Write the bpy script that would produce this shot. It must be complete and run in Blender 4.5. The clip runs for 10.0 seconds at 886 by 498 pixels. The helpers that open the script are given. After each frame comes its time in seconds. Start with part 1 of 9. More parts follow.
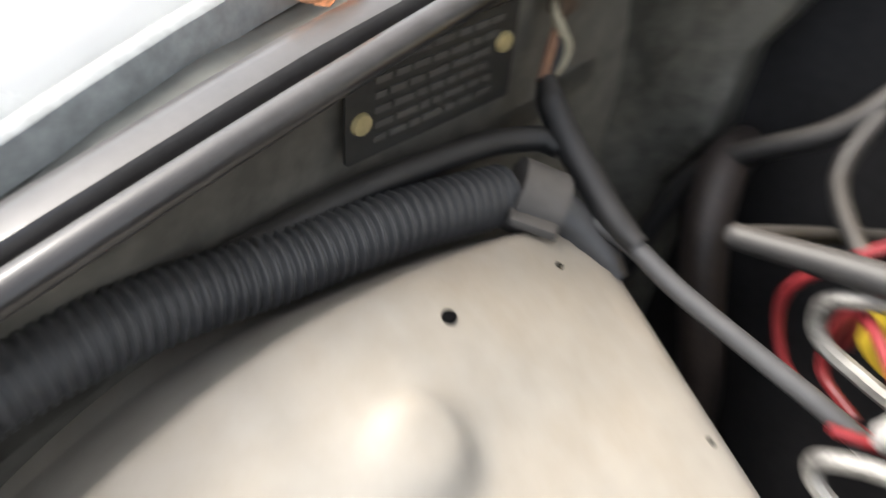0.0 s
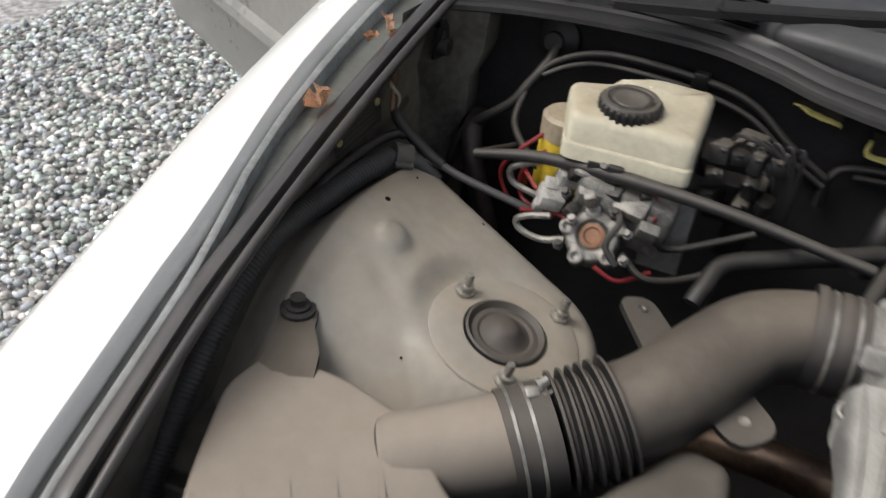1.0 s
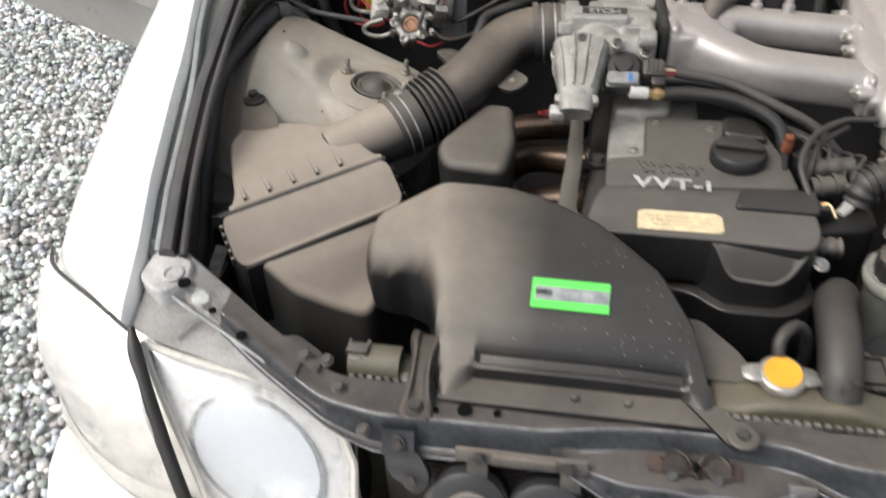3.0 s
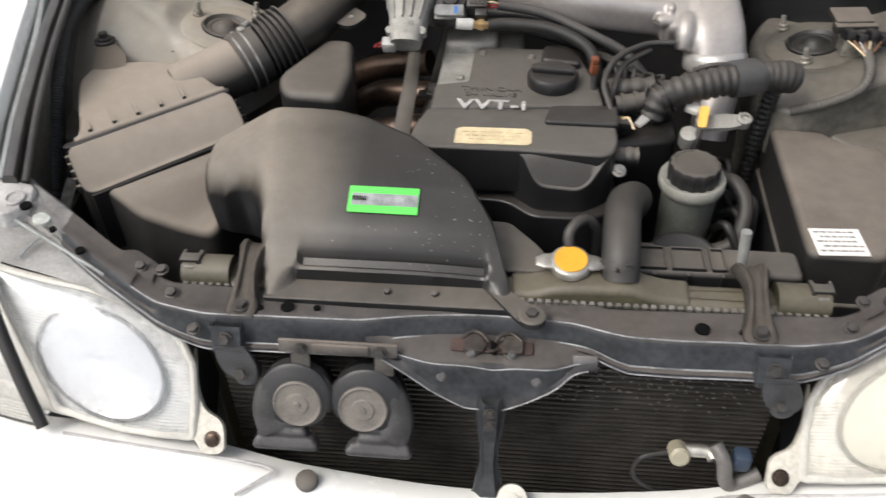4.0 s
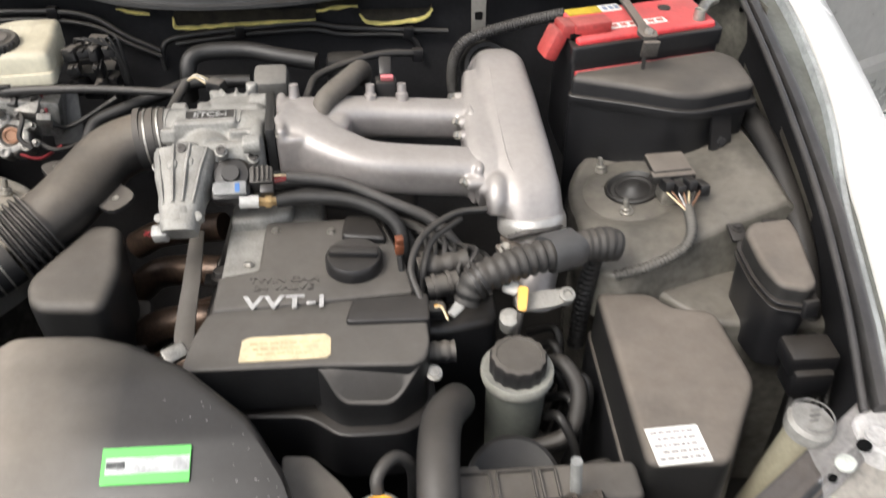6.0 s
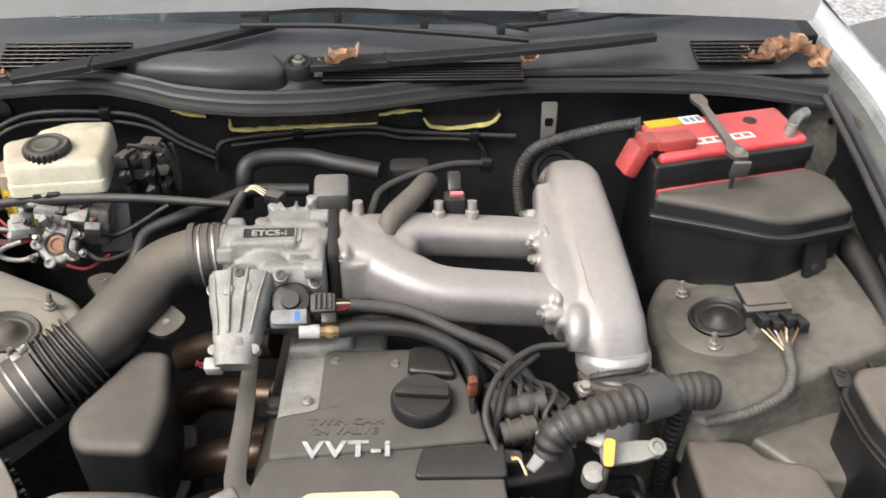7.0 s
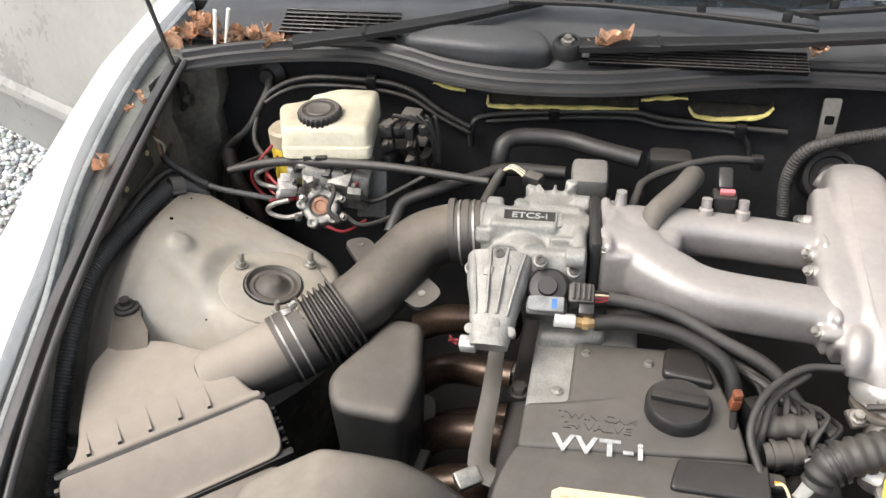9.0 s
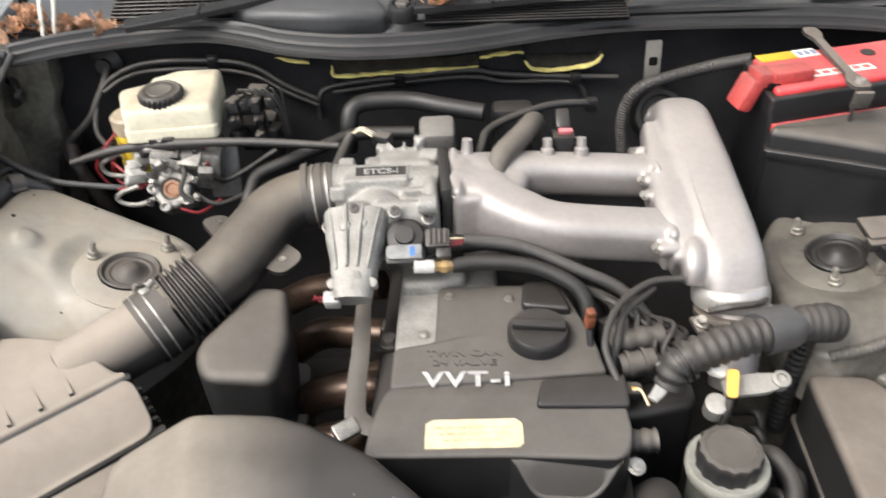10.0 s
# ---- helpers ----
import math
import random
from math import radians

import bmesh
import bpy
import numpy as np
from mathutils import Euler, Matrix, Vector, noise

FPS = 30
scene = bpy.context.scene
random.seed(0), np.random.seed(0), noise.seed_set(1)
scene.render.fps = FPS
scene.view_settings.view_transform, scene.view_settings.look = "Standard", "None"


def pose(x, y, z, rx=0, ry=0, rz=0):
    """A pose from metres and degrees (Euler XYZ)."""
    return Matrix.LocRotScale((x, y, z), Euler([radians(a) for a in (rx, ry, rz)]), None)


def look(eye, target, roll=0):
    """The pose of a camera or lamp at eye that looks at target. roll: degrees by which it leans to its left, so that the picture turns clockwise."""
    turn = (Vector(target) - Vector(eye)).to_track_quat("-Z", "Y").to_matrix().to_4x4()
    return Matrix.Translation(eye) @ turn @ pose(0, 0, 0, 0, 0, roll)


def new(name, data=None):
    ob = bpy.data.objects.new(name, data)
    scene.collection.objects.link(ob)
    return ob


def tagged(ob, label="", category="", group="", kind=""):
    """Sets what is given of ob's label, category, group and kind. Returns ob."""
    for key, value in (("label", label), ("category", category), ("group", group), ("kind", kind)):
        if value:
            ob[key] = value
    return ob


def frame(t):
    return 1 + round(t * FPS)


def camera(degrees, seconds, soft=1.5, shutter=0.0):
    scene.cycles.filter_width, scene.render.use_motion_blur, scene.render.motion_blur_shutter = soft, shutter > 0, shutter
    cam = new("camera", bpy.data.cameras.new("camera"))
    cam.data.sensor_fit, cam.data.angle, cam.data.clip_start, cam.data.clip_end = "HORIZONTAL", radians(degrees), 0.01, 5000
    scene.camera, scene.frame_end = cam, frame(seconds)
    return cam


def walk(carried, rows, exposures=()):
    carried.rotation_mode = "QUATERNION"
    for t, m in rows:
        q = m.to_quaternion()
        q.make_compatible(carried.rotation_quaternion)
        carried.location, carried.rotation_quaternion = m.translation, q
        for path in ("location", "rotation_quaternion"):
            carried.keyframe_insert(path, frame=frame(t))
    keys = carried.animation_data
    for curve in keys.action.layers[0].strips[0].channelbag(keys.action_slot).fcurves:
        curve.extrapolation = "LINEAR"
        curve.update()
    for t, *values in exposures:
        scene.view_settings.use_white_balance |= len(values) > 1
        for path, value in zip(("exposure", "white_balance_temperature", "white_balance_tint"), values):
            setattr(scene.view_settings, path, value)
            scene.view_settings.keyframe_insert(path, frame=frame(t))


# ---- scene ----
cam = camera(55.6, 10.0, shutter=0.4)
PATH = [
    (0, (-0.501, 0.46, 0.997), (-1.465, 1.72, -0.221), 12.3),
    (0.2, (-0.453, 0.382, 1.030), (-1.285, 1.789, -0.128), 11.8),
    (0.3, (-0.420, 0.344, 1.052), (-1.258, 1.762, -0.085), 10.7),
    (0.4, (-0.400, 0.299, 1.087), (-1.176, 1.734, -0.076), 10.0),
    (0.5, (-0.376, 0.256, 1.124), (-1.137, 1.673, -0.064), 9.2),
    (1, (-0.292, 0.022, 1.269), (-0.933, 1.494, 0.077), 6.4),
    (1.5, (-0.251, -0.151, 1.349), (-0.766, 1.336, 0.116), 2.2),
    (1.8, (-0.266, -0.24, 1.379), (-0.676, 1.285, 0.152), 0.5),
    (2, (-0.27, -0.301, 1.381), (-0.617, 1.256, 0.175), -0.1),
    (2.5, (-0.235, -0.425, 1.401), (-0.537, 1.124, 0.172), -2.5),
    (3, (-0.138, -0.546, 1.396), (-0.448, 0.954, 0.109), -2.8),
    (3.2, (-0.095, -0.594, 1.4), (-0.4, 0.889, 0.093), -2.8),
    (4.3, (0.039, -0.648, 1.38), (-0.044, 0.846, 0.053), -0.7),
    (4.5, (0.055, -0.641, 1.384), (0.021, 0.856, 0.058), -0.3),
    (5, (0.097, -0.602, 1.393), (0.177, 0.909, 0.084), 1.2),
    (5.5, (0.11, -0.512, 1.406), (0.254, 1.017, 0.125), 2.0),
    (6, (0.094, -0.396, 1.441), (0.245, 1.156, 0.189), 1.0),
    (6.2, (0.078, -0.357, 1.446), (0.234, 1.215, 0.22), 1.0),
    (7.3, (0.032, -0.25, 1.473), (0.072, 1.385, 0.322), 1.2),
    (7.5, (0.024, -0.244, 1.47), (0.009, 1.391, 0.318), 1.2),
    (8, (-0.01, -0.221, 1.483), (-0.216, 1.374, 0.294), -0.1),
    (8.5, (-0.044, -0.211, 1.488), (-0.361, 1.341, 0.267), -1.3),
    (9, (-0.057, -0.24, 1.472), (-0.382, 1.321, 0.264), -2.2),
    (9.5, (-0.021, -0.252, 1.469), (-0.25, 1.328, 0.265), -4.5),
    (10, (-0.022, -0.291, 1.431), (-0.071, 1.306, 0.228), -2.5),
]
EXPOSURES = [(0.0, 1.78), (0.3, 0.93), (0.6, 0.48), (1.0, 0.1), (1.5, 0.25), (2.0, 0.4), (3.0, 0.55), (4.5, 0.44), (5.0, 0.65), (5.5, 0.66), (6.0, 0.78), (6.2, 0.8), (7.5, 0.85), (8.5, 0.95), (9.0, 1.03), (9.5, 0.86), (10.0, 1.08)]
walk(cam, [(t, look(eye, target, roll)) for t, eye, target, roll in PATH], EXPOSURES)

# ---- light ----
world = bpy.data.worlds.new("overcast_sky")
scene.world = world
world.use_nodes = True
wn, wl = world.node_tree.nodes, world.node_tree.links
sky = wn.new("ShaderNodeTexSky")
sky.sky_type = "NISHITA"
sky.sun_disc = False
sky.sun_elevation, sky.sun_rotation = radians(52), radians(236)
sky.air_density, sky.dust_density = 1.0, 4.0
grey = wn.new("ShaderNodeHueSaturation")
grey.inputs["Saturation"].default_value = 0.42
wl.new(sky.outputs["Color"], grey.inputs["Color"])
wl.new(grey.outputs["Color"], wn["Background"].inputs["Color"])
wn["Background"].inputs["Strength"].default_value = 0.15
sun = new("sun", bpy.data.lights.new("sun", "SUN"))
sun.data.energy, sun.data.angle, sun.data.color = 1.5, radians(28), (1.0, 0.96, 0.9)
sun.matrix_world = look((-2.8, -1.9, 4.4), (0, 0, 0))


# ---- materials ----
def material(name, color, rough=0.5, metal=0.0, vary=0.25, scale=18.0, bump=0.0, bump_scale=160.0,
             dust=0.0, dust_color=(0.24, 0.205, 0.165), mottle=0.55, transmission=0.0, coat=0.0, island=False, spec=0.5, patchy=0.3, drift=None, level=0.1):
    m = bpy.data.materials.new(name)
    m.use_nodes = True
    n, l = m.node_tree.nodes, m.node_tree.links
    b = n["Principled BSDF"]
    b.inputs["Metallic"].default_value = metal
    b.inputs["Transmission Weight"].default_value = transmission
    b.inputs["Coat Weight"].default_value = coat
    b.inputs["Specular IOR Level"].default_value = spec
    geo = n.new("ShaderNodeNewGeometry")
    big, fine = n.new("ShaderNodeTexNoise"), n.new("ShaderNodeTexNoise")
    for t, s in ((big, scale), (fine, scale * 9)):
        l.new(geo.outputs["Position"], t.inputs["Vector"])
        t.inputs["Scale"].default_value, t.inputs["Detail"].default_value = s, 6
    add = n.new("ShaderNodeMath")
    add.operation = "MULTIPLY_ADD"
    l.new(fine.outputs["Fac"], add.inputs[0])
    add.inputs[1].default_value = 0.6
    l.new(big.outputs["Fac"], add.inputs[2])
    ramp = n.new("ShaderNodeMapRange")
    ramp.inputs["From Min"].default_value, ramp.inputs["From Max"].default_value = 0.60, 1.0
    l.new(add.outputs[0], ramp.inputs["Value"])
    mix = n.new("ShaderNodeMix")
    mix.data_type = "RGBA"
    mix.inputs["A"].default_value = (*[c * (1 - vary) for c in color], 1)
    mix.inputs["B"].default_value = (*[min(1, c * (1 + vary)) for c in color], 1)
    l.new(ramp.outputs["Result"], mix.inputs["Factor"])
    out = mix.outputs["Result"]
    rough_out = None
    if island:
        hsv = n.new("ShaderNodeHueSaturation")
        mr = n.new("ShaderNodeMapRange")
        mr.inputs["To Min"].default_value, mr.inputs["To Max"].default_value = 0.22, 1.18
        power = n.new("ShaderNodeMath")
        power.operation = "POWER"
        power.inputs[1].default_value = 1.2
        l.new(geo.outputs["Random Per Island"], power.inputs[0])
        l.new(power.outputs[0], mr.inputs["Value"])
        l.new(mr.outputs["Result"], hsv.inputs["Value"])
        many = n.new("ShaderNodeMath")
        many.operation = "MULTIPLY"
        many.inputs[1].default_value = 17.3
        l.new(geo.outputs["Random Per Island"], many.inputs[0])
        part_of = n.new("ShaderNodeMath")
        part_of.operation = "FRACT"
        l.new(many.outputs[0], part_of.inputs[0])
        cool = n.new("ShaderNodeMapRange")
        cool.interpolation_type = "STEPPED"
        cool.inputs["Steps"].default_value = 2
        cool.inputs["To Min"].default_value, cool.inputs["To Max"].default_value = 0.5, 1.0
        l.new(part_of.outputs[0], cool.inputs["Value"])
        l.new(cool.outputs["Result"], hsv.inputs["Hue"])
        l.new(out, hsv.inputs["Color"])
        out = hsv.outputs["Color"]
    if dust:
        sep = n.new("ShaderNodeSeparateXYZ")
        l.new(geo.outputs["Normal"], sep.inputs[0])
        up = n.new("ShaderNodeMapRange")
        up.inputs["From Min"].default_value, up.inputs["From Max"].default_value = level, 0.95
        l.new(sep.outputs["Z"], up.inputs["Value"])
        patch = n.new("ShaderNodeTexNoise")
        patch.inputs["Scale"].default_value, patch.inputs["Detail"].default_value = 8, 10
        patch.inputs["Roughness"].default_value = 0.62
        l.new(geo.outputs["Position"], patch.inputs["Vector"])
        pr = n.new("ShaderNodeMapRange")
        pr.inputs["From Min"].default_value, pr.inputs["From Max"].default_value = 0.22, 0.62
        pr.inputs["To Min"].default_value = patchy
        l.new(patch.outputs["Fac"], pr.inputs["Value"])
        mul = n.new("ShaderNodeMath")
        mul.operation = "MULTIPLY"
        l.new(up.outputs["Result"], mul.inputs[0])
        l.new(pr.outputs["Result"], mul.inputs[1])
        mul2 = n.new("ShaderNodeMath")
        mul2.operation = "MULTIPLY"
        l.new(mul.outputs[0], mul2.inputs[0])
        mul2.inputs[1].default_value = dust
        if drift:
            place = n.new("ShaderNodeSeparateXYZ")
            l.new(geo.outputs["Position"], place.inputs[0])
            dr = n.new("ShaderNodeMapRange")
            dr.inputs["From Min"].default_value, dr.inputs["From Max"].default_value = drift[0], drift[1]
            dr.inputs["To Min"].default_value, dr.inputs["To Max"].default_value = 1.0, drift[2]
            l.new(place.outputs["X"], dr.inputs["Value"])
            mul3 = n.new("ShaderNodeMath")
            mul3.operation = "MULTIPLY"
            l.new(mul2.outputs[0], mul3.inputs[0])
            l.new(dr.outputs["Result"], mul3.inputs[1])
            mul2 = mul3
        dm = n.new("ShaderNodeMix")
        dm.data_type = "RGBA"
        l.new(mul2.outputs[0], dm.inputs["Factor"])
        l.new(out, dm.inputs["A"])
        grime = n.new("ShaderNodeTexNoise")
        grime.inputs["Scale"].default_value, grime.inputs["Detail"].default_value, grime.inputs["Roughness"].default_value = 38, 9, 0.7
        l.new(geo.outputs["Position"], grime.inputs["Vector"])
        gr_ = n.new("ShaderNodeMapRange")
        gr_.inputs["From Min"].default_value, gr_.inputs["From Max"].default_value = 0.32, 0.68
        l.new(grime.outputs["Fac"], gr_.inputs["Value"])
        tone = n.new("ShaderNodeMix")
        tone.data_type = "RGBA"
        tone.inputs["A"].default_value = (*[c * (1 - mottle * k) for c, k in zip(dust_color, (0.20, 0.23, 0.27))], 1)
        tone.inputs["B"].default_value = (*[c * (1 + mottle * k) for c, k in zip(dust_color, (0.14, 0.15, 0.17))], 1)
        l.new(gr_.outputs["Result"], tone.inputs["Factor"])
        l.new(tone.outputs["Result"], dm.inputs["B"])
        out = dm.outputs["Result"]
        rm = n.new("ShaderNodeMapRange")
        rm.inputs["To Min"].default_value, rm.inputs["To Max"].default_value = rough, 0.85
        l.new(mul2.outputs[0], rm.inputs["Value"])
        rough_out = rm.outputs["Result"]
        if metal:
            mm = n.new("ShaderNodeMapRange")
            mm.inputs["To Min"].default_value, mm.inputs["To Max"].default_value = metal, 0.0
            l.new(mul2.outputs[0], mm.inputs["Value"])
            l.new(mm.outputs["Result"], b.inputs["Metallic"])
    l.new(out, b.inputs["Base Color"])
    if rough_out is None:
        rm = n.new("ShaderNodeMapRange")
        rm.inputs["To Min"].default_value, rm.inputs["To Max"].default_value = rough * 0.85, min(1, rough * 1.15)
        l.new(ramp.outputs["Result"], rm.inputs["Value"])
        rough_out = rm.outputs["Result"]
    l.new(rough_out, b.inputs["Roughness"])
    if bump:
        bt = n.new("ShaderNodeTexNoise")
        bt.inputs["Scale"].default_value, bt.inputs["Detail"].default_value = bump_scale, 4
        l.new(geo.outputs["Position"], bt.inputs["Vector"])
        bn = n.new("ShaderNodeBump")
        bn.inputs["Strength"].default_value, bn.inputs["Distance"].default_value = bump, 0.002
        l.new(bt.outputs["Fac"], bn.inputs["Height"])
        l.new(bn.outputs["Normal"], b.inputs["Normal"])
    return m


plastic = material("black_plastic_dusty", (0.012, 0.012, 0.013), 0.40, dust=0.58, patchy=0.35, dust_color=(0.20, 0.175, 0.146), bump=0.08, bump_scale=500)
plastic_grey = material("dusty_airbox_plastic", (0.030, 0.028, 0.026), 0.5, dust=0.95, patchy=0.86, mottle=0.35, dust_color=(0.300, 0.256, 0.210), bump=0.1, bump_scale=500)
plastic_clean = material("black_plastic", (0.010, 0.010, 0.011), 0.33, dust=0.14, bump=0.05, bump_scale=500)
snorkel_mat = material("drifted_dust_plastic", (0.012, 0.012, 0.0125), 0.30, dust=0.95, patchy=0.55, dust_color=(0.262, 0.227, 0.184), bump=0.06, bump_scale=500, drift=(-0.31, -0.17, 0.10))
elbow_mat = material("dusty_pipe_plastic", (0.014, 0.0137, 0.0137), 0.38, dust=0.55, patchy=0.10, dust_color=(0.29, 0.240, 0.184), bump=0.1, bump_scale=260)
cover_mat = material("greasy_cover_plastic", (0.013, 0.013, 0.0135), 0.38, dust=0.62, patchy=0.6, dust_color=(0.165, 0.148, 0.128), bump=0.1, bump_scale=420)
resonator_plastic = material("dusty_resonator_plastic", (0.015, 0.015, 0.015), 0.40, dust=0.66, patchy=0.45, dust_color=(0.20, 0.174, 0.145), bump=0.08, bump_scale=500)
fuse_plastic = material("dusty_fuse_plastic", (0.018, 0.0175, 0.017), 0.42, dust=0.8, patchy=0.5, dust_color=(0.215, 0.182, 0.15), bump=0.1, bump_scale=500)
rubber = material("black_rubber", (0.018, 0.0178, 0.018), 0.5, dust=0.22, bump=0.06)
rubber_seal = material("cowl_seal_rubber", (0.014, 0.014, 0.0142), 0.42, dust=0.13, dust_color=(0.14, 0.13, 0.12), bump=0.06)
wing_rubber = material("wing_seal_rubber", (0.022, 0.0215, 0.0215), 0.30, vary=0.35, scale=30, dust=0.30, patchy=0.1, coat=0.3, dust_color=(0.15, 0.132, 0.118), bump=0.08, bump_scale=120)
loom_rubber = material("grey_loom_rubber", (0.050, 0.050, 0.051), 0.42, vary=0.2, dust=0.18, dust_color=(0.16, 0.145, 0.125))
rubber_dusty = material("dusty_rubber_boot", (0.017, 0.0168, 0.017), 0.5, dust=0.45, patchy=0.35, dust_color=(0.22, 0.185, 0.15), bump=0.06)
bracket_mat = material("dusty_bracket_steel", (0.060, 0.055, 0.050), 0.5, vary=0.5, scale=40, dust=0.8, patchy=0.4, dust_color=(0.225, 0.188, 0.155), bump=0.15, bump_scale=150)
rubber_dark = material("dark_rubber", (0.011, 0.011, 0.0112), 0.5, dust=0.10)
body_dusty = material("dusty_bay_paint", (0.27, 0.26, 0.235), 0.36, metal=0.0, vary=0.2, scale=7, dust=0.85, patchy=0.05, dust_color=(0.325, 0.272, 0.205), bump=0.05, bump_scale=60)
body_greasy = material("bay_paint_grease_and_shade", (0.122, 0.115, 0.100), 0.22, vary=0.4, scale=8, dust=0.42, patchy=0.0, dust_color=(0.15, 0.127, 0.098), bump=0.04, bump_scale=60)
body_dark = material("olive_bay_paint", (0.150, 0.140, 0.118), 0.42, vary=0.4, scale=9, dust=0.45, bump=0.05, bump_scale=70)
# rear corner panels: a darker mix of the olive paint
corner_paint = material("dark_corner_paint", (0.112, 0.108, 0.092), 0.38, vary=0.5, scale=11, dust=0.3, dust_color=(0.12, 0.10, 0.08), bump=0.05, bump_scale=70)
gutter_paint = material("dirty_gutter_paint", (0.115, 0.122, 0.108), 0.3, vary=0.3, scale=14, dust=0.35, patchy=0.0, dust_color=(0.10, 0.086, 0.072))
gutter_rib = material("pale_gutter_rib", (0.31, 0.33, 0.33), 0.28, vary=0.3, scale=18, dust=0.5, patchy=0.0, dust_color=(0.19, 0.18, 0.16))
body_black = material("black_bay_paint_and_shade", (0.014, 0.014, 0.0155), 0.6, vary=0.35, dust=0.15, spec=0.3)
support_paint = material("grey_support_paint", (0.074, 0.079, 0.088), 0.34, vary=0.4, scale=14, dust=0.85, patchy=0.35, mottle=0.9, dust_color=(0.208, 0.180, 0.157), bump=0.15, bump_scale=120, level=0.5)
worn_pale = material("worn_pale_paint", (0.46, 0.45, 0.44), 0.42, vary=0.3, scale=22, dust=0.4, patchy=0.1, dust_color=(0.2, 0.17, 0.14))
aged_alloy = material("aged_alloy", (0.24, 0.235, 0.22), 0.45, metal=0.6, vary=0.5, scale=60, bump=0.2, bump_scale=300, dust=0.3)
white_paint = material("pearl_white_paint", (0.80, 0.79, 0.76), 0.25, vary=0.03, scale=4, coat=0.6)
grey_paint = material("grey_side_paint", (0.50, 0.49, 0.46), 0.3, vary=0.1, scale=5, coat=0.4)
cast = material("cast_aluminium", (0.285, 0.280, 0.263), 0.55, metal=0.4, vary=0.28, scale=34, bump=0.3, bump_scale=300, dust=0.4, dust_color=(0.33, 0.30, 0.255))
silver = material("silver_manifold_paint", (0.400, 0.372, 0.358), 0.36, metal=0.65, vary=0.12, scale=14, bump=0.12, bump_scale=420, dust=0.55, patchy=0.5, mottle=0.3, level=0.35, dust_color=(0.335, 0.300, 0.265))
steel = material("zinc_steel", (0.42, 0.40, 0.36), 0.4, metal=0.8, vary=0.35, scale=60)
dark_steel = material("dark_bolt_steel", (0.055, 0.052, 0.05), 0.5, metal=0.5, vary=0.5, scale=90, dust=0.22, dust_color=(0.16, 0.135, 0.11))
rusty = material("brown_heat_steel", (0.072, 0.047, 0.033), 0.36, metal=0.6, vary=0.5, scale=22)
tank_mat = material("olive_radiator_tank", (0.062, 0.056, 0.034), 0.45, vary=0.3, dust=0.35)
fins = material("condenser_fins", (0.024, 0.022, 0.020), 0.6, metal=0.2, vary=0.6, scale=30, dust=0.12)
reservoir_mat = material("yellowed_white_plastic", (0.60, 0.565, 0.44), 0.35, vary=0.14, scale=14, dust=0.75, patchy=0.05, dust_color=(0.30, 0.235, 0.15))
tan_plastic = material("aged_translucent_plastic", (0.30, 0.275, 0.20), 0.4, vary=0.15)
green_grey = material("grey_green_reservoir", (0.11, 0.115, 0.10), 0.4, vary=0.2, dust=0.3)
red = material("red_battery_plastic", (0.58, 0.04, 0.045), 0.4, vary=0.2, dust=0.3, dust_color=(0.5, 0.33, 0.3))
yellow = material("yellow_plastic", (0.50, 0.36, 0.03), 0.5, vary=0.25)
foam = material("yellow_foam", (0.68, 0.58, 0.20), 0.9, vary=0.3, scale=40)
orange = material("orange_label", (0.75, 0.36, 0.03), 0.45, vary=0.1)
green = material("green_label", (0.10, 0.62, 0.09), 0.4, vary=0.05)
pale = material("white_label", (0.78, 0.76, 0.70), 0.5, vary=0.05)
cream = material("cream_label", (0.63, 0.52, 0.33), 0.5, vary=0.2, scale=60)
# black for print, and for discs and plates that paint the dark of openings
flat_black = material("ink_and_hollow_black", (0.004, 0.004, 0.004), 0.9, vary=0.1, spec=0.1)
letter = material("white_lettering", (0.41, 0.40, 0.385), 0.5, vary=0.35, scale=120)
red_wire = material("red_wire_jacket", (0.22, 0.022, 0.026), 0.4, vary=0.1)
leaf_mat = material("dry_brown_leaf", (0.60, 0.39, 0.26), 0.75, vary=0.6, scale=50)
chrome = material("reflector_chrome", (0.80, 0.80, 0.80), 0.05, metal=1.0, vary=0.03)
chrome_warm = material("yellowed_reflector", (0.96, 0.93, 0.82), 0.2, metal=0.35, vary=0.16, scale=9)
copper = material("copper_fitting", (0.26, 0.14, 0.085), 0.6, metal=0.3, vary=0.2)
stone = material("pale_gravel", (0.84, 0.80, 0.755), 0.8, vary=0.2, scale=60, island=True, bump=0.2)
soil = material("gravel_bed", (0.38, 0.37, 0.36), 0.9, vary=0.6, scale=45, bump=0.6, bump_scale=90)
cowl_mat = material("cowl_plastic", (0.024, 0.025, 0.027), 0.38, vary=0.3, dust=0.45, patchy=0.35, dust_color=(0.15, 0.15, 0.152), bump=0.1, bump_scale=400)


def glass_material(name, color, rough=0.02, clear=1.0):
    m = bpy.data.materials.new(name)
    m.use_nodes = True
    b = m.node_tree.nodes["Principled BSDF"]
    b.inputs["Base Color"].default_value = (*color, 1)
    b.inputs["Roughness"].default_value = rough
    b.inputs["Transmission Weight"].default_value = clear
    b.inputs["IOR"].default_value = 1.45
    return m


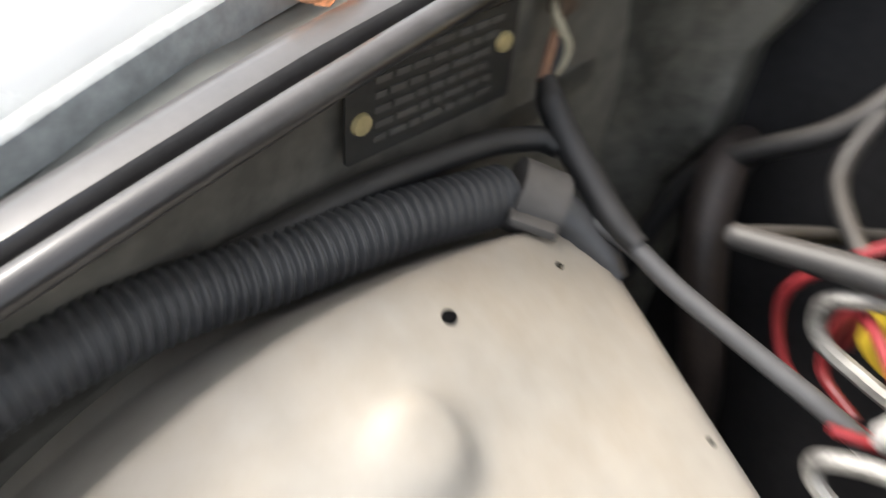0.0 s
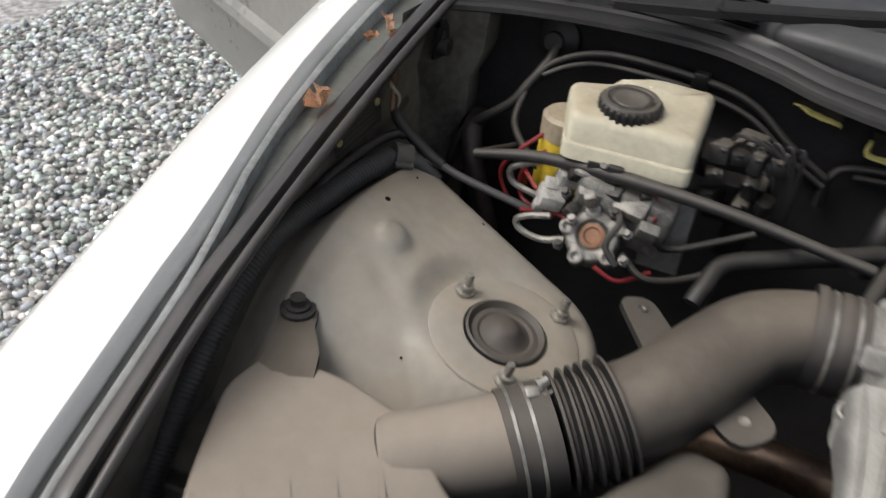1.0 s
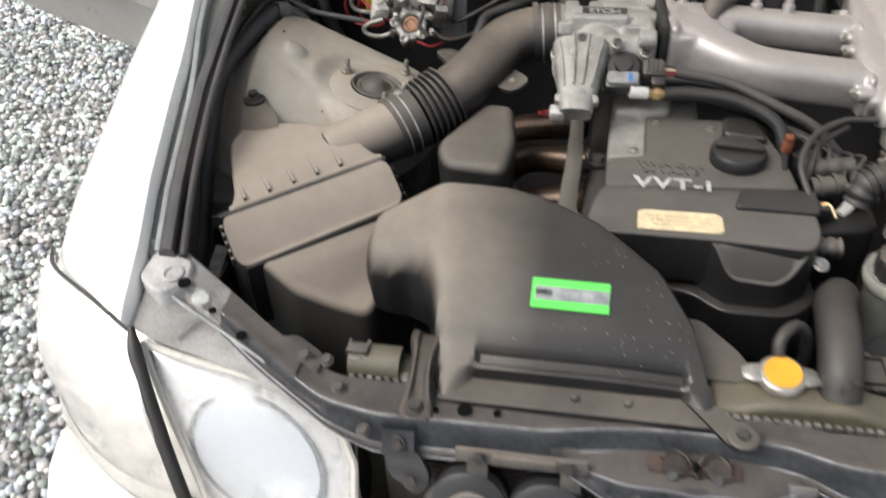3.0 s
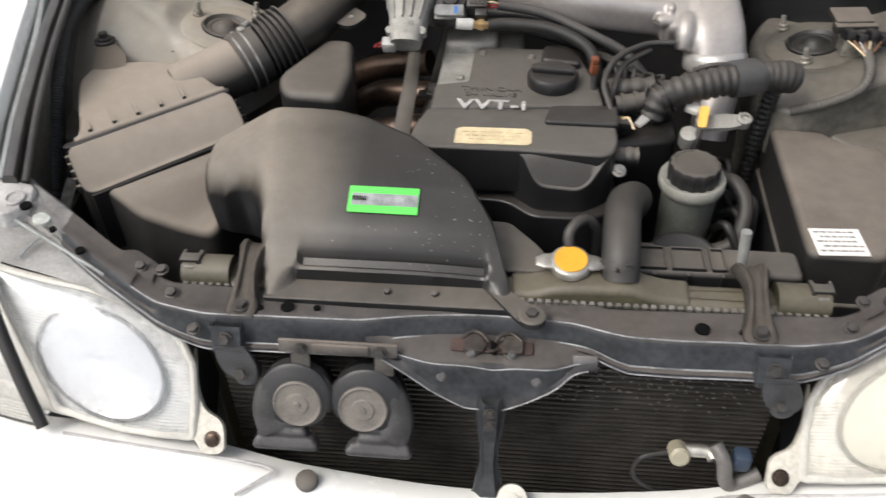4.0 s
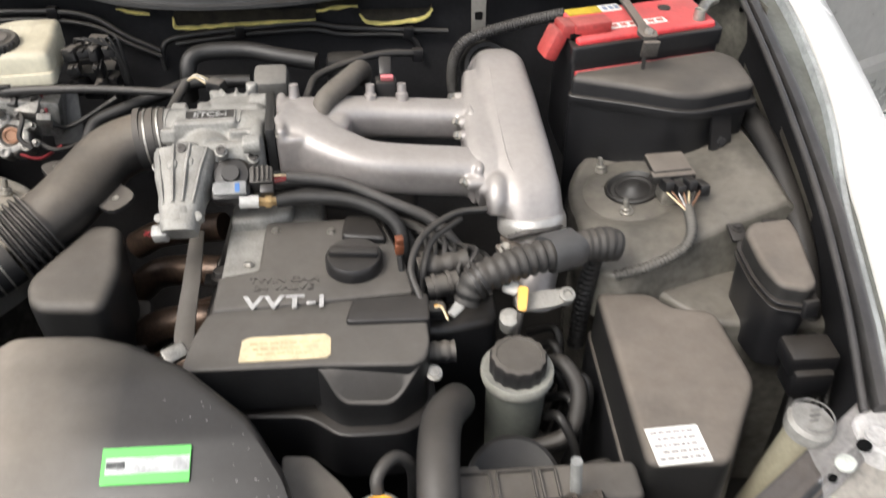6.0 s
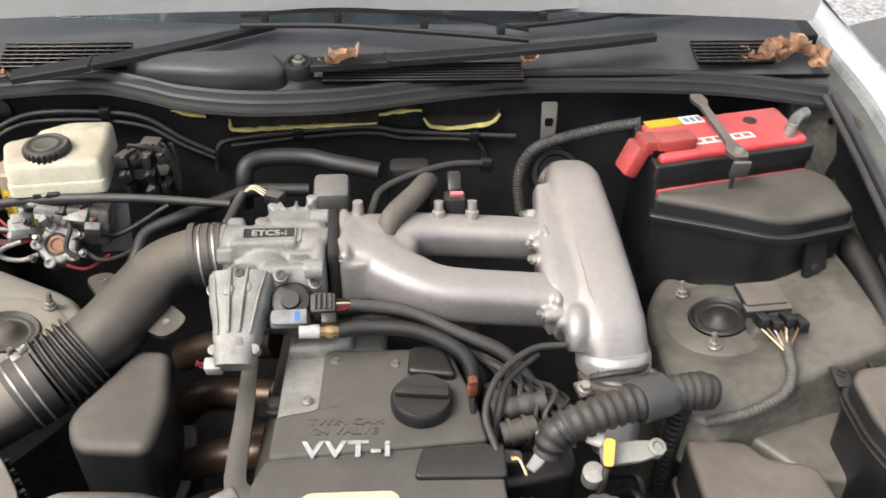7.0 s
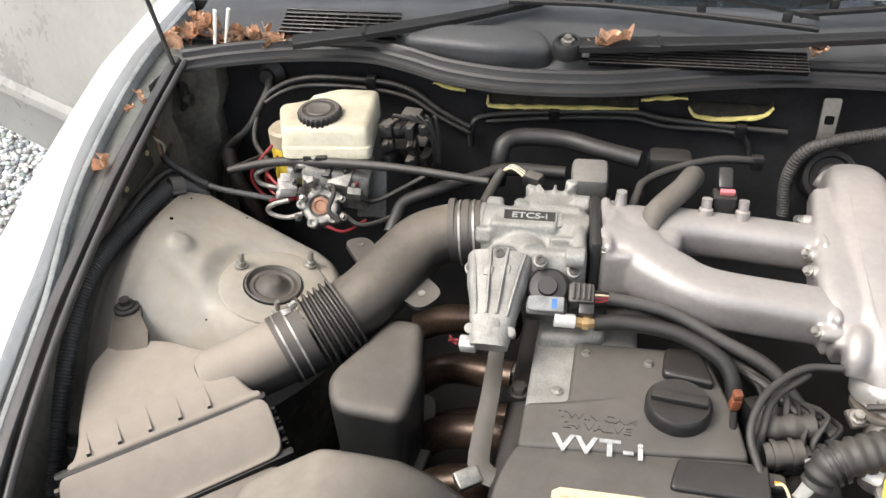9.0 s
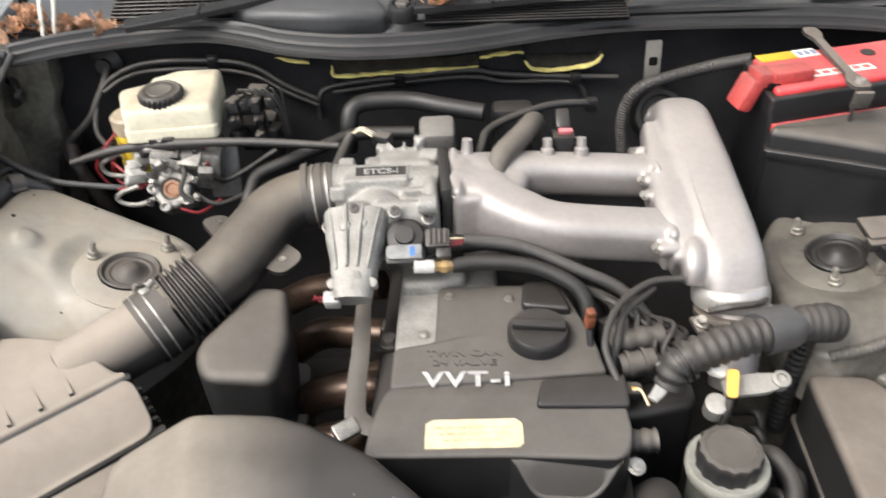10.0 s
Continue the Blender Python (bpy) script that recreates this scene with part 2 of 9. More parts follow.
lamp_gap = material("lamp_gap_rubber", (0.05, 0.048, 0.044), 0.6, vary=0.3)
flute_mat = material("grey_lens_flute", (0.40, 0.39, 0.36), 0.4, vary=0.2)
lens_mat = glass_material("clear_lamp_lens", (0.93, 0.94, 0.94), 0.02, 0.96)
lens_corner = glass_material("hazy_corner_lens", (0.94, 0.935, 0.92), 0.04, 0.90)
lens_aged = glass_material("yellowed_lamp_lens", (0.96, 0.945, 0.89), 0.04, 0.93)
screen_mat = glass_material("tinted_windscreen", (0.35, 0.42, 0.42), 0.01)


# ---- shape helpers ----
def thing(name, label, category, base, group="", kind=""):
    e = new(name)
    e.empty_display_size = 0.05
    e.location = base
    return tagged(e, label, category, group, kind)


def part(name, bm, mat, parent=None, label=""):
    """Links a bmesh, in world metres, as one mesh object under a thing or a part."""
    me = bpy.data.meshes.new(name)
    bmesh.ops.recalc_face_normals(bm, faces=bm.faces)
    bm.to_mesh(me)
    bm.free()
    me.shade_smooth()
    me.set_sharp_from_angle(angle=radians(38))
    me.materials.append(mat)
    ob = new(name, me)
    if parent is not None:
        ob.parent = parent
        if parent.data is None:
            ob.matrix_parent_inverse = Matrix.Translation(-parent.location)
    if label:
        ob["label"] = label
    return ob


def cast_part(name, bm, mat, parent, label="", voxel=0.0028, rounds=5):
    """A part whose overlapping solids are fused into one casting with soft joints."""
    ob = part(name, bm, mat, parent, label)
    fuse_ = ob.modifiers.new("fuse", "REMESH")
    fuse_.mode, fuse_.voxel_size, fuse_.use_smooth_shade = "VOXEL", voxel, True
    soft_ = ob.modifiers.new("soft", "SMOOTH")
    soft_.iterations, soft_.factor = rounds, 0.5
    return ob


def solo(name, bm, mat, label, category, group="", kind=""):
    return tagged(part(name, bm, mat), label, category, group, kind)


def box(bm, c, s, bevel=0.003, turn=(0, 0, 0), seg=2):
    r = bmesh.ops.create_cube(bm, size=1)
    m = pose(*c, *turn) @ Matrix.Diagonal((*s, 1))
    bmesh.ops.transform(bm, matrix=m, verts=r["verts"])
    if bevel:
        e = list({e for v in r["verts"] for e in v.link_edges})
        bmesh.ops.bevel(bm, geom=e, offset=min(bevel, min(s) * 0.45), segments=seg, affect="EDGES", profile=0.5)
    return bm


def smooth_path(pts, per=8):
    """Catmull-Rom through the points."""
    p = [Vector(q) for q in pts]
    if len(p) == 2:
        return [p[0].lerp(p[1], i / per) for i in range(per + 1)]
    p = [2 * p[0] - p[1]] + p + [2 * p[-1] - p[-2]]
    out = []
    for i in range(1, len(p) - 2):
        a, b, c, d = p[i - 1:i + 3]
        for k in range(per):
            t = k / per
            out.append(0.5 * (2 * b + (c - a) * t + (2 * a - 5 * b + 4 * c - d) * t * t + (3 * b - a - 3 * c + d) * t ** 3))
    out.append(p[-2])
    return out


def tube(bm, pts, radius, sides=12, per=8, ribs=0.0, depth=0.12, flat=1.0, square=1.0):
    """A pipe through the points; radius: a number, or one per point; ribs: pitch of corrugations in metres."""
    path = smooth_path(pts, per)
    rad = [radius] * len(path)
    if isinstance(radius, (list, tuple)):
        rad = []
        for i in range(len(path)):
            u = i / (len(path) - 1) * (len(radius) - 1)
            k = min(int(u), len(radius) - 2)
            f = u - k
            f = f * f * (3 - 2 * f)
            rad.append(radius[k] * (1 - f) + radius[k + 1] * f)
    if ribs:
        lens = [0.0]
        for a, b in zip(path, path[1:]):
            lens.append(lens[-1] + (b - a).length)
        n = max(4, int(lens[-1] / ribs * 4))
        fine, fr = [], []
        j = 0
        for i in range(n + 1):
            s = lens[-1] * i / n
            while j < len(lens) - 2 and lens[j + 1] < s:
                j += 1
            f = (s - lens[j]) / max(1e-9, lens[j + 1] - lens[j])
            fine.append(path[j].lerp(path[j + 1], f))
            fr.append((rad[j] * (1 - f) + rad[j + 1] * f) * (1 - depth * (i % 4 in (2, 3))))
        path, rad = fine, fr
    rings = []
    side = None
    for i, p in enumerate(path):
        d = (path[min(i + 1, len(path) - 1)] - path[max(i - 1, 0)]).normalized()
        if side is None:
            side = d.cross(Vector((0, 0, 1)))
            if side.length < 0.05:
                side = Vector((1, 0, 0))
        side = (side - d * side.dot(d)).normalized()
        up = d.cross(side)
        ring = []
        for k in range(sides):
            ca_, sa_ = math.cos(2 * math.pi * (k + 0.5) / sides), math.sin(2 * math.pi * (k + 0.5) / sides)
            ca_, sa_ = math.copysign(abs(ca_) ** square, ca_), math.copysign(abs(sa_) ** square, sa_)
            ring.append(bm.verts.new(p + rad[i] * (ca_ * side + flat * sa_ * up)))
        rings.append(ring)
    for a, b in zip(rings, rings[1:]):
        for k in range(sides):
            bm.faces.new((a[k], a[(k + 1) % sides], b[(k + 1) % sides], b[k]))
    bm.faces.new(rings[0])
    bm.faces.new(rings[-1][::-1])
    return bm


def lathe(bm, profile, centre, axis=(0, 0, 1), sides=28, flute=0.0):
    """Turns (radius, height) pairs round an axis at the centre."""
    q = Vector(axis).to_track_quat("Z", "Y").to_matrix().to_4x4()
    m = Matrix.Translation(centre) @ q
    rings = []
    for r, h in profile:
        if r < 1e-6:
            rings.append([bm.verts.new(m @ Vector((0, 0, h)))])
        else:
            rings.append([bm.verts.new(m @ Vector((r * (1 - flute * (k // 2 % 2)) * math.cos(2 * math.pi * k / sides), r * (1 - flute * (k // 2 % 2)) * math.sin(2 * math.pi * k / sides), h))) for k in range(sides)])
    for a, b in zip(rings, rings[1:]):
        for k in range(sides):
            k2 = (k + 1) % sides
            if len(a) == 1 and len(b) == 1:
                continue
            if len(a) == 1:
                bm.faces.new((a[0], b[k2], b[k]))
            elif len(b) == 1:
                bm.faces.new((a[k], a[k2], b[0]))
            else:
                bm.faces.new((a[k], a[k2], b[k2], b[k]))
    for ring in (rings[0], rings[-1]):
        if len(ring) > 2:
            bm.faces.new(ring)
    return bm


def outline(corners, radius=0.015, seg=5, step=0.012):
    """A closed outline with rounded corners, sampled evenly enough for a smooth lid. A corner may carry its own radius."""
    out = []
    n = len(corners)
    for i in range(n):
        p = Vector(corners[i][:2])
        r = corners[i][2] if len(corners[i]) > 2 else radius
        a, b = Vector(corners[i - 1][:2]), Vector(corners[(i + 1) % n][:2])
        da, db = (a - p), (b - p)
        k = min(r, da.length * 0.45, db.length * 0.45)
        s, e = p + da.normalized() * k, p + db.normalized() * k
        for j in range(seg + 1):
            t = j / seg
            out.append(s * (1 - t) ** 2 + p * 2 * t * (1 - t) + e * t * t)
    fine = []
    for i, p in enumerate(out):
        q = out[(i + 1) % len(out)]
        m = max(1, int((q - p).length / step))
        for j in range(m):
            fine.append(p.lerp(q, j / m))
    return fine


def lid(bm, corners, top, bottom, edge=0.008, radius=0.015, rings=7, taper=0.0, centre=None):
    """A moulded shell: rounded outline, top(x, y) gives its height, walls go down to bottom and may lean out by taper."""
    o = outline(corners, radius)
    n = len(o)
    area = sum(o[i].x * o[(i + 1) % n].y - o[(i + 1) % n].x * o[i].y for i in range(n))
    sgn = 1 if area > 0 else -1
    nor = []
    for i in range(n):
        d = (o[(i + 1) % n] - o[i - 1]).normalized()
        nor.append(Vector((d.y, -d.x)) * sgn)
    c = Vector(centre) if centre else sum(o, Vector((0, 0))) / n
    f = top if callable(top) else (lambda x, y: top)
    g = bottom if callable(bottom) else (lambda x, y: bottom)
    levels = []
    levels.append([(*(o[i] + nor[i] * taper), g(o[i].x, o[i].y)) for i in range(n)])
    for j in range(5):
        a = j / 4 * math.pi / 2
        ring = []
        for i in range(n):
            q = o[i] - nor[i] * edge * (1 - math.cos(a))
            inner = o[i] - nor[i] * edge
            ring.append((q.x, q.y, f(inner.x, inner.y) - edge * (1 - math.sin(a))))
        levels.append(ring)
    for j in range(1, rings):
        t = j / rings
        ring = []
        for i in range(n):
            q = (o[i] - nor[i] * edge).lerp(c, t)
            ring.append((q.x, q.y, f(q.x, q.y)))
        levels.append(ring)
    vs = [[bm.verts.new(p) for p in ring] for ring in levels]
    for a, b in zip(vs, vs[1:]):
        for i in range(n):
            bm.faces.new((a[i], a[(i + 1) % n], b[(i + 1) % n], b[i]))
    tip = bm.verts.new((c.x, c.y, f(c.x, c.y)))
    for i in range(n):
        bm.faces.new((vs[-1][i], vs[-1][(i + 1) % n], tip))
    bm.faces.new(vs[0])
    return bm


def plate(bm, corners, thick, m, radius=0.004, holes=0):
    """A flat plate with rounded corners in the pose m, its face up."""
    o = outline(corners, radius, 4, 1.0)
    a = [bm.verts.new(m @ Vector((p.x, p.y, 0))) for p in o]
    b = [bm.verts.new(m @ Vector((p.x, p.y, thick))) for p in o]
    bm.faces.new(a)
    bm.faces.new(b)
    for i in range(len(o)):
        j = (i + 1) % len(o)
        bm.faces.new((a[i], a[j], b[j], b[i]))
    return bm


def strip(bm, rows):
    """A sheet through rows of points."""
    vs = [[bm.verts.new(p) for p in r] for r in rows]
    for a, b in zip(vs, vs[1:]):
        for i in range(len(a) - 1):
            bm.faces.new((a[i], a[i + 1], b[i + 1], b[i]))
    return bm


def B():
    return bmesh.new()


def bolt(bm, c, r=0.006, h=0.006, axis=(0, 0, 1), washer=1.35):
    lathe(bm, [(r * washer, 0), (r * washer, h * 0.25), (r, h * 0.3)], c, axis, 14)
    lathe(bm, [(r, h * 0.2), (r, h * 0.92), (r * 0.93, h)], c, axis, 6)
    return bm


def writing(name, text, size, m, mat, parent, thick=0.0006, label="", bold=0.0, wide=1.0, space=1.0):
    cu = bpy.data.curves.new(name, "FONT")
    cu.body, cu.size, cu.extrude, cu.offset = text, size, thick, bold
    cu.space_character = space
    cu.align_x, cu.align_y = "CENTER", "CENTER"
    tmp = bpy.data.objects.new("tmp", cu)
    me = bpy.data.meshes.new_from_object(tmp)
    bpy.data.objects.remove(tmp)
    me.transform(m @ Matrix.Diagonal((wide, 1, 1, 1)))
    me.materials.append(mat)
    ob = new(name, me)
    if parent is not None:
        ob.parent = parent
        if parent.data is None:
            ob.matrix_parent_inverse = Matrix.Translation(-parent.location)
    if label:
        ob["label"] = label
    return ob


def frame_on(origin, right, up):
    """A pose whose x goes right and y goes up along a surface."""
    r = Vector(right).normalized()
    n = r.cross(Vector(up)).normalized()
    u = n.cross(r)
    m = Matrix((r, u, n)).transposed().to_4x4()
    m.translation = Vector(origin)
    return m


def lerp_table(table, v):
    for (a, fa), (b, fb) in zip(table, table[1:]):
        if v <= b:
            t = max(0.0, (v - a) / (b - a))
            return fa + (fb - fa) * t
    return table[-1][1]


# ---- ground ----
GROUND = 0.066
bm = B()
bmesh.ops.create_grid(bm, x_segments=2, y_segments=2, size=400)
bmesh.ops.translate(bm, verts=bm.verts, vec=(0, 0, GROUND - 0.012))
tagged(part("ground", bm, soil), "grey gravel bed of the parking ground", "ground", kind="structure")


def gravel():
    rng = np.random.default_rng(4)
    ico = B()
    bmesh.ops.create_icosphere(ico, subdivisions=1, radius=1)
    bv = np.array([v.co[:] for v in ico.verts])
    bf = np.array([[v.index for v in f.verts] for f in ico.faces])
    ico.free()
    bf = bf[:, :]
    spots = []
    for x0, x1, y0, y1, gap in ((-2.7, -0.72, -0.5, 2.6, 0.0175), (0.75, 2.3, 0.2, 2.4, 0.019)):
        nx, ny = int((x1 - x0) / gap), int((y1 - y0) / gap)
        gx, gy = np.meshgrid(np.linspace(x0, x1, nx), np.linspace(y0, y1, ny))
        p = np.stack([gx.ravel(), gy.ravel()], 1) + rng.uniform(-0.55, 0.55, (nx * ny, 2)) * gap
        spots.append(p)
    p = np.concatenate(spots)
    n = len(p)
    size = rng.uniform(0.006, 0.0145, (n, 1, 1)) * rng.uniform(0.7, 1.25, (n, 1, 3))
    size[:, :, 2] *= 0.75
    jit = rng.uniform(0.72, 1.2, (n, len(bv), 1))
    ang = rng.uniform(0, 6.283, n)
    v = bv[None] * size * jit
    c, s = np.cos(ang)[:, None], np.sin(ang)[:, None]
    x, y = v[:, :, 0] * c - v[:, :, 1] * s, v[:, :, 0] * s + v[:, :, 1] * c
    v = np.stack([x + p[:, :1], y + p[:, 1:], v[:, :, 2] + GROUND - 0.006 + rng.uniform(0, 0.008, (n, 1))], 2).reshape(-1, 3)
    f = (bf[None] + (np.arange(n) * len(bv))[:, None, None]).reshape(-1, 3)
    me = bpy.data.meshes.new("gravel")
    me.vertices.add(len(v))
    me.vertices.foreach_set("co", v.ravel())
    me.loops.add(f.size)
    me.loops.foreach_set("vertex_index", f.ravel())
    me.polygons.add(len(f))
    me.polygons.foreach_set("loop_start", np.arange(0, f.size, 3))
    me.update(calc_edges=True)
    me.materials.append(stone)
    tagged(new("gravel", me), "loose pale grey and white crushed gravel", "gravel", kind="stuff")


gravel()

# ---- car body ----
car = thing("car", "pearl white sedan with its bonnet and front doors open", "car", (0, 0.6, GROUND))
SEAL = [(0.151, 0.615, 0.754), (0.25, 0.636, 0.783), (0.41, 0.662, 0.826), (0.60, 0.676, 0.878), (0.75, 0.681, 0.915), (0.855, 0.681, 0.942)]


def seal_at(y):
    xs = lerp_table([(a, b) for a, b, c in SEAL], y)
    zs = lerp_table([(a, c) for a, b, c in SEAL], y)
    if y < 0.151:
        xs, zs = 0.615 - (0.151 - y) * 0.12, 0.754 - (0.151 - y) * 0.36
    if y > 0.855:
        xs, zs = 0.681, 0.942 + (y - 0.855) * 0.12
    return xs, zs


def gutter_width(y):
    return lerp_table([(0.10, 0.034), (0.43, 0.036), (0.50, 0.043), (0.56, 0.051), (0.62, 0.059), (0.68, 0.065), (0.78, 0.069), (1.3, 0.05)], y)


OUTER = [(-0.1, 0.70), (0.05, 0.76), (0.12, 0.80), (0.25, 0.825), (0.5, 0.845), (0.9, 0.85), (1.3, 0.85)]
for sx in (-1, 1):
    # outer wing: from the white inner edge over the shoulder and down the side
    bm = B()
    rows = []
    for y in [0.056 + i * 0.02 for i in range(12)] + [0.31 + i * 0.045 for i in range(24)]:
        xs, zs = seal_at(y)
        xo = lerp_table(OUTER, y)
        xi = xs + gutter_width(y)
        wid = xo - xi
        row = []
        for x, z in ((xi, zs - 0.02), (xi + 0.001, zs + 0.004), (xi + 0.006, zs + 0.011), (xi + 0.02, zs + 0.012),
                     (xi + wid * 0.4, zs + 0.004), (xi + wid * 0.65, zs - 0.012), (xi + wid * 0.84, zs - 0.04), (xi + wid * 0.95, zs - 0.075),
                     (xo, zs - 0.13), (xo + 0.01, zs - 0.25), (xo + 0.005, 0.42), (xo - 0.02, 0.26)):
            lamp_edge = 0.050 + (x - 0.626) * 0.56 if x < 0.755 else 0.122 + (x - 0.755) * 1.1
            if abs(y - 0.50) < 0.36:
                z = max(z, GROUND + 0.308 + math.sqrt(0.36 ** 2 - (y - 0.50) ** 2) - 0.06 * (x < xo))
            row.append((sx * x, max(y, lamp_edge), z))
        rows.append(row)
    strip(bm, rows)
    bmesh.ops.remove_doubles(bm, verts=bm.verts, dist=0.0001)
    part("wing", bm, white_paint, car, "pearl white front wing")
    # gutter between the wing and the seal
    bm = B()
    rows = []
    for i in range(29):
        y = 0.155 + i * 0.031
        xs, zs = seal_at(y)
        g = gutter_width(y)
        dip = 0.003 * math.sin(y * 41) * math.exp(-((y - 0.6) / 0.12) ** 2)
        rows.append([(sx * x, y, z) for x, z in ((xs + 0.005, zs - 0.013), (xs + 0.007, zs - 0.009), (xs + 0.011, zs - 0.010), (xs + g * 0.45, zs - 0.012 + dip), (xs + g * 0.66, zs - 0.012 - dip), (xs + g * 0.97, zs - 0.009), (xs + g * 0.995, zs - 0.018))])
    strip(bm, rows)
    part("gutter", bm, gutter_paint, car, "dirty grey painted drain gutter")
    bm = B()
    rows = []
    for i in range(29):
        y = 0.155 + i * 0.031
        xs, zs = seal_at(y)
        g = gutter_width(y)
        u0 = lerp_table([(0.40, 0.46), (0.52, 0.76), (1.3, 0.80)], y)
        wide = 0.0095 / g
        lift = lerp_table([(0.40, 0.0), (0.55, 0.006), (1.3, 0.007)], y)
        rows.append([(sx * (xs + g * u0 + g * wide * u), y, zs + h + lift * (h > -0.008)) for u, h in ((-0.1, -0.011), (0.08, -0.0025), (0.28, -0.001), (0.75, -0.0008), (0.93, -0.003), (1.02, -0.012))])
    strip(bm, rows)
    part("gutter_rib", bm, gutter_rib, car, "pale painted rib in the drain gutter")
    bm = B()
    rows = []
    for i in range(24):
        y = 0.151 + i * 0.0305
        xs, zs = seal_at(y)
        rows.append([(sx * (xs + d), y, zs + e) for d, e in ((0.017, -0.012), (0.0165, 0.001), (0.013, 0.006), (0.006, 0.0085), (-0.001, 0.0075), (-0.004, 0.003), (-0.0035, -0.012), (0.008, -0.020))])
    strip(bm, rows)
    bm.faces.new([v for v in bm.verts][:8])
    part("wing_seal", bm, wing_rubber, car, "grey black rubber bonnet seal")
    bm = B()
    tube(bm, [(sx * (seal_at(y)[0] - 0.0135), y, seal_at(y)[1] + lerp_table([(0.15, -0.004), (0.35, 0.004), (1.0, 0.0065)], y)) for y in (0.153, 0.25, 0.35, 0.45, 0.55, 0.65, 0.75, 0.845)], 0.0052, 10, 6)
    part("seal_lip", bm, wing_rubber, car, "glossy rubber seal lip")
    for y0, y1, dz in ((0.47, 0.63, 0.075), (0.66, 0.80, 0.10)):
        bm = B()
        strip(bm, [[(sx * (seal_at(y)[0] + 0.0125), y, seal_at(y)[1] - dz + e) for e in (-0.006, 0.006)] for y in (y0, (y0 + y1) / 2, y1)])
        bmesh.ops.solidify(bm, geom=bm.faces[:], thickness=0.006)
        part("panel_rib", bm, body_dark, car)
    # inner wing wall
    bm = B()
    rows = []
    for i in range(26):
        y = 0.16 + i * 0.034
        xs, zs = seal_at(y)
        rows.append([(sx * x, y, z) for x, z in ((xs + 0.006, zs - 0.016), (xs + 0.013, zs - 0.03), (xs + 0.016, zs - 0.07), (xs + 0.014, zs - 0.14), (xs + 0.01, 0.45))])
    strip(bm, rows)
    # right wall is black: its shade is put into the colour
    part("inner_wing", bm, body_dark if sx < 0 else body_black, car, "dusty olive inner wing panel" if sx < 0 else "inner wing panel with its shade painted in as black")
    # rear corner panel that folds round to the firewall
    bm = B()
    fold = [(0.935, 0.640), (0.90, 0.641), (0.872, 0.642), (0.850, 0.650), (0.830, 0.659), (0.808, 0.657), (0.785, 0.655), (0.762, 0.664), (0.742, 0.674), (0.72, 0.668), (0.70, 0.660), (0.60, 0.655), (0.48, 0.650)]
    rows = []
    for z, edge_x in fold:
        wave = 0.004 * math.sin(z * 55)
        bend = [(0.6985, 0.780), (0.6975, 0.815), (0.694, 0.842 + wave), (0.684, 0.866 + wave), (0.672, 0.878), (edge_x + 0.008, 0.884 + wave), (edge_x + 0.002, 0.886 + wave), (edge_x, 0.892), (edge_x + 0.002, 0.915), (edge_x + 0.004, 0.93)]
        rows.append([(sx * x, y, z) for x, y in bend])
    strip(bm, rows)
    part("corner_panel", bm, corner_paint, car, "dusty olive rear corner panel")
    # black discs give these panel holes their dark inside by colour
    for hy, hz, r in ((0.845, 0.905, 0.0045), (0.862, 0.872, 0.003), (0.80, 0.80, 0.004)):
        bm = B()
        lathe(bm, [(r, -0.002), (r, 0.0015), (0, 0.0015)], (sx * (0.687 if hy > 0.81 else 0.70), hy, hz), (-sx, 0, 0), 12)
        part("panel_hole", bm, flat_black, car)


def tower_top(sx):
    def f(x, y):
        u = -abs(x)
        z = 0.785 - 0.33 * (u + 0.55) - (3.0 if y < 0.6 else 1.0) * (y - 0.6) ** 2
        if sx > 0:
            z = 0.764 - 0.20 * (u + 0.462) - 0.35 * (y - 0.6) ** 2
        z += 0.008 * math.exp(-((u + 0.612) ** 2) / 0.0008) * math.exp(-((y - 0.60) ** 2) / 0.006)
        if u < -0.640:
            z -= 1.1 * (-0.640 - u)
        if sx < 0:
            d = math.hypot(u + 0.590, y - 0.589)
            z += 0.0080 / (1 + math.exp(min(30.0, (d - 0.0140) / 0.0018)))
            z -= 0.0030 * math.exp(-((y - 0.552 + 0.35 * (u + 0.59)) / 0.011) ** 2) * math.exp(-((u + 0.578) / 0.034) ** 2)
            z += 0.0022 * math.exp(-((u + 0.632) / 0.010) ** 2)
        d = math.hypot(u + 0.462, y - 0.574)
        t = min(1, max(0, (0.098 - d) / 0.028))
        t = t * t * (3 - 2 * t)
        zc = 0.753 - 0.20 * (u + 0.462)
        return z * (1 - t) + zc * t
    return f


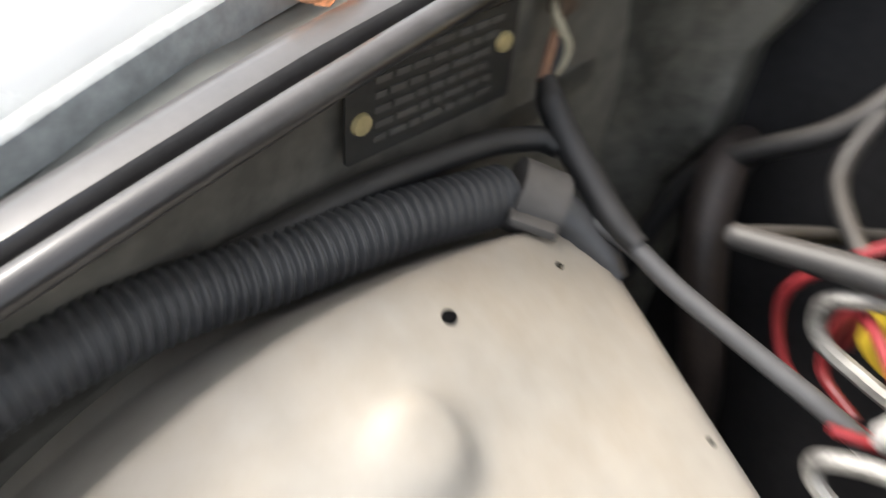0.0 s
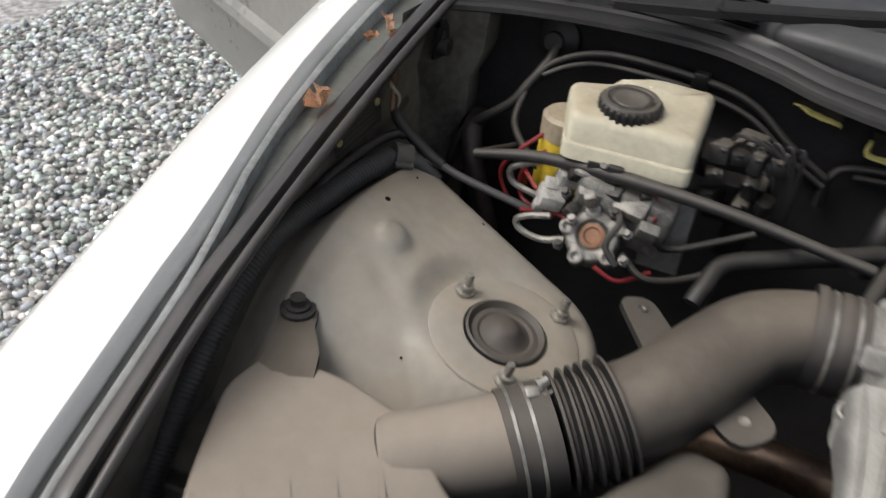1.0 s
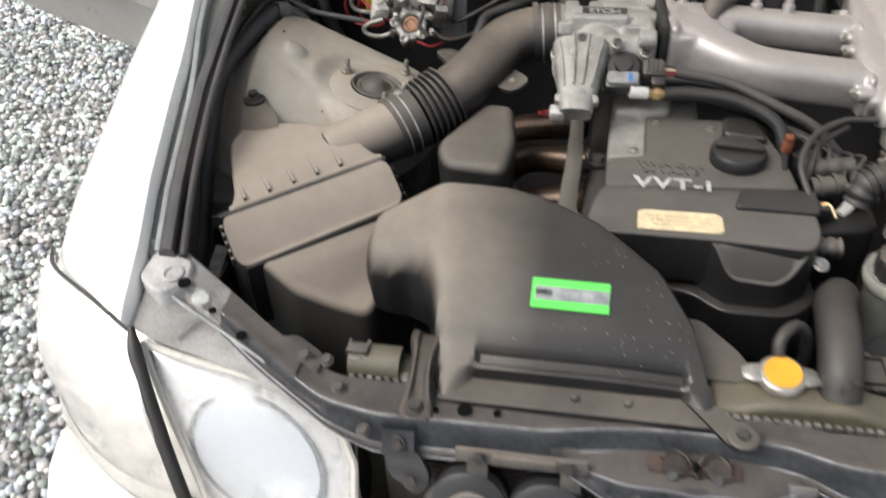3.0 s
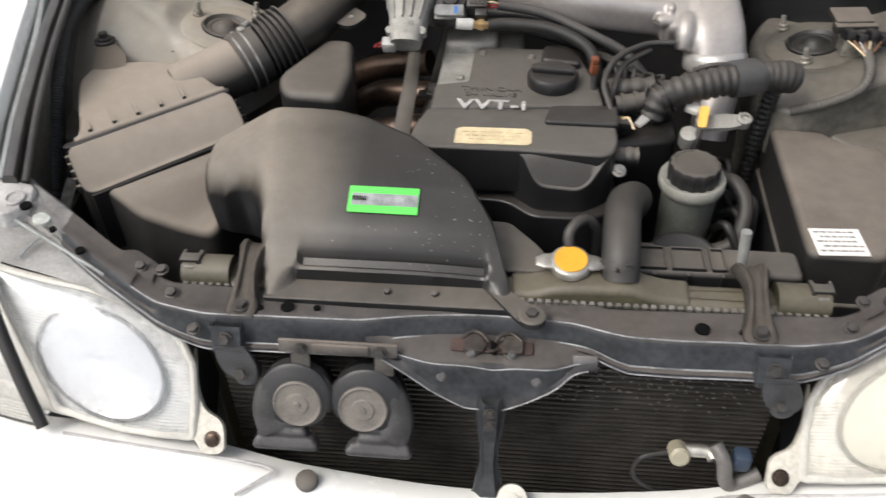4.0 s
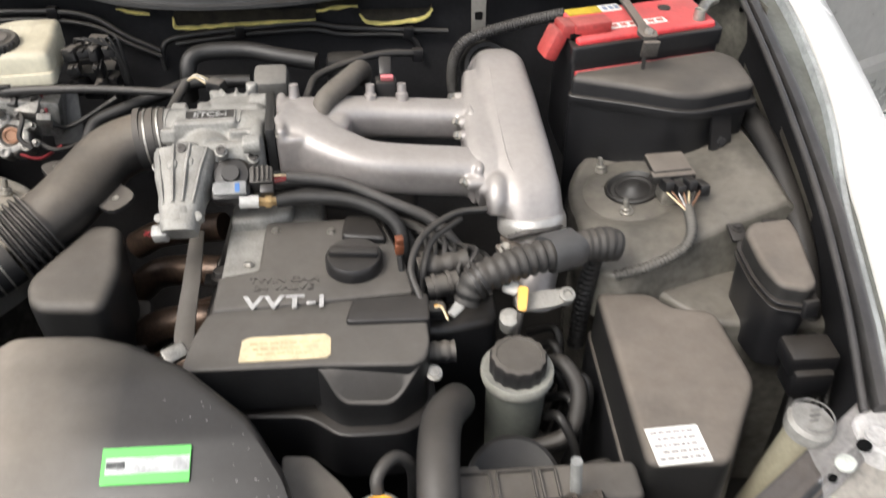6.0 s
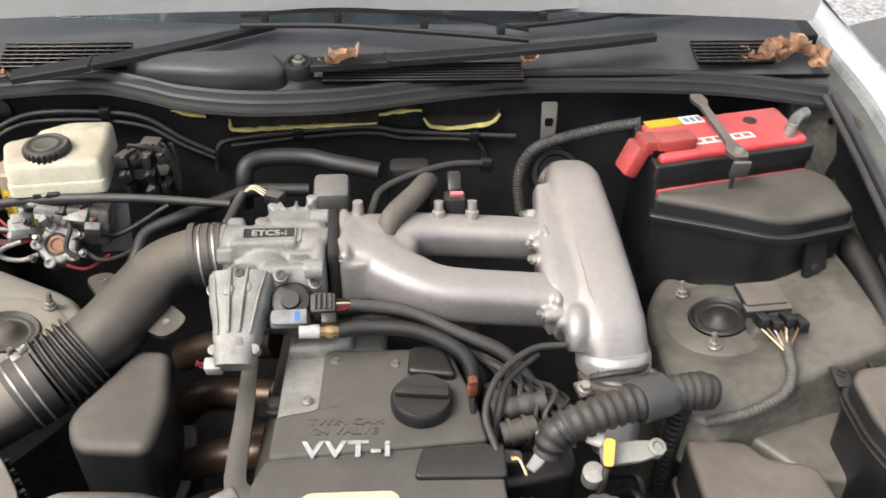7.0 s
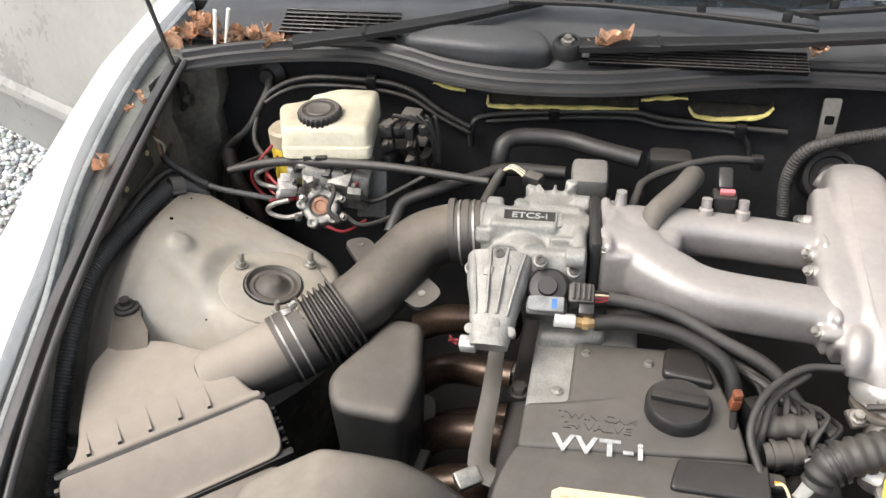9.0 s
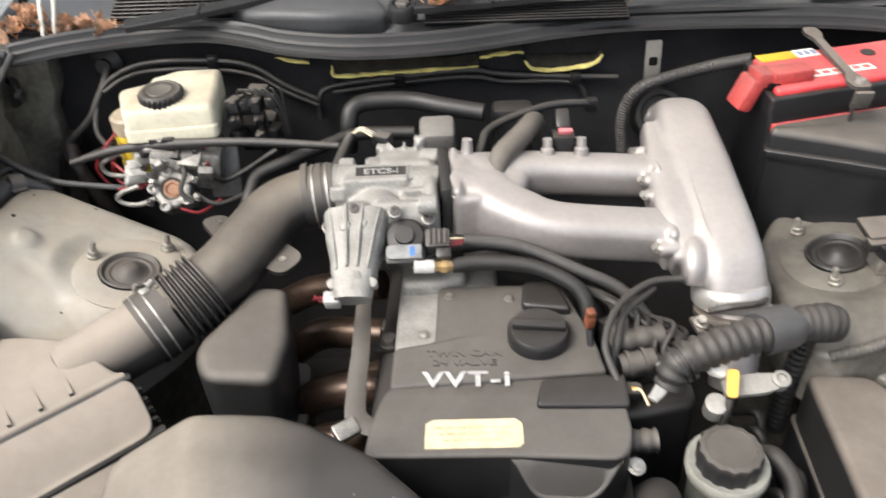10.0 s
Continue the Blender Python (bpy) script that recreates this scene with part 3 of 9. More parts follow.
TOWER = [(-0.70, 0.34, .02), (-0.70, 0.775, .02), (-0.635, 0.738, .03), (-0.54, 0.712, .04), (-0.41, 0.675, .05), (-0.372, 0.61, .05), (-0.385, 0.515, .06), (-0.44, 0.44, .05), (-0.50, 0.36, .03)]
TOWER_FOLDED = [(-0.70, 0.49, .02), (-0.70, 0.775, .02), (-0.635, 0.738, .03), (-0.54, 0.712, .04), (-0.41, 0.675, .05), (-0.372, 0.61, .05), (-0.368, 0.515, .05), (-0.372, 0.425, .03), (-0.400, 0.400, .02), (-0.560, 0.456, .02)]
for sx in (-1, 1):
    bm = B()
    lid(bm, [(-sx * c[0], *c[1:]) for c in (TOWER if sx < 0 else TOWER_FOLDED)], tower_top(sx), 0.66, 0.022 if sx < 0 else 0.012, rings=52, taper=0.004, centre=(sx * 0.53, 0.58))
    bay = body_dusty if sx < 0 else body_greasy
    tw = part("strut_tower", bm, bay, car, "dusty grey strut tower" if sx < 0 else "greasy olive grey strut tower")
    bm = B()
    lid(bm, [(-sx * (c[0] + (0.004 if c[0] < -0.69 else -0.014)), *c[1:]) for c in TOWER], 0.69, 0.36, 0.01, rings=2)
    # left apron is darker than its tower: the shade below goes into its paint
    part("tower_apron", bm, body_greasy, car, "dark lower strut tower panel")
    ax = Vector((sx * -0.20, 0, 1)).normalized()
    c = Vector((sx * 0.462, 0.574, 0.753))
    bm = B()
    lathe(bm, [(0.072, -0.004), (0.072, 0.001), (0.069, 0.0025), (0.052, 0.003), (0.041, 0.004), (0.039, 0.002), (0.037, -0.003)], c, ax, 40)
    part("mount_ring", bm, bay, tw)
    bm = B()
    lathe(bm, [(0.0385, 0.0), (0.0385, 0.0055), (0.0365, 0.007), (0.0345, 0.005), (0.032, 0.002), (0.027, 0.003), (0.024, 0.0015), (0.017, 0.004), (0.012, 0.010), (0.007, 0.0125), (0, 0.013)], c, ax, 36)
    part("rubber_cap", bm, rubber_dusty if sx < 0 else rubber_dark, tw, "dusty black rubber strut cap")
    for px, py in ((-0.429, 0.630), (-0.514, 0.594), (-0.439, 0.521)):
        bm = B()
        p = Vector((-sx * px, py, 0.757 - 0.20 * (px + 0.462)))
        lathe(bm, [(0.0095, 0), (0.0095, 0.003), (0.007, 0.0035), (0.007, 0.009), (0.004, 0.0095), (0.004, 0.021), (0.003, 0.023)], p, ax, 12)
        part("stud", bm, steel, tw)
    if sx < 0:
        # black discs paint the dark of one hole and three small dimples
        for hx, hy in ((-0.619, 0.625), (-0.622, 0.692), (-0.543, 0.695), (-0.529, 0.501)):
            bm = B()
            z = tower_top(-1)(hx, hy)
            r = 0.0028 if hx < -0.6 and hy < 0.65 else 0.0013
            lathe(bm, [(r, 0.0), (r, 0.001), (0.0, 0.001)], (hx, hy, z), (0.3, 0, 1), 14)
            part("tower_hole_mark", bm, flat_black, tw)

# firewall, cowl and screen
bm = B()
rows = []
for i in range(25):
    x = -0.70 + i * 1.4 / 24
    rows.append([(x, 0.905, 0.955), (x, 0.925, 0.93), (x, 0.93, 0.86), (x, 0.915, 0.80), (x, 0.91, 0.70), (x, 0.86, 0.45), (x, 0.80, 0.36)])
strip(bm, rows)
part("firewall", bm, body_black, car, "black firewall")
COWL = [(-0.682, 0.853, 0.945), (-0.60, 0.872, 0.953), (-0.50, 0.895, 0.955), (-0.40, 0.897, 0.957), (-0.33, 0.873, 0.957), (-0.27, 0.850, 0.953), (-0.18, 0.836, 0.95), (-0.08, 0.838, 0.95), (0.0, 0.852, 0.95), (0.13, 0.884, 0.952), (0.25, 0.90, 0.953), (0.42, 0.896, 0.953), (0.55, 0.882, 0.952), (0.682, 0.853, 0.945)]
bm = B()
rows = []
path = smooth_path(COWL, 5)
for p in path:
    rows.append([p + Vector((0, a, b)) for a, b in ((0.030, -0.034), (0.006, -0.026), (-0.008, -0.020), (-0.007, -0.015), (-0.001, -0.013), (0.001, -0.0155), (0.003, -0.013), (0.004, -0.006), (0.008, -0.003), (0.0105, -0.0055), (0.0125, -0.002), (0.014, 0.004), (0.018, 0.007), (0.023, 0.006), (0.027, 0.001), (0.030, -0.008), (0.036, -0.014), (0.06, -0.03))])
strip(bm, rows)
part("cowl_seal", bm, rubber_seal, car, "long grey black rubber cowl seal")
bm = B()
rows = []
for i in range(40):
    x = -0.70 + i * 1.4 / 39
    y0 = min(path, key=lambda q: abs(q.x - x)).y + 0.03
    bend = 0.05 * (x / 0.7) ** 2
    rows.append([(x, y0, 0.938), (x, y0 + (0.985 + bend - y0) * 0.5, 0.958), (x, 0.985 + bend, 0.975), (x, 1.03 + bend, 0.985), (x, 1.06 + bend, 0.98)])
strip(bm, rows)
part("cowl_panel", bm, cowl_mat, car, "dusty dark grey cowl panel")
bm = B()
rows = []
for i in range(20):
    x = -0.72 + i * 1.44 / 19
    b = 0.10 * (x / 0.7) ** 2
    rows.append([(x * (1 - 0.1 * t), 1.03 + b + 0.62 * t, 0.975 + 0.36 * t - 0.05 * t * t) for t in (0, 0.25, 0.5, 0.75, 1)])
strip(bm, rows)
g = bmesh.ops.solidify(bm, geom=bm.faces[:], thickness=0.005)
part("windscreen", bm, screen_mat, car, "tinted glass windscreen")

# cabin behind the screen, dark and closed
bm = B()
# unseen floor added so that the bottom of the bay stays dark
box(bm, (0, 0.42, 0.36), (1.34, 1.0, 0.01), 0)
part("undertray", bm, rubber_dark, car, "added dark undertray that keeps the bay floor in shade")
bm = B()
strip(bm, [[(x, 1.02, 0.3), (x, 1.05, 0.96), (x, 1.25, 0.99), (x, 1.5, 0.92)] for x in (-0.8, 0.0, 0.8)])
part("dashboard", bm, rubber_dark, car, "dark dashboard behind the screen")
bm = B()
strip(bm, [[(x, 1.62, 1.31 - 0.02 * (x / 0.65) ** 2), (x, 1.9, 1.375 - 0.025 * (x / 0.65) ** 2), (x, 2.3, 1.38 - 0.03 * (x / 0.65) ** 2), (x, 2.78, 1.35 - 0.03 * (x / 0.65) ** 2), (x * 1.1, 3.36, 0.965)] for x in (-0.66, -0.45, -0.2, 0.0, 0.2, 0.45, 0.66)])
part("roof", bm, white_paint, car, "pearl white roof")
for sx in (-1, 1):
    bm = B()
    strip(bm, [[(sx * 0.72, 1.12, 0.97), (sx * 0.645, 1.66, 1.29)], [(sx * 0.76, 1.16, 0.96), (sx * 0.68, 1.70, 1.28)]])
    part("screen_pillar", bm, white_paint, car)

for sx in (-1, 1):
    for y in (0.50, 3.0):
        bm = B()
        lathe(bm, [(0.19, -0.09), (0.28, -0.095), (0.31, -0.08), (0.316, -0.05), (0.316, 0.05), (0.31, 0.08), (0.28, 0.095), (0.19, 0.09)], (sx * 0.74, y, GROUND + 0.308), (1, 0, 0), 36)
        wh = part("wheel", bm, rubber_dark, car, "black road tyre")
        bm = B()
        lathe(bm, [(0.19, -0.08), (0.195, 0.08), (0.15, 0.06), (0.05, 0.07), (0, 0.07)], (sx * 0.74, y, GROUND + 0.308), (sx, 0, 0), 30)
        part("rim", bm, steel, wh)

# body behind the screen: sills, rear quarters, boot and glass
for sx in (-1, 1):
    bm = B()
    rows = []
    for i in range(49):
        y = 2.22 + i * 0.04
        tail = max(0.0, (y - 3.75) / 0.4)
        low = 0.27
        if abs(y - 3.0) < 0.36:
            low = GROUND + 0.308 + math.sqrt(0.36 ** 2 - (y - 3.0) ** 2)
        top = 0.945 - 0.03 * tail
        rows.append([(sx * (x - 0.10 * tail * tail), y, max(low, z)) for x, z in ((0.80, 0.27), (0.84, 0.42), (0.852, 0.60), (0.848, 0.74), (0.825, 0.88), (0.795, top), (0.60, top + 0.012), (0.0, top + 0.02))])
    strip(bm, rows)
    part("rear_quarter", bm, white_paint, car, "pearl white rear quarter")
    bm = B()
    strip(bm, [[(sx * 0.80, y, 0.27), (sx * 0.835, y, 0.33), (sx * 0.82, y, 0.40), (sx * 0.72, y, 0.41)] for y in (1.26, 1.6, 1.9, 2.24)])
    bmesh.ops.solidify(bm, geom=bm.faces[:], thickness=0.004)
    part("sill", bm, white_paint, car, "white door sill")
    bm = B()
    strip(bm, [[(sx * 0.79, y0, 0.945), (sx * 0.66, y1, 1.345)] for y0, y1 in ((2.22, 2.10), (2.7, 2.45), (3.35, 2.80))])
    bmesh.ops.solidify(bm, geom=bm.faces[:], thickness=0.005)
    part("side_glass", bm, screen_mat, car, "tinted side glass")
bm = B()
strip(bm, [[(x * 0.98, 4.14 + 0.02 * (1 - abs(x)), z) for z in (0.30, 0.50, 0.70, 0.92)] for x in (-0.72, -0.4, 0.0, 0.4, 0.72)])
bmesh.ops.solidify(bm, geom=bm.faces[:], thickness=0.006)
part("tail_panel", bm, white_paint, car, "pearl white tail panel")
bm = B()
strip(bm, [[(x, 1.05, 0.30), (x, 2.6, 0.30), (x, 4.12, 0.32)] for x in (-0.80, 0.0, 0.80)])
bmesh.ops.solidify(bm, geom=bm.faces[:], thickness=0.006)
part("floor_pan", bm, rubber_dark, car, "dark floor pan")

# open bonnet, hinged at the cowl
bm = B()
rows = []
ca, sa = math.cos(radians(72)), math.sin(radians(72))
for i in range(15):
    x = -0.69 + i * 1.38 / 14
    rows.append([(x * (1 - 0.1 * (t / 0.95) ** 2), 0.99 - t * ca + 0.03 * sa * (1 - (x / 0.7) ** 2), 0.99 + t * sa + 0.03 * ca * (1 - (x / 0.7) ** 2)) for t in (0.02, 0.1, 0.3, 0.5, 0.7, 0.85, 0.93)])
strip(bm, rows)
bmesh.ops.solidify(bm, geom=bm.faces[:], thickness=0.02)
part("bonnet", bm, white_paint, car, "pearl white bonnet, propped open")

# doors, both swung open
for sx in (-1, 1):
    bm = B()
    h, d = Vector((sx * 0.86, 1.22, 0)), Vector((sx * 0.89, 0.45, 0)).normalized()
    nrm = Vector((sx * 0.45, -0.89, 0)).normalized()
    prof = [(0.30, 0.0), (0.33, 0.012), (0.47, 0.03), (0.485, 0.044), (0.51, 0.044), (0.525, 0.03), (0.62, 0.034), (0.75, 0.02), (0.90, -0.01)]
    strip(bm, [[h + d * t + nrm * n + Vector((0, 0, z)) for z, n in prof] for t in (0, 0.3, 0.6, 0.9, 1.15, 1.24)])
    bmesh.ops.solidify(bm, geom=bm.faces[:], thickness=0.09)
    part("door", bm, grey_paint, car, "grey lower half of an open front door")

# upper radiator support
SUP_EDGE = [(-0.66, 0.178), (-0.60, 0.130), (-0.54, 0.093), (-0.48, 0.055), (-0.43, 0.026), (-0.39, 0.004), (-0.33, -0.007), (-0.267, -0.004), (-0.20, -0.002), (-0.15, 0.000), (-0.104, 0.010), (-0.053, 0.017), (0, 0.020), (0.05, 0.017), (0.09, 0.014), (0.113, 0.006), (0.144, -0.003), (0.20, -0.006), (0.27, -0.005), (0.33, -0.007), (0.39, 0.004), (0.43, 0.026), (0.48, 0.055), (0.54, 0.093), (0.60, 0.130), (0.66, 0.178)]
SUP_TOP = [(-0.64, 0.752), (-0.60, 0.745), (-0.54, 0.73), (-0.48, 0.713), (-0.41, 0.70), (-0.30, 0.697), (-0.15, 0.694), (0, 0.692), (0.15, 0.694), (0.30, 0.697), (0.41, 0.70), (0.48, 0.713), (0.54, 0.73), (0.60, 0.745), (0.64, 0.752)]


def soft_table(table, v, w=0.012):
    return sum(lerp_table(table, v + d * w) for d in (-1, -0.5, 0, 0.5, 1)) / 5


def support_row(x):
    e = soft_table(SUP_EDGE, x)
    z = soft_table(SUP_TOP, x)
    far = max(0.0, (abs(x) - 0.40) / 0.24)
    back = max(0.042, e + 0.040 - 0.004 * far)
    mid = 1.0 if abs(x) < 0.11 else max(0.0, 1 - (abs(x) - 0.11) / 0.04)
    thin = min(1.0, max(0.0, (abs(x) - 0.33) / 0.09))
    low = 0.034 - 0.012 * mid - 0.018 * thin * thin * (3 - 2 * thin)
    return [Vector((x, yy, zz)) for yy, zz in ((back, z - 0.03), (back, z - 0.003), (back - 0.004, z), ((back + e) / 2, z - 0.0018), (e + 0.012, z - 0.001), (e + 0.006, z + 0.0004), (e + 0.001, z - 0.001), (e - 0.002, z - 0.0045), (e - 0.0045, z - 0.011), (e - 0.0085, min(z - 0.0115, z - low + 0.006)), (e - 0.0115, z - low), (e - 0.0175 + 0.004 * thin, z - low - 0.0015), (e - 0.018 + 0.004 * thin, z - low - 0.006))]


sup_x = [-0.655 + 1.31 * i / 130 for i in range(131)]
rows = [support_row(x) for x in sup_x]
mid = [i for i, x in enumerate(sup_x) if abs(x) < 0.535]
bm = B()
strip(bm, rows[mid[0]:mid[-1] + 1])
bmesh.ops.solidify(bm, geom=bm.faces[:], thickness=0.0025)
support = part("radiator_support", bm, support_paint, car, "dusty grey steel radiator support")
edge_paint = material("pale_edge_paint", (0.235, 0.235, 0.24), 0.4, vary=0.5, scale=40)
# thin pale tubes: edge highlights and paint wear put into one colour
for k, r in ((6, 0.0011), (10, 0.0010), (12, 0.0009)):
    bm = B()
    tube(bm, [rows[i][k] + Vector((0, -0.0006, 0.0006)) for i in range(mid[0], mid[-1] + 1, 2)], r, 6, 2)
    part("edge_highlight_wear", bm, edge_paint, support, "bright edge of the pressing, highlight and wear in its colour")
for ends in (rows[:mid[0] + 1], rows[mid[-1]:]):
    bm = B()
    strip(bm, ends)
    bmesh.ops.solidify(bm, geom=bm.faces[:], thickness=0.0025)
    part("support_end", bm, worn_pale, support, "worn pale painted support end")
pad_mat = material("faded_white_pad", (0.52, 0.54, 0.50), 0.6, vary=0.25, scale=80, dust=0.2)
for sx in (-1, 1):
    # welded overlap plate with upturned rear tab
    bm = B()
    seg = [support_row(sx * (0.428 + 0.1 * k / 12)) for k in range(13)]
    strip(bm, [[p + Vector((0, 0, 0.0035)) for p in r[2:8]] for r in seg])
    bmesh.ops.solidify(bm, geom=bm.faces[:], thickness=0.0022)
    part("overlap_plate", bm, support_paint, support)
    bm = B()
    lip = [support_row(sx * (0.406 + 0.050 * k / 8)) for k in range(9)]
    reach = [0.013, 0.016, 0.017, 0.017, 0.017, 0.017, 0.015, 0.010, 0.003]
    strip(bm, [[r[3] + Vector((0, 0, 0.0065)), r[2] + Vector((0, 0, 0.0045)), r[2] + Vector((0, d * 0.6, 0.003)), r[2] + Vector((0, d, 0.001)), r[2] + Vector((0, d + 0.002, -0.006))] for r, d in zip(lip, reach)])
    bmesh.ops.solidify(bm, geom=bm.faces[:], thickness=0.0022)
    part("rear_tab", bm, support_paint, support)
    bm = B()
    lathe(bm, [(0.0105, -0.002), (0.0105, 0.0012), (0.0095, 0.002), (0, 0.002)], Vector((sx * 0.561, 0.100, soft_table(SUP_TOP, 0.561) + 0.001)), (-sx * 0.24, 0, 1), 20)
    part("round_pad", bm, pad_mat, support, "faded white rubber pad")

# front bumper top and lamps
bm = B()
BUMP = [(-0.79, 0.05, 0.51), (-0.71, -0.012, 0.518), (-0.60, -0.062, 0.536), (-0.50, -0.073, 0.54), (-0.36, -0.078, 0.525), (-0.22, -0.087, 0.496), (0, -0.094, 0.480), (0.22, -0.087, 0.496), (0.36, -0.078, 0.525), (0.50, -0.073, 0.54), (0.60, -0.062, 0.536), (0.71, -0.012, 0.518), (0.79, 0.05, 0.51)]
rows = []
for p in smooth_path(BUMP, 5):
    rows.append([p + Vector((0, a, b)) for a, b in ((0.03, -0.012), (0.004, 0), (-0.012, -0.002), (-0.045, -0.018), (-0.075, -0.055), (-0.09, -0.12), (-0.085, -0.25), (-0.05, -0.33))])
strip(bm, rows)
part("bumper", bm, white_paint, car, "pearl white front bumper")

for sx in (-1, 1):
    q = lambda x, y, z: Vector((sx * x, y, z))
    # lens: a bowed sheet between four edges
    left_e = [q(0.360, -0.066, 0.543), q(0.358, -0.040, 0.575), q(0.362, -0.012, 0.611), q(0.376, 0.006, 0.632), q(0.394, 0.016, 0.645)]
    top_e = [q(0.394, 0.016, 0.645), q(0.434, 0.030, 0.662), q(0.490, 0.042, 0.6765), q(0.555, 0.0485, 0.684), q(0.624, 0.056, 0.697)]
    bot_e = [q(0.360, -0.066, 0.543), q(0.40, -0.067, 0.545), q(0.45, -0.064, 0.549), q(0.49, -0.058, 0.555), q(0.530, -0.051, 0.562)]
    right_e = [q(0.530, -0.051, 0.562), q(0.556, -0.022, 0.598), q(0.580, 0.004, 0.632), q(0.603, 0.030, 0.665), q(0.624, 0.056, 0.697)]

    def on_edge(e, t):
        k = min(3, int(t * 4))
        return e[k].lerp(e[k + 1], t * 4 - k)

    def lens_grid(push, shrink=0.0, n=30):
        rows = []
        for i in range(n + 1):
            u = shrink + (1 - 2 * shrink) * i / n
            row = []
            for j in range(n + 1):
                v = 1 - (shrink + (1 - 2 * shrink) * j / n)
                p = on_edge(bot_e, u) * (1 - v) + on_edge(top_e, u) * v + on_edge(left_e, v) * (1 - u) + on_edge(right_e, v) * u
                p -= bot_e[0] * (1 - u) * (1 - v) + bot_e[-1] * u * (1 - v) + top_e[0] * (1 - u) * v + top_e[-1] * u * v
                bow = push * max(0.0, math.sin(math.pi * u)) ** 0.5 * max(0.0, math.sin(math.pi * v)) ** 0.5 if push else 0
                row.append(p + Vector((0, -0.75, 0.6)) * bow)
            rows.append(row)
        return rows
    bm = B()
    strip(bm, lens_grid(0.022))
    bmesh.ops.solidify(bm, geom=bm.faces[:], thickness=0.0025)
    lamp = part("headlight", bm, lens_mat if sx < 0 else lens_aged, car, "hazy clear headlight lens" if sx < 0 else "yellowed headlight lens")
    lamp.visible_shadow = False
    bm = B()
    ax = Vector((0.03 * sx, -0.75, 0.62)).normalized()
    long_way = Vector((0.90 * sx, 0.33, 0.40)).normalized()
    long_way = (long_way - ax * long_way.dot(ax)).normalized()
    short_way = ax.cross(long_way)
    c = q(0.452, -0.004, 0.600) + long_way * 0.020 - short_way * 0.014 * sx

    def oval(bm):
        for v in bm.verts:
            d = v.co - c
            v.co = c + ax * d.dot(ax) + long_way * d.dot(long_way) * 1.11 + short_way * d.dot(short_way) * 0.74
    lathe(bm, [(0.077, 0.004), (0.072, -0.005), (0.066, -0.014), (0.058, -0.024), (0.048, -0.034), (0.037, -0.043), (0.026, -0.049), (0.014, -0.052)], c, ax, 60)
    # stepped facets of a free-form reflector: wedge by wedge tilts
    random.seed(9)
    wedge = [random.uniform(-0.010, 0.010) for k in range(12)]
    for v in bm.verts:
        d = v.co - c
        turn_ = math.atan2(d.dot(short_way), d.dot(long_way))
        r = math.hypot(d.dot(short_way), d.dot(long_way))
        w = (turn_ + math.pi) / (2 * math.pi) * 11.99
        v.co += ax * wedge[int(w)] * (2 * (w - int(w)) - 1) * min(1.0, max(0.0, 0.077 - r) / 0.012)
    oval(bm)
    part("reflector", bm, chrome if sx < 0 else chrome_warm, lamp, "round silver reflector bowl")
    bm = B()
    lathe(bm, [(0.0795, 0.002), (0.0795, 0.008), (0.077, 0.010), (0.0745, 0.008), (0.0745, 0.0)], c, ax, 48)
    oval(bm)
    part("reflector_rim", bm, material("grey_lamp_rim", (0.10, 0.10, 0.10), 0.4, metal=0.3), lamp)
    bm = B()
    lathe(bm, [(0.014, -0.056), (0.016, -0.020), (0.013, -0.010), (0, -0.008)], c, ax, 20)
    part("bulb_shield", bm, material("lamp_shield", (0.35, 0.35, 0.36), 0.3, metal=0.7), lamp)
    bm = B()
    g = lens_grid(0.0, 0.02)
    fine = lens_grid(0.0, 0.02, 88)
    back = [[p - Vector((0, -0.75, 0.6)) * (0.010 + (0.0028 if j % 2 else 0.0)) for j, p in enumerate(r)] for r in fine[::4]]
    n = len(g) - 1
    for i in range(len(back) - 1):
        for j in range(len(back[0]) - 1):
            quad = [back[i][j], back[i + 1][j], back[i + 1][j + 1], back[i][j + 1]]
            m = sum(quad, Vector()) / 4 - c
            if math.hypot(m.dot(long_way) / 1.11, m.dot(short_way) / 0.74) > 0.0745:
                bm.faces.new([bm.verts.new(p) for p in quad])
    bmesh.ops.remove_doubles(bm, verts=bm.verts, dist=0.0004)
    part("bezel", bm, material("pale_fluted_bezel", (0.74, 0.735, 0.73), 0.3, metal=0.35, vary=0.1, scale=90), lamp, "pale fluted lamp surround")
    bm = B()
    strip(bm, [[p - Vector((0, -0.75, 0.6)) * d for d in (0.0, 0.03, 0.10)] for p in [r[0] for r in g] + [g[-1][j] for j in range(n + 1)] + [r[-1] for r in g[::-1]] + [g[0][j] for j in range(n, -1, -1)]])
    part("housing", bm, plastic_clean, lamp)
    bm = B()
    edge = [r[0] for r in lens_grid(0.0, 0.0)] + [lens_grid(0.0, 0.0)[-1][j] for j in range(1, 31)] + [r[-1] for r in lens_grid(0.0, 0.0)[::-1]][1:] + [lens_grid(0.0, 0.0)[0][j] for j in range(29, 0, -1)]
    tube(bm, edge[::3] + [edge[0]], 0.0052, 8, 3)
    part("lens_frame", bm, material("cream_lamp_frame", (0.55, 0.53, 0.48), 0.4, vary=0.15), lamp, "aged cream lamp frame")
    # mounting ear
    bm = B()
    EM = frame_on(q(0.334, -0.062, 0.537), (sx, 0, 0), (0, 0.7, 0.7))
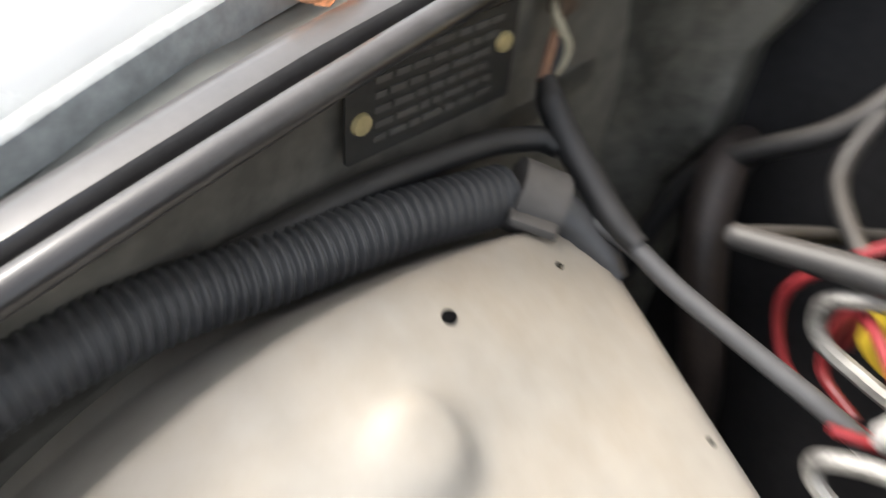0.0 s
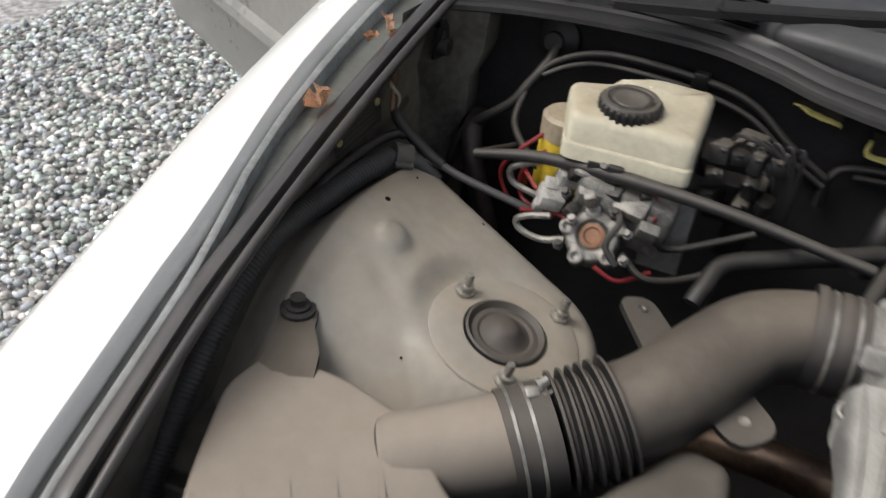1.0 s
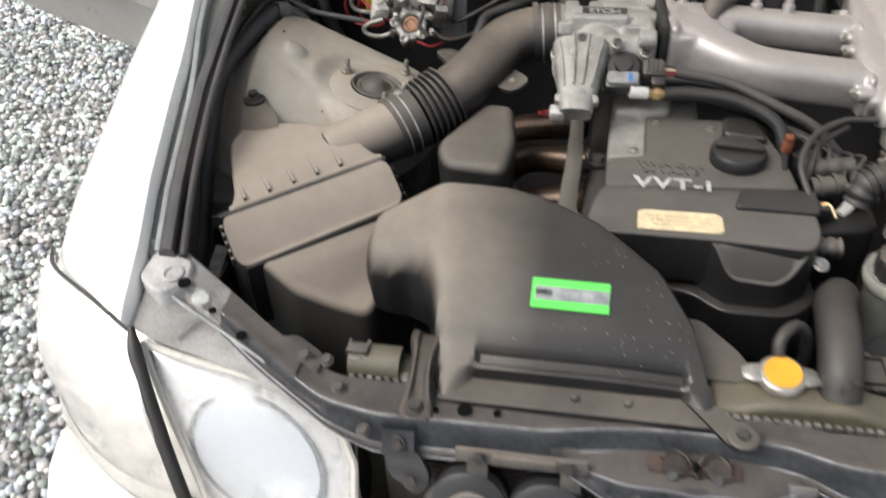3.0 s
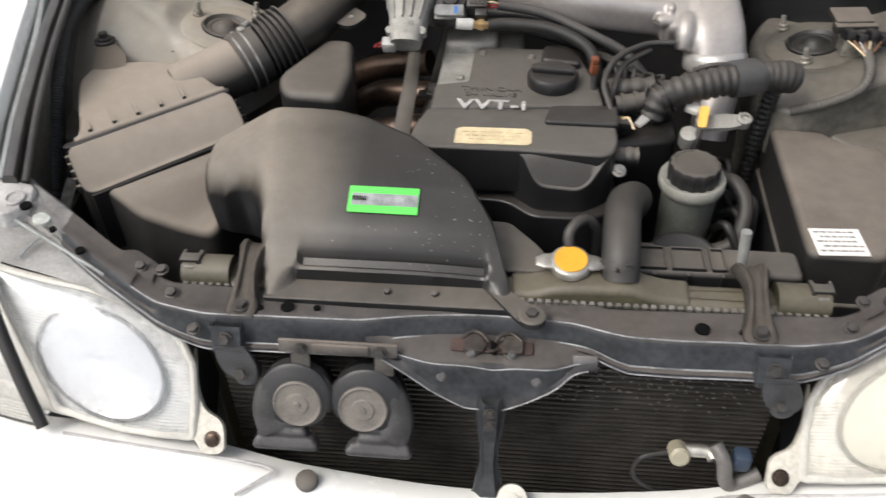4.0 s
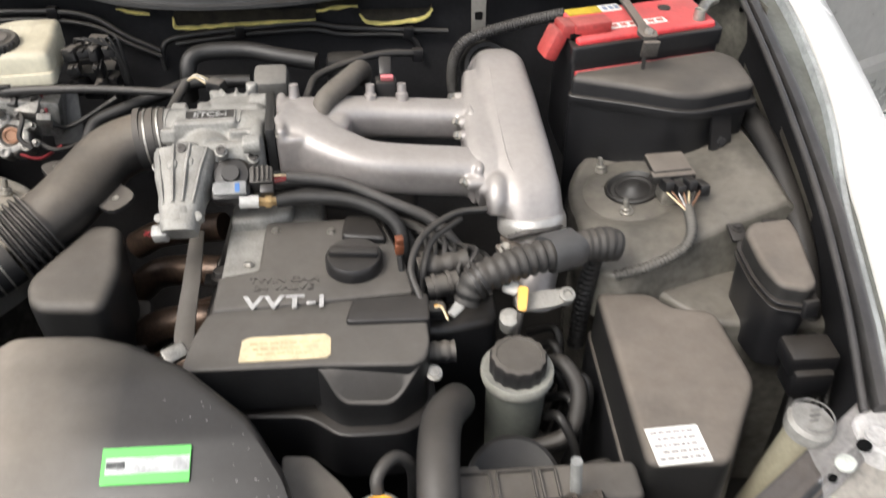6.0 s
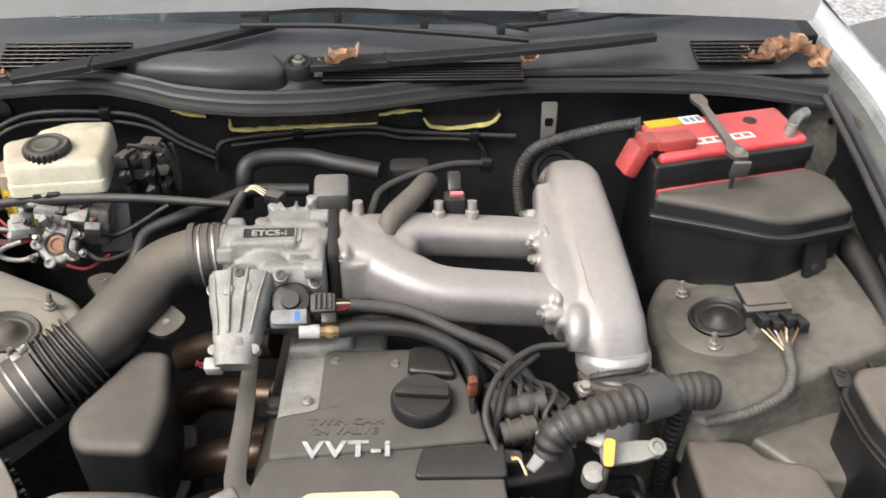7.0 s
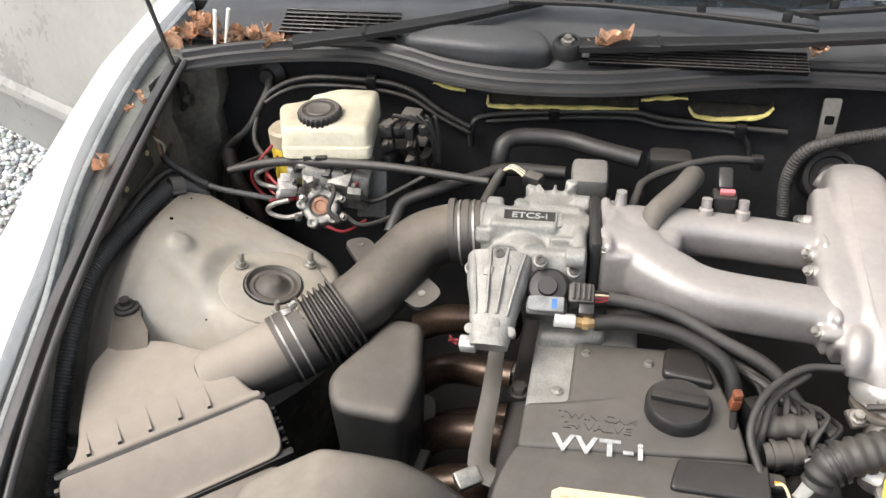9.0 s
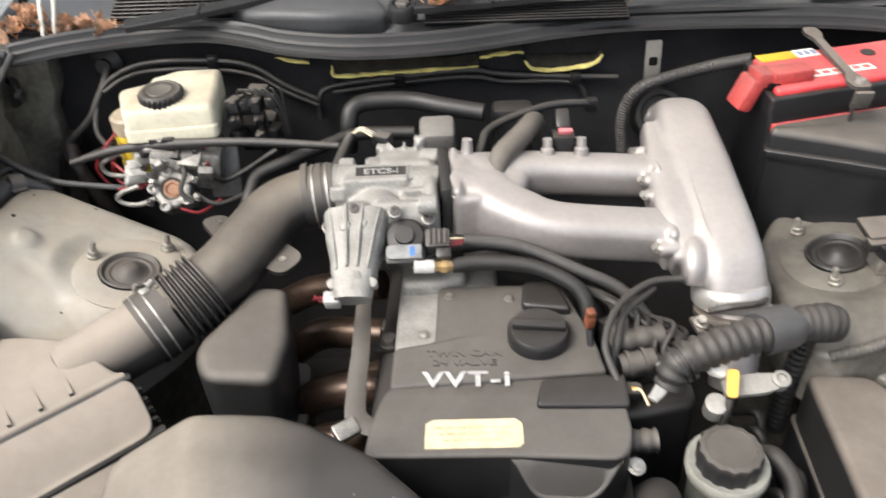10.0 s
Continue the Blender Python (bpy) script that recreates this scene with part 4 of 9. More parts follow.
    ear_pts = [(-0.016, -0.017, 0.012), (0.012, -0.019, 0.010), (0.020, -0.004, .004), (0.032, 0.002), (0.030, 0.110, .004), (0.024, 0.060, .02), (0.013, 0.034, .01), (-0.012, 0.022, 0.012)]
    plate(bm, ear_pts, 0.009 * sx, EM)
    part("ear", bm, material("aged_cream_plastic", (0.55, 0.52, 0.45), 0.5), lamp)
    bm = B()
    bolt(bm, q(0.334, -0.0685, 0.5435), 0.0075, 0.003, (0, -0.7, 0.7))
    part("screw", bm, rusty, lamp)
    # corner lamp between lens and wing
    bm = B()
    a = [q(0.636, 0.056, 0.718), q(0.69, 0.085, 0.732), q(0.755, 0.122, 0.742), q(0.79, 0.17, 0.73)]
    m = [q(0.592, 0.0, 0.655), q(0.66, 0.01, 0.665), q(0.75, 0.055, 0.67), q(0.80, 0.14, 0.67)]
    b = [q(0.546, -0.071, 0.553), q(0.620, -0.047, 0.540), q(0.700, -0.002, 0.526), q(0.780, 0.058, 0.520)]
    m = [p + Vector((sx * 0.006, -0.012, 0.008)) for p in m]
    strip(bm, [smooth_path([x, y, z], 5) for x, y, z in zip(a, m, b)])
    bmesh.ops.solidify(bm, geom=bm.faces[:], thickness=0.003)
    cl = part("corner_lamp", bm, lens_corner, car, "clear corner indicator lens")
    cl.visible_shadow = False
    bm = B()
    off = Vector((-sx * 0.01, 0.03, -0.02))
    strip(bm, [smooth_path([x + off, y + off, z + off], 5) for x, y, z in zip(a, m, b)])
    part("corner_reflector", bm, material("white_reflector", (0.72, 0.71, 0.68), 0.3, metal=0.35, vary=0.12, scale=30), cl)
    bm = B()
    tube(bm, [q(0.632, 0.058, 0.722), q(0.622, 0.036, 0.700), q(0.596, -0.004, 0.657), q(0.566, -0.044, 0.605), q(0.540, -0.076, 0.556)], [0.004, 0.0085, 0.0085, 0.008, 0.0075], 10, 8)
    part("lamp_gasket", bm, rubber_dark, car, "black lamp gap strip")
    for edge_, r in ((a, 0.0026), (b, 0.0032)):
        bm = B()
        tube(bm, [p + Vector((0, -0.001, 0.0015)) for p in edge_], r, 8, 8)
        part("lamp_seam", bm, lamp_gap, cl, "dark gap round the corner lamp")
    for k in range(6):
        bm = B()
        t = 0.035 + 0.034 * k
        tube(bm, [lo.lerp(mi, t) + Vector((sx * 0.0015, -0.0035, 0.0035)) for lo, mi in zip(b, m)], 0.0017, 6, 8)
        part("lens_flute", bm, flute_mat, cl, "grey moulded line of the lens")

# ---- condenser and radiator ----
cond = thing("condenser", "dusty black finned condenser behind the grille opening", "condenser", (0, -0.01, 0.30))
bm = B()
box(bm, (0, 0.012, 0.45), (0.66, 0.012, 0.42), 0)
part("core", bm, fins, cond)
bm = B()
box(bm, (0, 0.003, 0.255), (0.66, 0.008, 0.0032), 0)
first = part("fin", bm, fins, cond)
for i in range(1, 46):
    f = new("fin", first.data)
    f.parent = cond
    f.matrix_parent_inverse = first.matrix_parent_inverse
    f.location = (0, 0, i * 0.0092)

radiator = thing("radiator", "olive brown radiator tank behind the support panel", "radiator", (0, 0.07, 0.30))
bm = B()
lid(bm, [(-0.375, 0.045), (0.375, 0.045), (0.375, 0.088), (-0.375, 0.088)], 0.697, 0.30, 0.012, 0.012)
part("tank", bm, tank_mat, radiator)
bm = B()
lid(bm, [(0.015, 0.048, .01), (0.225, 0.048, .01), (0.225, 0.092, .01), (0.015, 0.092, .01)], lambda x, y: 0.6995 + 0.016 * math.exp(-((x - 0.142) / 0.034) ** 2) + 0.011 * math.exp(-((x - 0.084) / 0.034) ** 4), 0.68, 0.009, rings=10)
part("neck_housing", bm, tank_mat, radiator)
bm = B()
for i in range(75):
    box(bm, (-0.37 + i * 0.01, 0.0455, 0.6935), (0.0055, 0.006, 0.004), 0)
tagged(part("crimped_edge", bm, aged_alloy, radiator, "crimped metal tank edge"), kind="stuff")
bm = B()
c = (0.084, 0.085, 0.712)
lathe(bm, [(0.0215, 0), (0.0215, 0.004), (0.0245, 0.005), (0.0250, 0.0105), (0.0232, 0.0140), (0.0215, 0.0150), (0.0, 0.0158)], c, (0, -0.12, 1), 40)
tube(bm, [(0.044, 0.084, 0.7215), (0.060, 0.084, 0.7225), (0.108, 0.084, 0.7225), (0.124, 0.084, 0.7215)], [0.008, 0.013, 0.013, 0.008], 12, flat=0.3)
cap = part("radiator_cap", bm, steel, radiator, "steel pressure cap")
bm = B()
lathe(bm, [(0.0192, 0.0145), (0.0192, 0.0166), (0, 0.0170)], c, (0, -0.12, 1), 30)
disc_ = part("cap_label", bm, orange, cap, "orange warning disc")
bm = B()
for i, (w, y) in enumerate(((0.016, 0.100), (0.024, 0.096), (0.028, 0.092))):
    for k in range(5):
        box(bm, (0.084 - w / 2 + w * k / 4, y, 0.7299 - 0.0005 * i), (0.0028, 0.0018, 0.0012), 0, (7, 0, 0))
tagged(part("warning_print", bm, material("brown_print", (0.16, 0.07, 0.01), 0.6), disc_), kind="stuff")
bm = B()
lid(bm, [(0.15, 0.10), (0.36, 0.10), (0.36, 0.15), (0.15, 0.15)], 0.70, 0.5, 0.008, 0.012)
box(bm, (0.175, 0.148, 0.69), (0.03, 0.01, 0.02))
part("fan_shroud", bm, plastic, radiator, "black plastic fan shroud")
bm = B()
lid(bm, [(-0.02, 0.182), (0.012, 0.180, .01), (0.052, 0.134, .02), (0.066, 0.102, .01), (0.064, 0.089), (-0.02, 0.089)], 0.700, 0.52, 0.004, 0.006, rings=4)
part("shroud_wing", bm, plastic, radiator, "grey black side of the fan shroud")

# upper hose
hose = thing("radiator_hose", "grey black rubber upper radiator hose with wire clamp", "hose", (0.15, 0.09, 0.70))
bm = B()
tube(bm, [(0.142, 0.075, 0.705), (0.142, 0.095, 0.728), (0.145, 0.14, 0.738), (0.155, 0.20, 0.722), (0.175, 0.25, 0.69), (0.17, 0.28, 0.64), (0.14, 0.30, 0.58)], 0.0225, 18)
part("hose", bm, rubber, hose)
bm = B()
tube(bm, [(0.141, 0.07, 0.70), (0.142, 0.102, 0.732)], 0.0185, 16)
part("outlet", bm, tank_mat, hose)

# ---- intake snorkel ----
SN_BACK = [(-0.392, 0.262), (-0.380, 0.276), (-0.34, 0.290), (-0.31, 0.300), (-0.26, 0.299), (-0.22, 0.296), (-0.18, 0.282), (-0.117, 0.243), (-0.045, 0.182), (-0.01, 0.130), (0.012, 0.075), (0.022, 0.045)]
SN_FRONT = [(-0.392, 0.205), (-0.384, 0.186), (-0.36, 0.178), (-0.335, 0.176), (-0.312, 0.164), (-0.297, 0.140), (-0.287, 0.105), (-0.279, 0.060), (-0.272, 0.034), (-0.266, 0.026), (0.022, 0.026)]
SN_RIDGE = [(0.03, -0.266), (0.08, -0.268), (0.13, -0.279), (0.19, -0.287), (0.30, -0.304)]


def snorkel_top(x, y):
    """Deck, slanted front face with its slot, air mouth between two cheeks, and the facet down to the neck."""
    cheek = lerp_table([(0.026, 0.702), (0.060, 0.722), (0.078, 0.7345), (0.090, 0.7455), (0.097, 0.7505), (0.106, 0.7560), (0.15, 0.7755), (0.22, 0.792), (0.32, 0.792)], y)
    mouth = lerp_table([(0.026, 0.6995), (0.0545, 0.7005), (0.0560, 0.7155), (0.0590, 0.7180), (0.0625, 0.7170), (0.0640, 0.7125), (0.0730, 0.7190), (0.0750, 0.7285), (0.078, 0.7335), (0.090, 0.7455), (0.097, 0.7505)], y)
    left = lerp_table([(0.026, -0.262), (0.055, -0.241), (0.064, -0.236), (0.080, -0.234)], y)
    right = lerp_table([(0.026, 0.012), (0.055, -0.012), (0.064, -0.010), (0.080, -0.012)], y)
    k = min(1.0, max(0.0, (x - left) / 0.005), max(0.0, (right - x) / 0.005))
    z = cheek if y > 0.09 else cheek * (1 - k) + mouth * k
    e = max(0.0, x + 0.12)
    z -= 0.35 * e * e
    d = lerp_table(SN_RIDGE, y) - x
    soft = 0.0035
    return z - 0.44 * soft * math.log(1 + math.exp(min(30.0, d / soft)))


snorkel = thing("intake_snorkel", "large dusty black plastic intake snorkel bolted to the radiator support", "intake duct", (-0.15, 0.05, 0.69))
bm = B()
rows = []
cols = [-0.392, -0.390, -0.387, -0.383, -0.378] + [-0.372 + 0.006 * i for i in range(18)] + [-0.2655, -0.262, -0.257, -0.252, -0.247, -0.243, -0.2405, -0.2385, -0.236, -0.2335, -0.230] + [-0.224 + 0.008 * i for i in range(26)] + [-0.020, -0.016, -0.0135, -0.011, -0.008, -0.004, 0.0, 0.004, 0.008, 0.011, 0.014, 0.0165, 0.0185, 0.020, 0.022]
steps = [0.026, 0.030, 0.036, 0.043, 0.050, 0.0545, 0.0560, 0.0575, 0.0590, 0.0610, 0.0625, 0.0640, 0.067, 0.070, 0.0730, 0.0750, 0.078, 0.083, 0.088, 0.092, 0.097, 0.102, 0.108, 0.115]
for x in cols:
    yb, yf = lerp_table(SN_BACK, x), lerp_table(SN_FRONT, x)
    end = min(1.0, max(0.0, (x + 0.392) / 0.014)) * min(1.0, max(0.0, (0.022 - x) / 0.014))
    dip = 0.016 * (1 - math.sqrt(max(0.0, 1 - (1 - end) ** 2)))
    top_y = max(yf + 0.004, yb - 0.02)
    far_ys = [0.115 + (max(top_y, 0.13) - 0.115) * k / 12 for k in range(1, 13)]
    turn_ = 0.030 * min(1.0, max(0.0, (-0.266 - x) / 0.02))
    line = []
    for y in steps + far_ys:
        y = min(max(y, yf), top_y)
        fall = 0.0
        if turn_ > 0.001 and y < yf + turn_:
            u = 1 - (y - yf) / turn_
            fall = turn_ * (1 - math.sqrt(max(0.0, 1 - u * u)))
        line.append((x, y, snorkel_top(x, y) - dip - fall))
    zb = line[-1][2]
    for k in range(1, 7):
        t = k / 6 * math.pi / 2
        line.append((x, top_y + (yb - top_y) * math.sin(t), zb - 0.024 * (1 - math.cos(t))))
    line.append((x, yb + 0.002, 0.655))
    rows.append([(x, yf + 0.012 * min(1.0, turn_ / 0.03), 0.650 if x < -0.266 else 0.688)] + line)
strip(bm, rows)
bm.faces.new([bm.verts.new(p) for p in rows[0]])
bm.faces.new([bm.verts.new(p) for p in rows[-1][::-1]])
bmesh.ops.remove_doubles(bm, verts=bm.verts, dist=0.00005)
part("shell", bm, snorkel_mat, snorkel)
bm = B()
lid(bm, [(-0.270, 0.0215), (-0.270, 0.056), (0.018, 0.056), (0.018, 0.0215)], 0.7008, 0.683, 0.0015, 0.004, rings=2)
part("front_flange", bm, plastic, snorkel, "dusty lower lip of the air mouth")
for x in (-0.126, -0.071):
    bm = B()
    lathe(bm, [(0.0042, 0), (0.0042, 0.004), (0.003, 0.0052), (0, 0.0054)], (x, 0.040, 0.7008), (0, -0.1, 1), 12)
    part("peg", bm, plastic, snorkel)
bm = B()
plate(bm, [(-0.012, 0.050, .006), (0.012, 0.052, .01), (0.036, 0.032, .008), (0.0575, 0.021, .014), (0.0545, -0.003, .014), (0.030, -0.004, .014), (0.010, 0.022, .01)], 0.004, pose(0, 0, 0.7005), 0.008)
lathe(bm, [(0.0165, 0), (0.0165, 0.0075), (0.0145, 0.009), (0.012, 0.009)], (0.041, 0.011, 0.699), (0, 0, 1), 24)
ear_ = part("mounting_ear", bm, plastic, snorkel)
bm = B()
bolt(bm, (0.041, 0.011, 0.706), 0.007, 0.006)
part("bolt", bm, dark_steel, ear_)
bm = B()
random.seed(44)
for k in range(96):
    if k % 3 == 0:
        x, y = random.gauss(-0.075, 0.018), random.gauss(0.196, 0.014)
    elif k % 3 == 1:
        x, y = random.gauss(-0.025, 0.022), random.gauss(0.125, 0.018)
    else:
        x, y = random.uniform(-0.22, 0.0), random.uniform(0.064, 0.10)
    if y < lerp_table(SN_BACK, x) - 0.03:
        box(bm, (x, y, snorkel_top(x, y) + 0.0001), (random.uniform(0.0006, 0.0022), random.uniform(0.0006, 0.0016), 0.0005), 0, (24, 0, random.uniform(0, 90)))
tagged(part("dirt_fleck", bm, material("pale_dirt_fleck", (0.22, 0.21, 0.20), 0.7, vary=0.3), snorkel, "small pale dirt flecks"), kind="stuff")
LM = frame_on((-0.139, 0.1270, 0.7672), (1, -0.01, -0.003), (0, 1, 0.443))
bm = B()
plate(bm, [(-0.042, -0.0175), (0.042, -0.0175), (0.042, 0.0175), (-0.042, 0.0175)], 0.0012, LM, 0.001)
st = part("sticker", bm, green, snorkel, "bright green and silver printed label")
bm = B()
plate(bm, [(-0.038, -0.008), (0.0415, -0.0075), (0.0415, 0.008), (-0.038, 0.008)], 0.0016, LM, 0.001)
part("silver_band", bm, material("silver_print", (0.30, 0.31, 0.31), 0.35, metal=0.4, vary=0.35, scale=60), st)
bm = B()
for i in range(9):
    plate(bm, [(-0.037 + i * 0.002, -0.002), (-0.0358 + i * 0.002, -0.002), (-0.0358 + i * 0.002, 0.004), (-0.037 + i * 0.002, 0.004)], 0.0021, LM, 0.0001)
part("printed_bars", bm, flat_black, st)

# ---- air filter box ----
airbox = thing("air_filter_box", "dusty grey black plastic air filter housing", "air filter box", (-0.5, 0.32, 0.45))
ad = Vector((0.174, 0.129, 0.0)).normalized()
an = Vector((0.129, -0.174, 0)).normalized()
p0 = Vector((-0.590, 0.246, 0))


def seam_top(a):
    return 0.744 + 0.055 * a


def seam_low(a):
    return 0.702 + 0.083 * a


def along(x, y):
    d = Vector((x, y, 0)) - p0
    return d.dot(ad), d.dot(an)


def lid_top(x, y):
    a, n = along(x, y)
    flat = 0.768 + 0.10 * (x + 0.52)
    k = min(1.0, max(0.0, -n) / 0.050)
    k = k * (2 - k) * 0.55 + k * 0.45
    return seam_top(a) + 0.003 + (flat - seam_top(a) - 0.003) * k


def slab(bm, a0, a1, n0, n1, top, bottom, edge, r=0.012, rings=6):
    pts = [p0 + ad * a0 + an * n0, p0 + ad * a0 + an * n1, p0 + ad * a1 + an * n1, p0 + ad * a1 + an * n0]
    return lid(bm, [(p.x, p.y) for p in pts], lambda x, y: top(*along(x, y)), bottom, edge, r, rings)


bm = B()
lid(bm, [(-0.633, 0.392, .014), (-0.626, 0.442, .010), (-0.55, 0.444, .02), (-0.486, 0.428, .01), (-0.425, 0.385, .01), (-0.402, 0.381, .008), (-0.584, 0.247, .006), (-0.582, 0.275, .015), (-0.612, 0.34, .03)], lid_top, 0.70, 0.006, rings=12, centre=(-0.52, 0.35))
part("lid", bm, plastic_grey, airbox)
bm = B()
strip(bm, [[(-0.620, 0.405, 0.745), (-0.620, 0.405, 0.750), (-0.604, 0.400, 0.7515), (-0.584, 0.400, 0.7535), (-0.562, 0.405, 0.755), (-0.562, 0.405, 0.750)],
           [(-0.629, 0.452, 0.762), (-0.629, 0.452, 0.769), (-0.612, 0.452, 0.7715), (-0.596, 0.452, 0.7715), (-0.580, 0.450, 0.770), (-0.580, 0.450, 0.762)],
           [(-0.639, 0.475, 0.764), (-0.639, 0.475, 0.771), (-0.630, 0.475, 0.772), (-0.618, 0.475, 0.772), (-0.601, 0.474, 0.771), (-0.601, 0.474, 0.764)],
           [(-0.641, 0.492, 0.764), (-0.641, 0.492, 0.771), (-0.632, 0.493, 0.772), (-0.620, 0.493, 0.772), (-0.609, 0.492, 0.771), (-0.609, 0.492, 0.764)],
           [(-0.634, 0.501, 0.764), (-0.634, 0.501, 0.771), (-0.630, 0.503, 0.771), (-0.622, 0.503, 0.771), (-0.616, 0.501, 0.771), (-0.616, 0.501, 0.764)]])
bmesh.ops.solidify(bm, geom=bm.faces[:], thickness=0.003)
bmesh.ops.recalc_face_normals(bm, faces=bm.faces[:])
part("strap", bm, plastic_grey, airbox)
bm = B()
lathe(bm, [(0.016, 0), (0.016, 0.004), (0.011, 0.005), (0.011, 0.008), (0.007, 0.009), (0.007, 0.016), (0.0, 0.017)], (-0.625, 0.483, 0.7715), (0, 0, 1), 18)
part("strap_bolt", bm, dark_steel, airbox)
for k in range(5):
    bm = B()
    a = 0.034 + 0.0335 * k
    q0 = p0 + ad * a
    sec = [(-0.004, seam_top(a) - 0.002), (-0.004, seam_top(a) + 0.0095), (-0.034, lid_top(*(q0 - an * 0.034).xy) + 0.0006), (-0.034, seam_top(a) - 0.002)]
    sides = [[bm.verts.new(q0 + an * n + ad * w + Vector((0, 0, z))) for n, z in sec] for w in (-0.0022, 0.0022)]
    bm.faces.new(sides[0])
    bm.faces.new(sides[1][::-1])
    for i in range(4):
        bm.faces.new((sides[0][i], sides[1][i], sides[1][(i + 1) % 4], sides[0][(i + 1) % 4]))
    part("rib", bm, plastic_grey, airbox)
bm = B()
slab(bm, -0.006, 0.231, -0.0035, 0.006, lambda a, n: seam_top(a) + 0.0012 - (0.0 if n < 0.002 else 0.6 * (n - 0.002)), 0.69, 0.0012, 0.014, 3)
part("flange", bm, plastic_clean, airbox, "black clip flange")
bm = B()
slab(bm, -0.005, 0.231, 0.0002, 0.0640, lambda a, n: seam_top(a) + 0.0018 + (seam_low(a) - seam_top(a)) * n / 0.058 + 0.0030 * math.sin(math.pi * min(1, max(0, n / 0.058))), 0.62, 0.0028, 0.020, 9)
part("filter_frame", bm, plastic_grey, airbox)
bm = B()
slab(bm, 0.004, 0.240, 0.056, 0.0660, lambda a, n: seam_low(a) - 0.0040, 0.60, 0.001, 0.003, 3)
part("lower_flange", bm, plastic_clean, airbox)
for k in range(5):
    bm = B()
    n = 0.012 + 0.009 * k
    q0 = p0 + ad * -0.006 + an * n
    box(bm, (q0.x, q0.y, seam_top(0) + (seam_low(0) - seam_top(0)) * n / 0.058 - 0.006), (0.007, 0.006, 0.012), 0.0015, (0, 0, 36))
    part("clip_tooth", bm, plastic_grey, airbox)
for k in range(4):
    bm = B()
    n = 0.014 + 0.011 * k
    q0 = p0 + ad * (0.2325 + 0.0006 * k) + an * n
    zz = seam_top(0.23) + (seam_low(0.23) - seam_top(0.23)) * n / 0.058
    box(bm, (q0.x, q0.y, zz - 0.012), (0.009, 0.006, 0.016), 0.002, (0, 0, 36))
    box(bm, (q0.x + 0.002, q0.y + 0.002, zz - 0.012), (0.004, 0.009, 0.006), 0.001, (0, 0, 36))
    part("clip", bm, plastic_clean, airbox)
bm = B()
lid(bm, [(-0.563, 0.220, .012), (-0.487, 0.190, .012), (-0.392, 0.196, .018), (-0.362, 0.318, .010), (-0.392, 0.342, .01)], lambda x, y: lerp_table([(0.055, 0.703 + 0.08 * (x + 0.556)), (0.085, 0.684 + 0.05 * (x + 0.556)), (0.12, 0.655), (0.16, 0.63)], along(x, y)[1]), 0.42, 0.012, rings=9, centre=(-0.43, 0.25))
part("lower_case", bm, plastic_grey, airbox)

# pale tagged connector low beside the air box
tg = thing("wing_connector", "dark plug with a pale paper tag beside the air box", "connector", (-0.613, 0.238, 0.64))
bm = B()
plate(bm, [(-0.010, -0.026, .003), (0.011, -0.026, .003), (0.010, 0.027, .003), (-0.010, 0.027, .003)], 0.0016, frame_on((-0.613, 0.238, 0.661), (0.93, -0.25, 0.1), (-0.22, 0.80, 0.5)), 0.001)
part("paper_tag", bm, material("grimy_paper_tag", (0.30, 0.285, 0.25), 0.6, vary=0.4, scale=70), tg, "grimy pale paper tag")
bm = B()
box(bm, (-0.613, 0.238, 0.635), (0.026, 0.044, 0.040), 0.004, (25, 0, -15))
part("plug", bm, plastic_clean, tg)
bm = B()
tube(bm, [(-0.613, 0.218, 0.640), (-0.603, 0.193, 0.645), (-0.583, 0.178, 0.63), (-0.563, 0.188, 0.58)], 0.006, 10)
part("lead", bm, rubber_dark, tg)

# ---- intake hose with elbow ----
ih = thing("intake_hose", "dusty black plastic intake pipe with bellows and wire clamps", "intake pipe", (-0.3, 0.52, 0.75))
bm = B()
tube(bm, [(-0.482, 0.402, 0.739), (-0.479, 0.404, 0.740), (-0.448, 0.426, 0.746), (-0.395, 0.464, 0.758)], [0.034, 0.0405, 0.0415, 0.0425], 28)
part("outlet_pipe", bm, plastic_grey, ih)
bm = B()
tube(bm, [(-0.408, 0.4545, 0.755), (-0.378, 0.478, 0.764)], [0.0455, 0.0455], 28, 4)
part("sleeve", bm, rubber_dusty, ih)
bm = B()
tube(bm, [(-0.374, 0.481, 0.766), (-0.357, 0.494, 0.772), (-0.338, 0.510, 0.780)], 0.0495, 28, 10, ribs=0.0092, depth=0.15)
part("bellows", bm, rubber_dusty, ih)
bm = B()
tube(bm, [(-0.340, 0.508, 0.779), (-0.312, 0.536, 0.792), (-0.287, 0.578, 0.806), (-0.262, 0.610, 0.820), (-0.225, 0.626, 0.829), (-0.185, 0.630, 0.832)], [0.0410, 0.0410, 0.0405, 0.0395, 0.0385, 0.0385], 28)
part("elbow", bm, elbow_mat, ih)
bm = B()
tube(bm, [(-0.224, 0.6265, 0.829), (-0.185, 0.630, 0.832)], 0.0415, 28, 3)
for a in (-0.2215, -0.203):
    tube(bm, [(a - 0.004, 0.6283, 0.8305), (a + 0.004, 0.629, 0.8312)], 0.0428, 28, 1)
part("elbow_cuff", bm, rubber_dusty, ih)
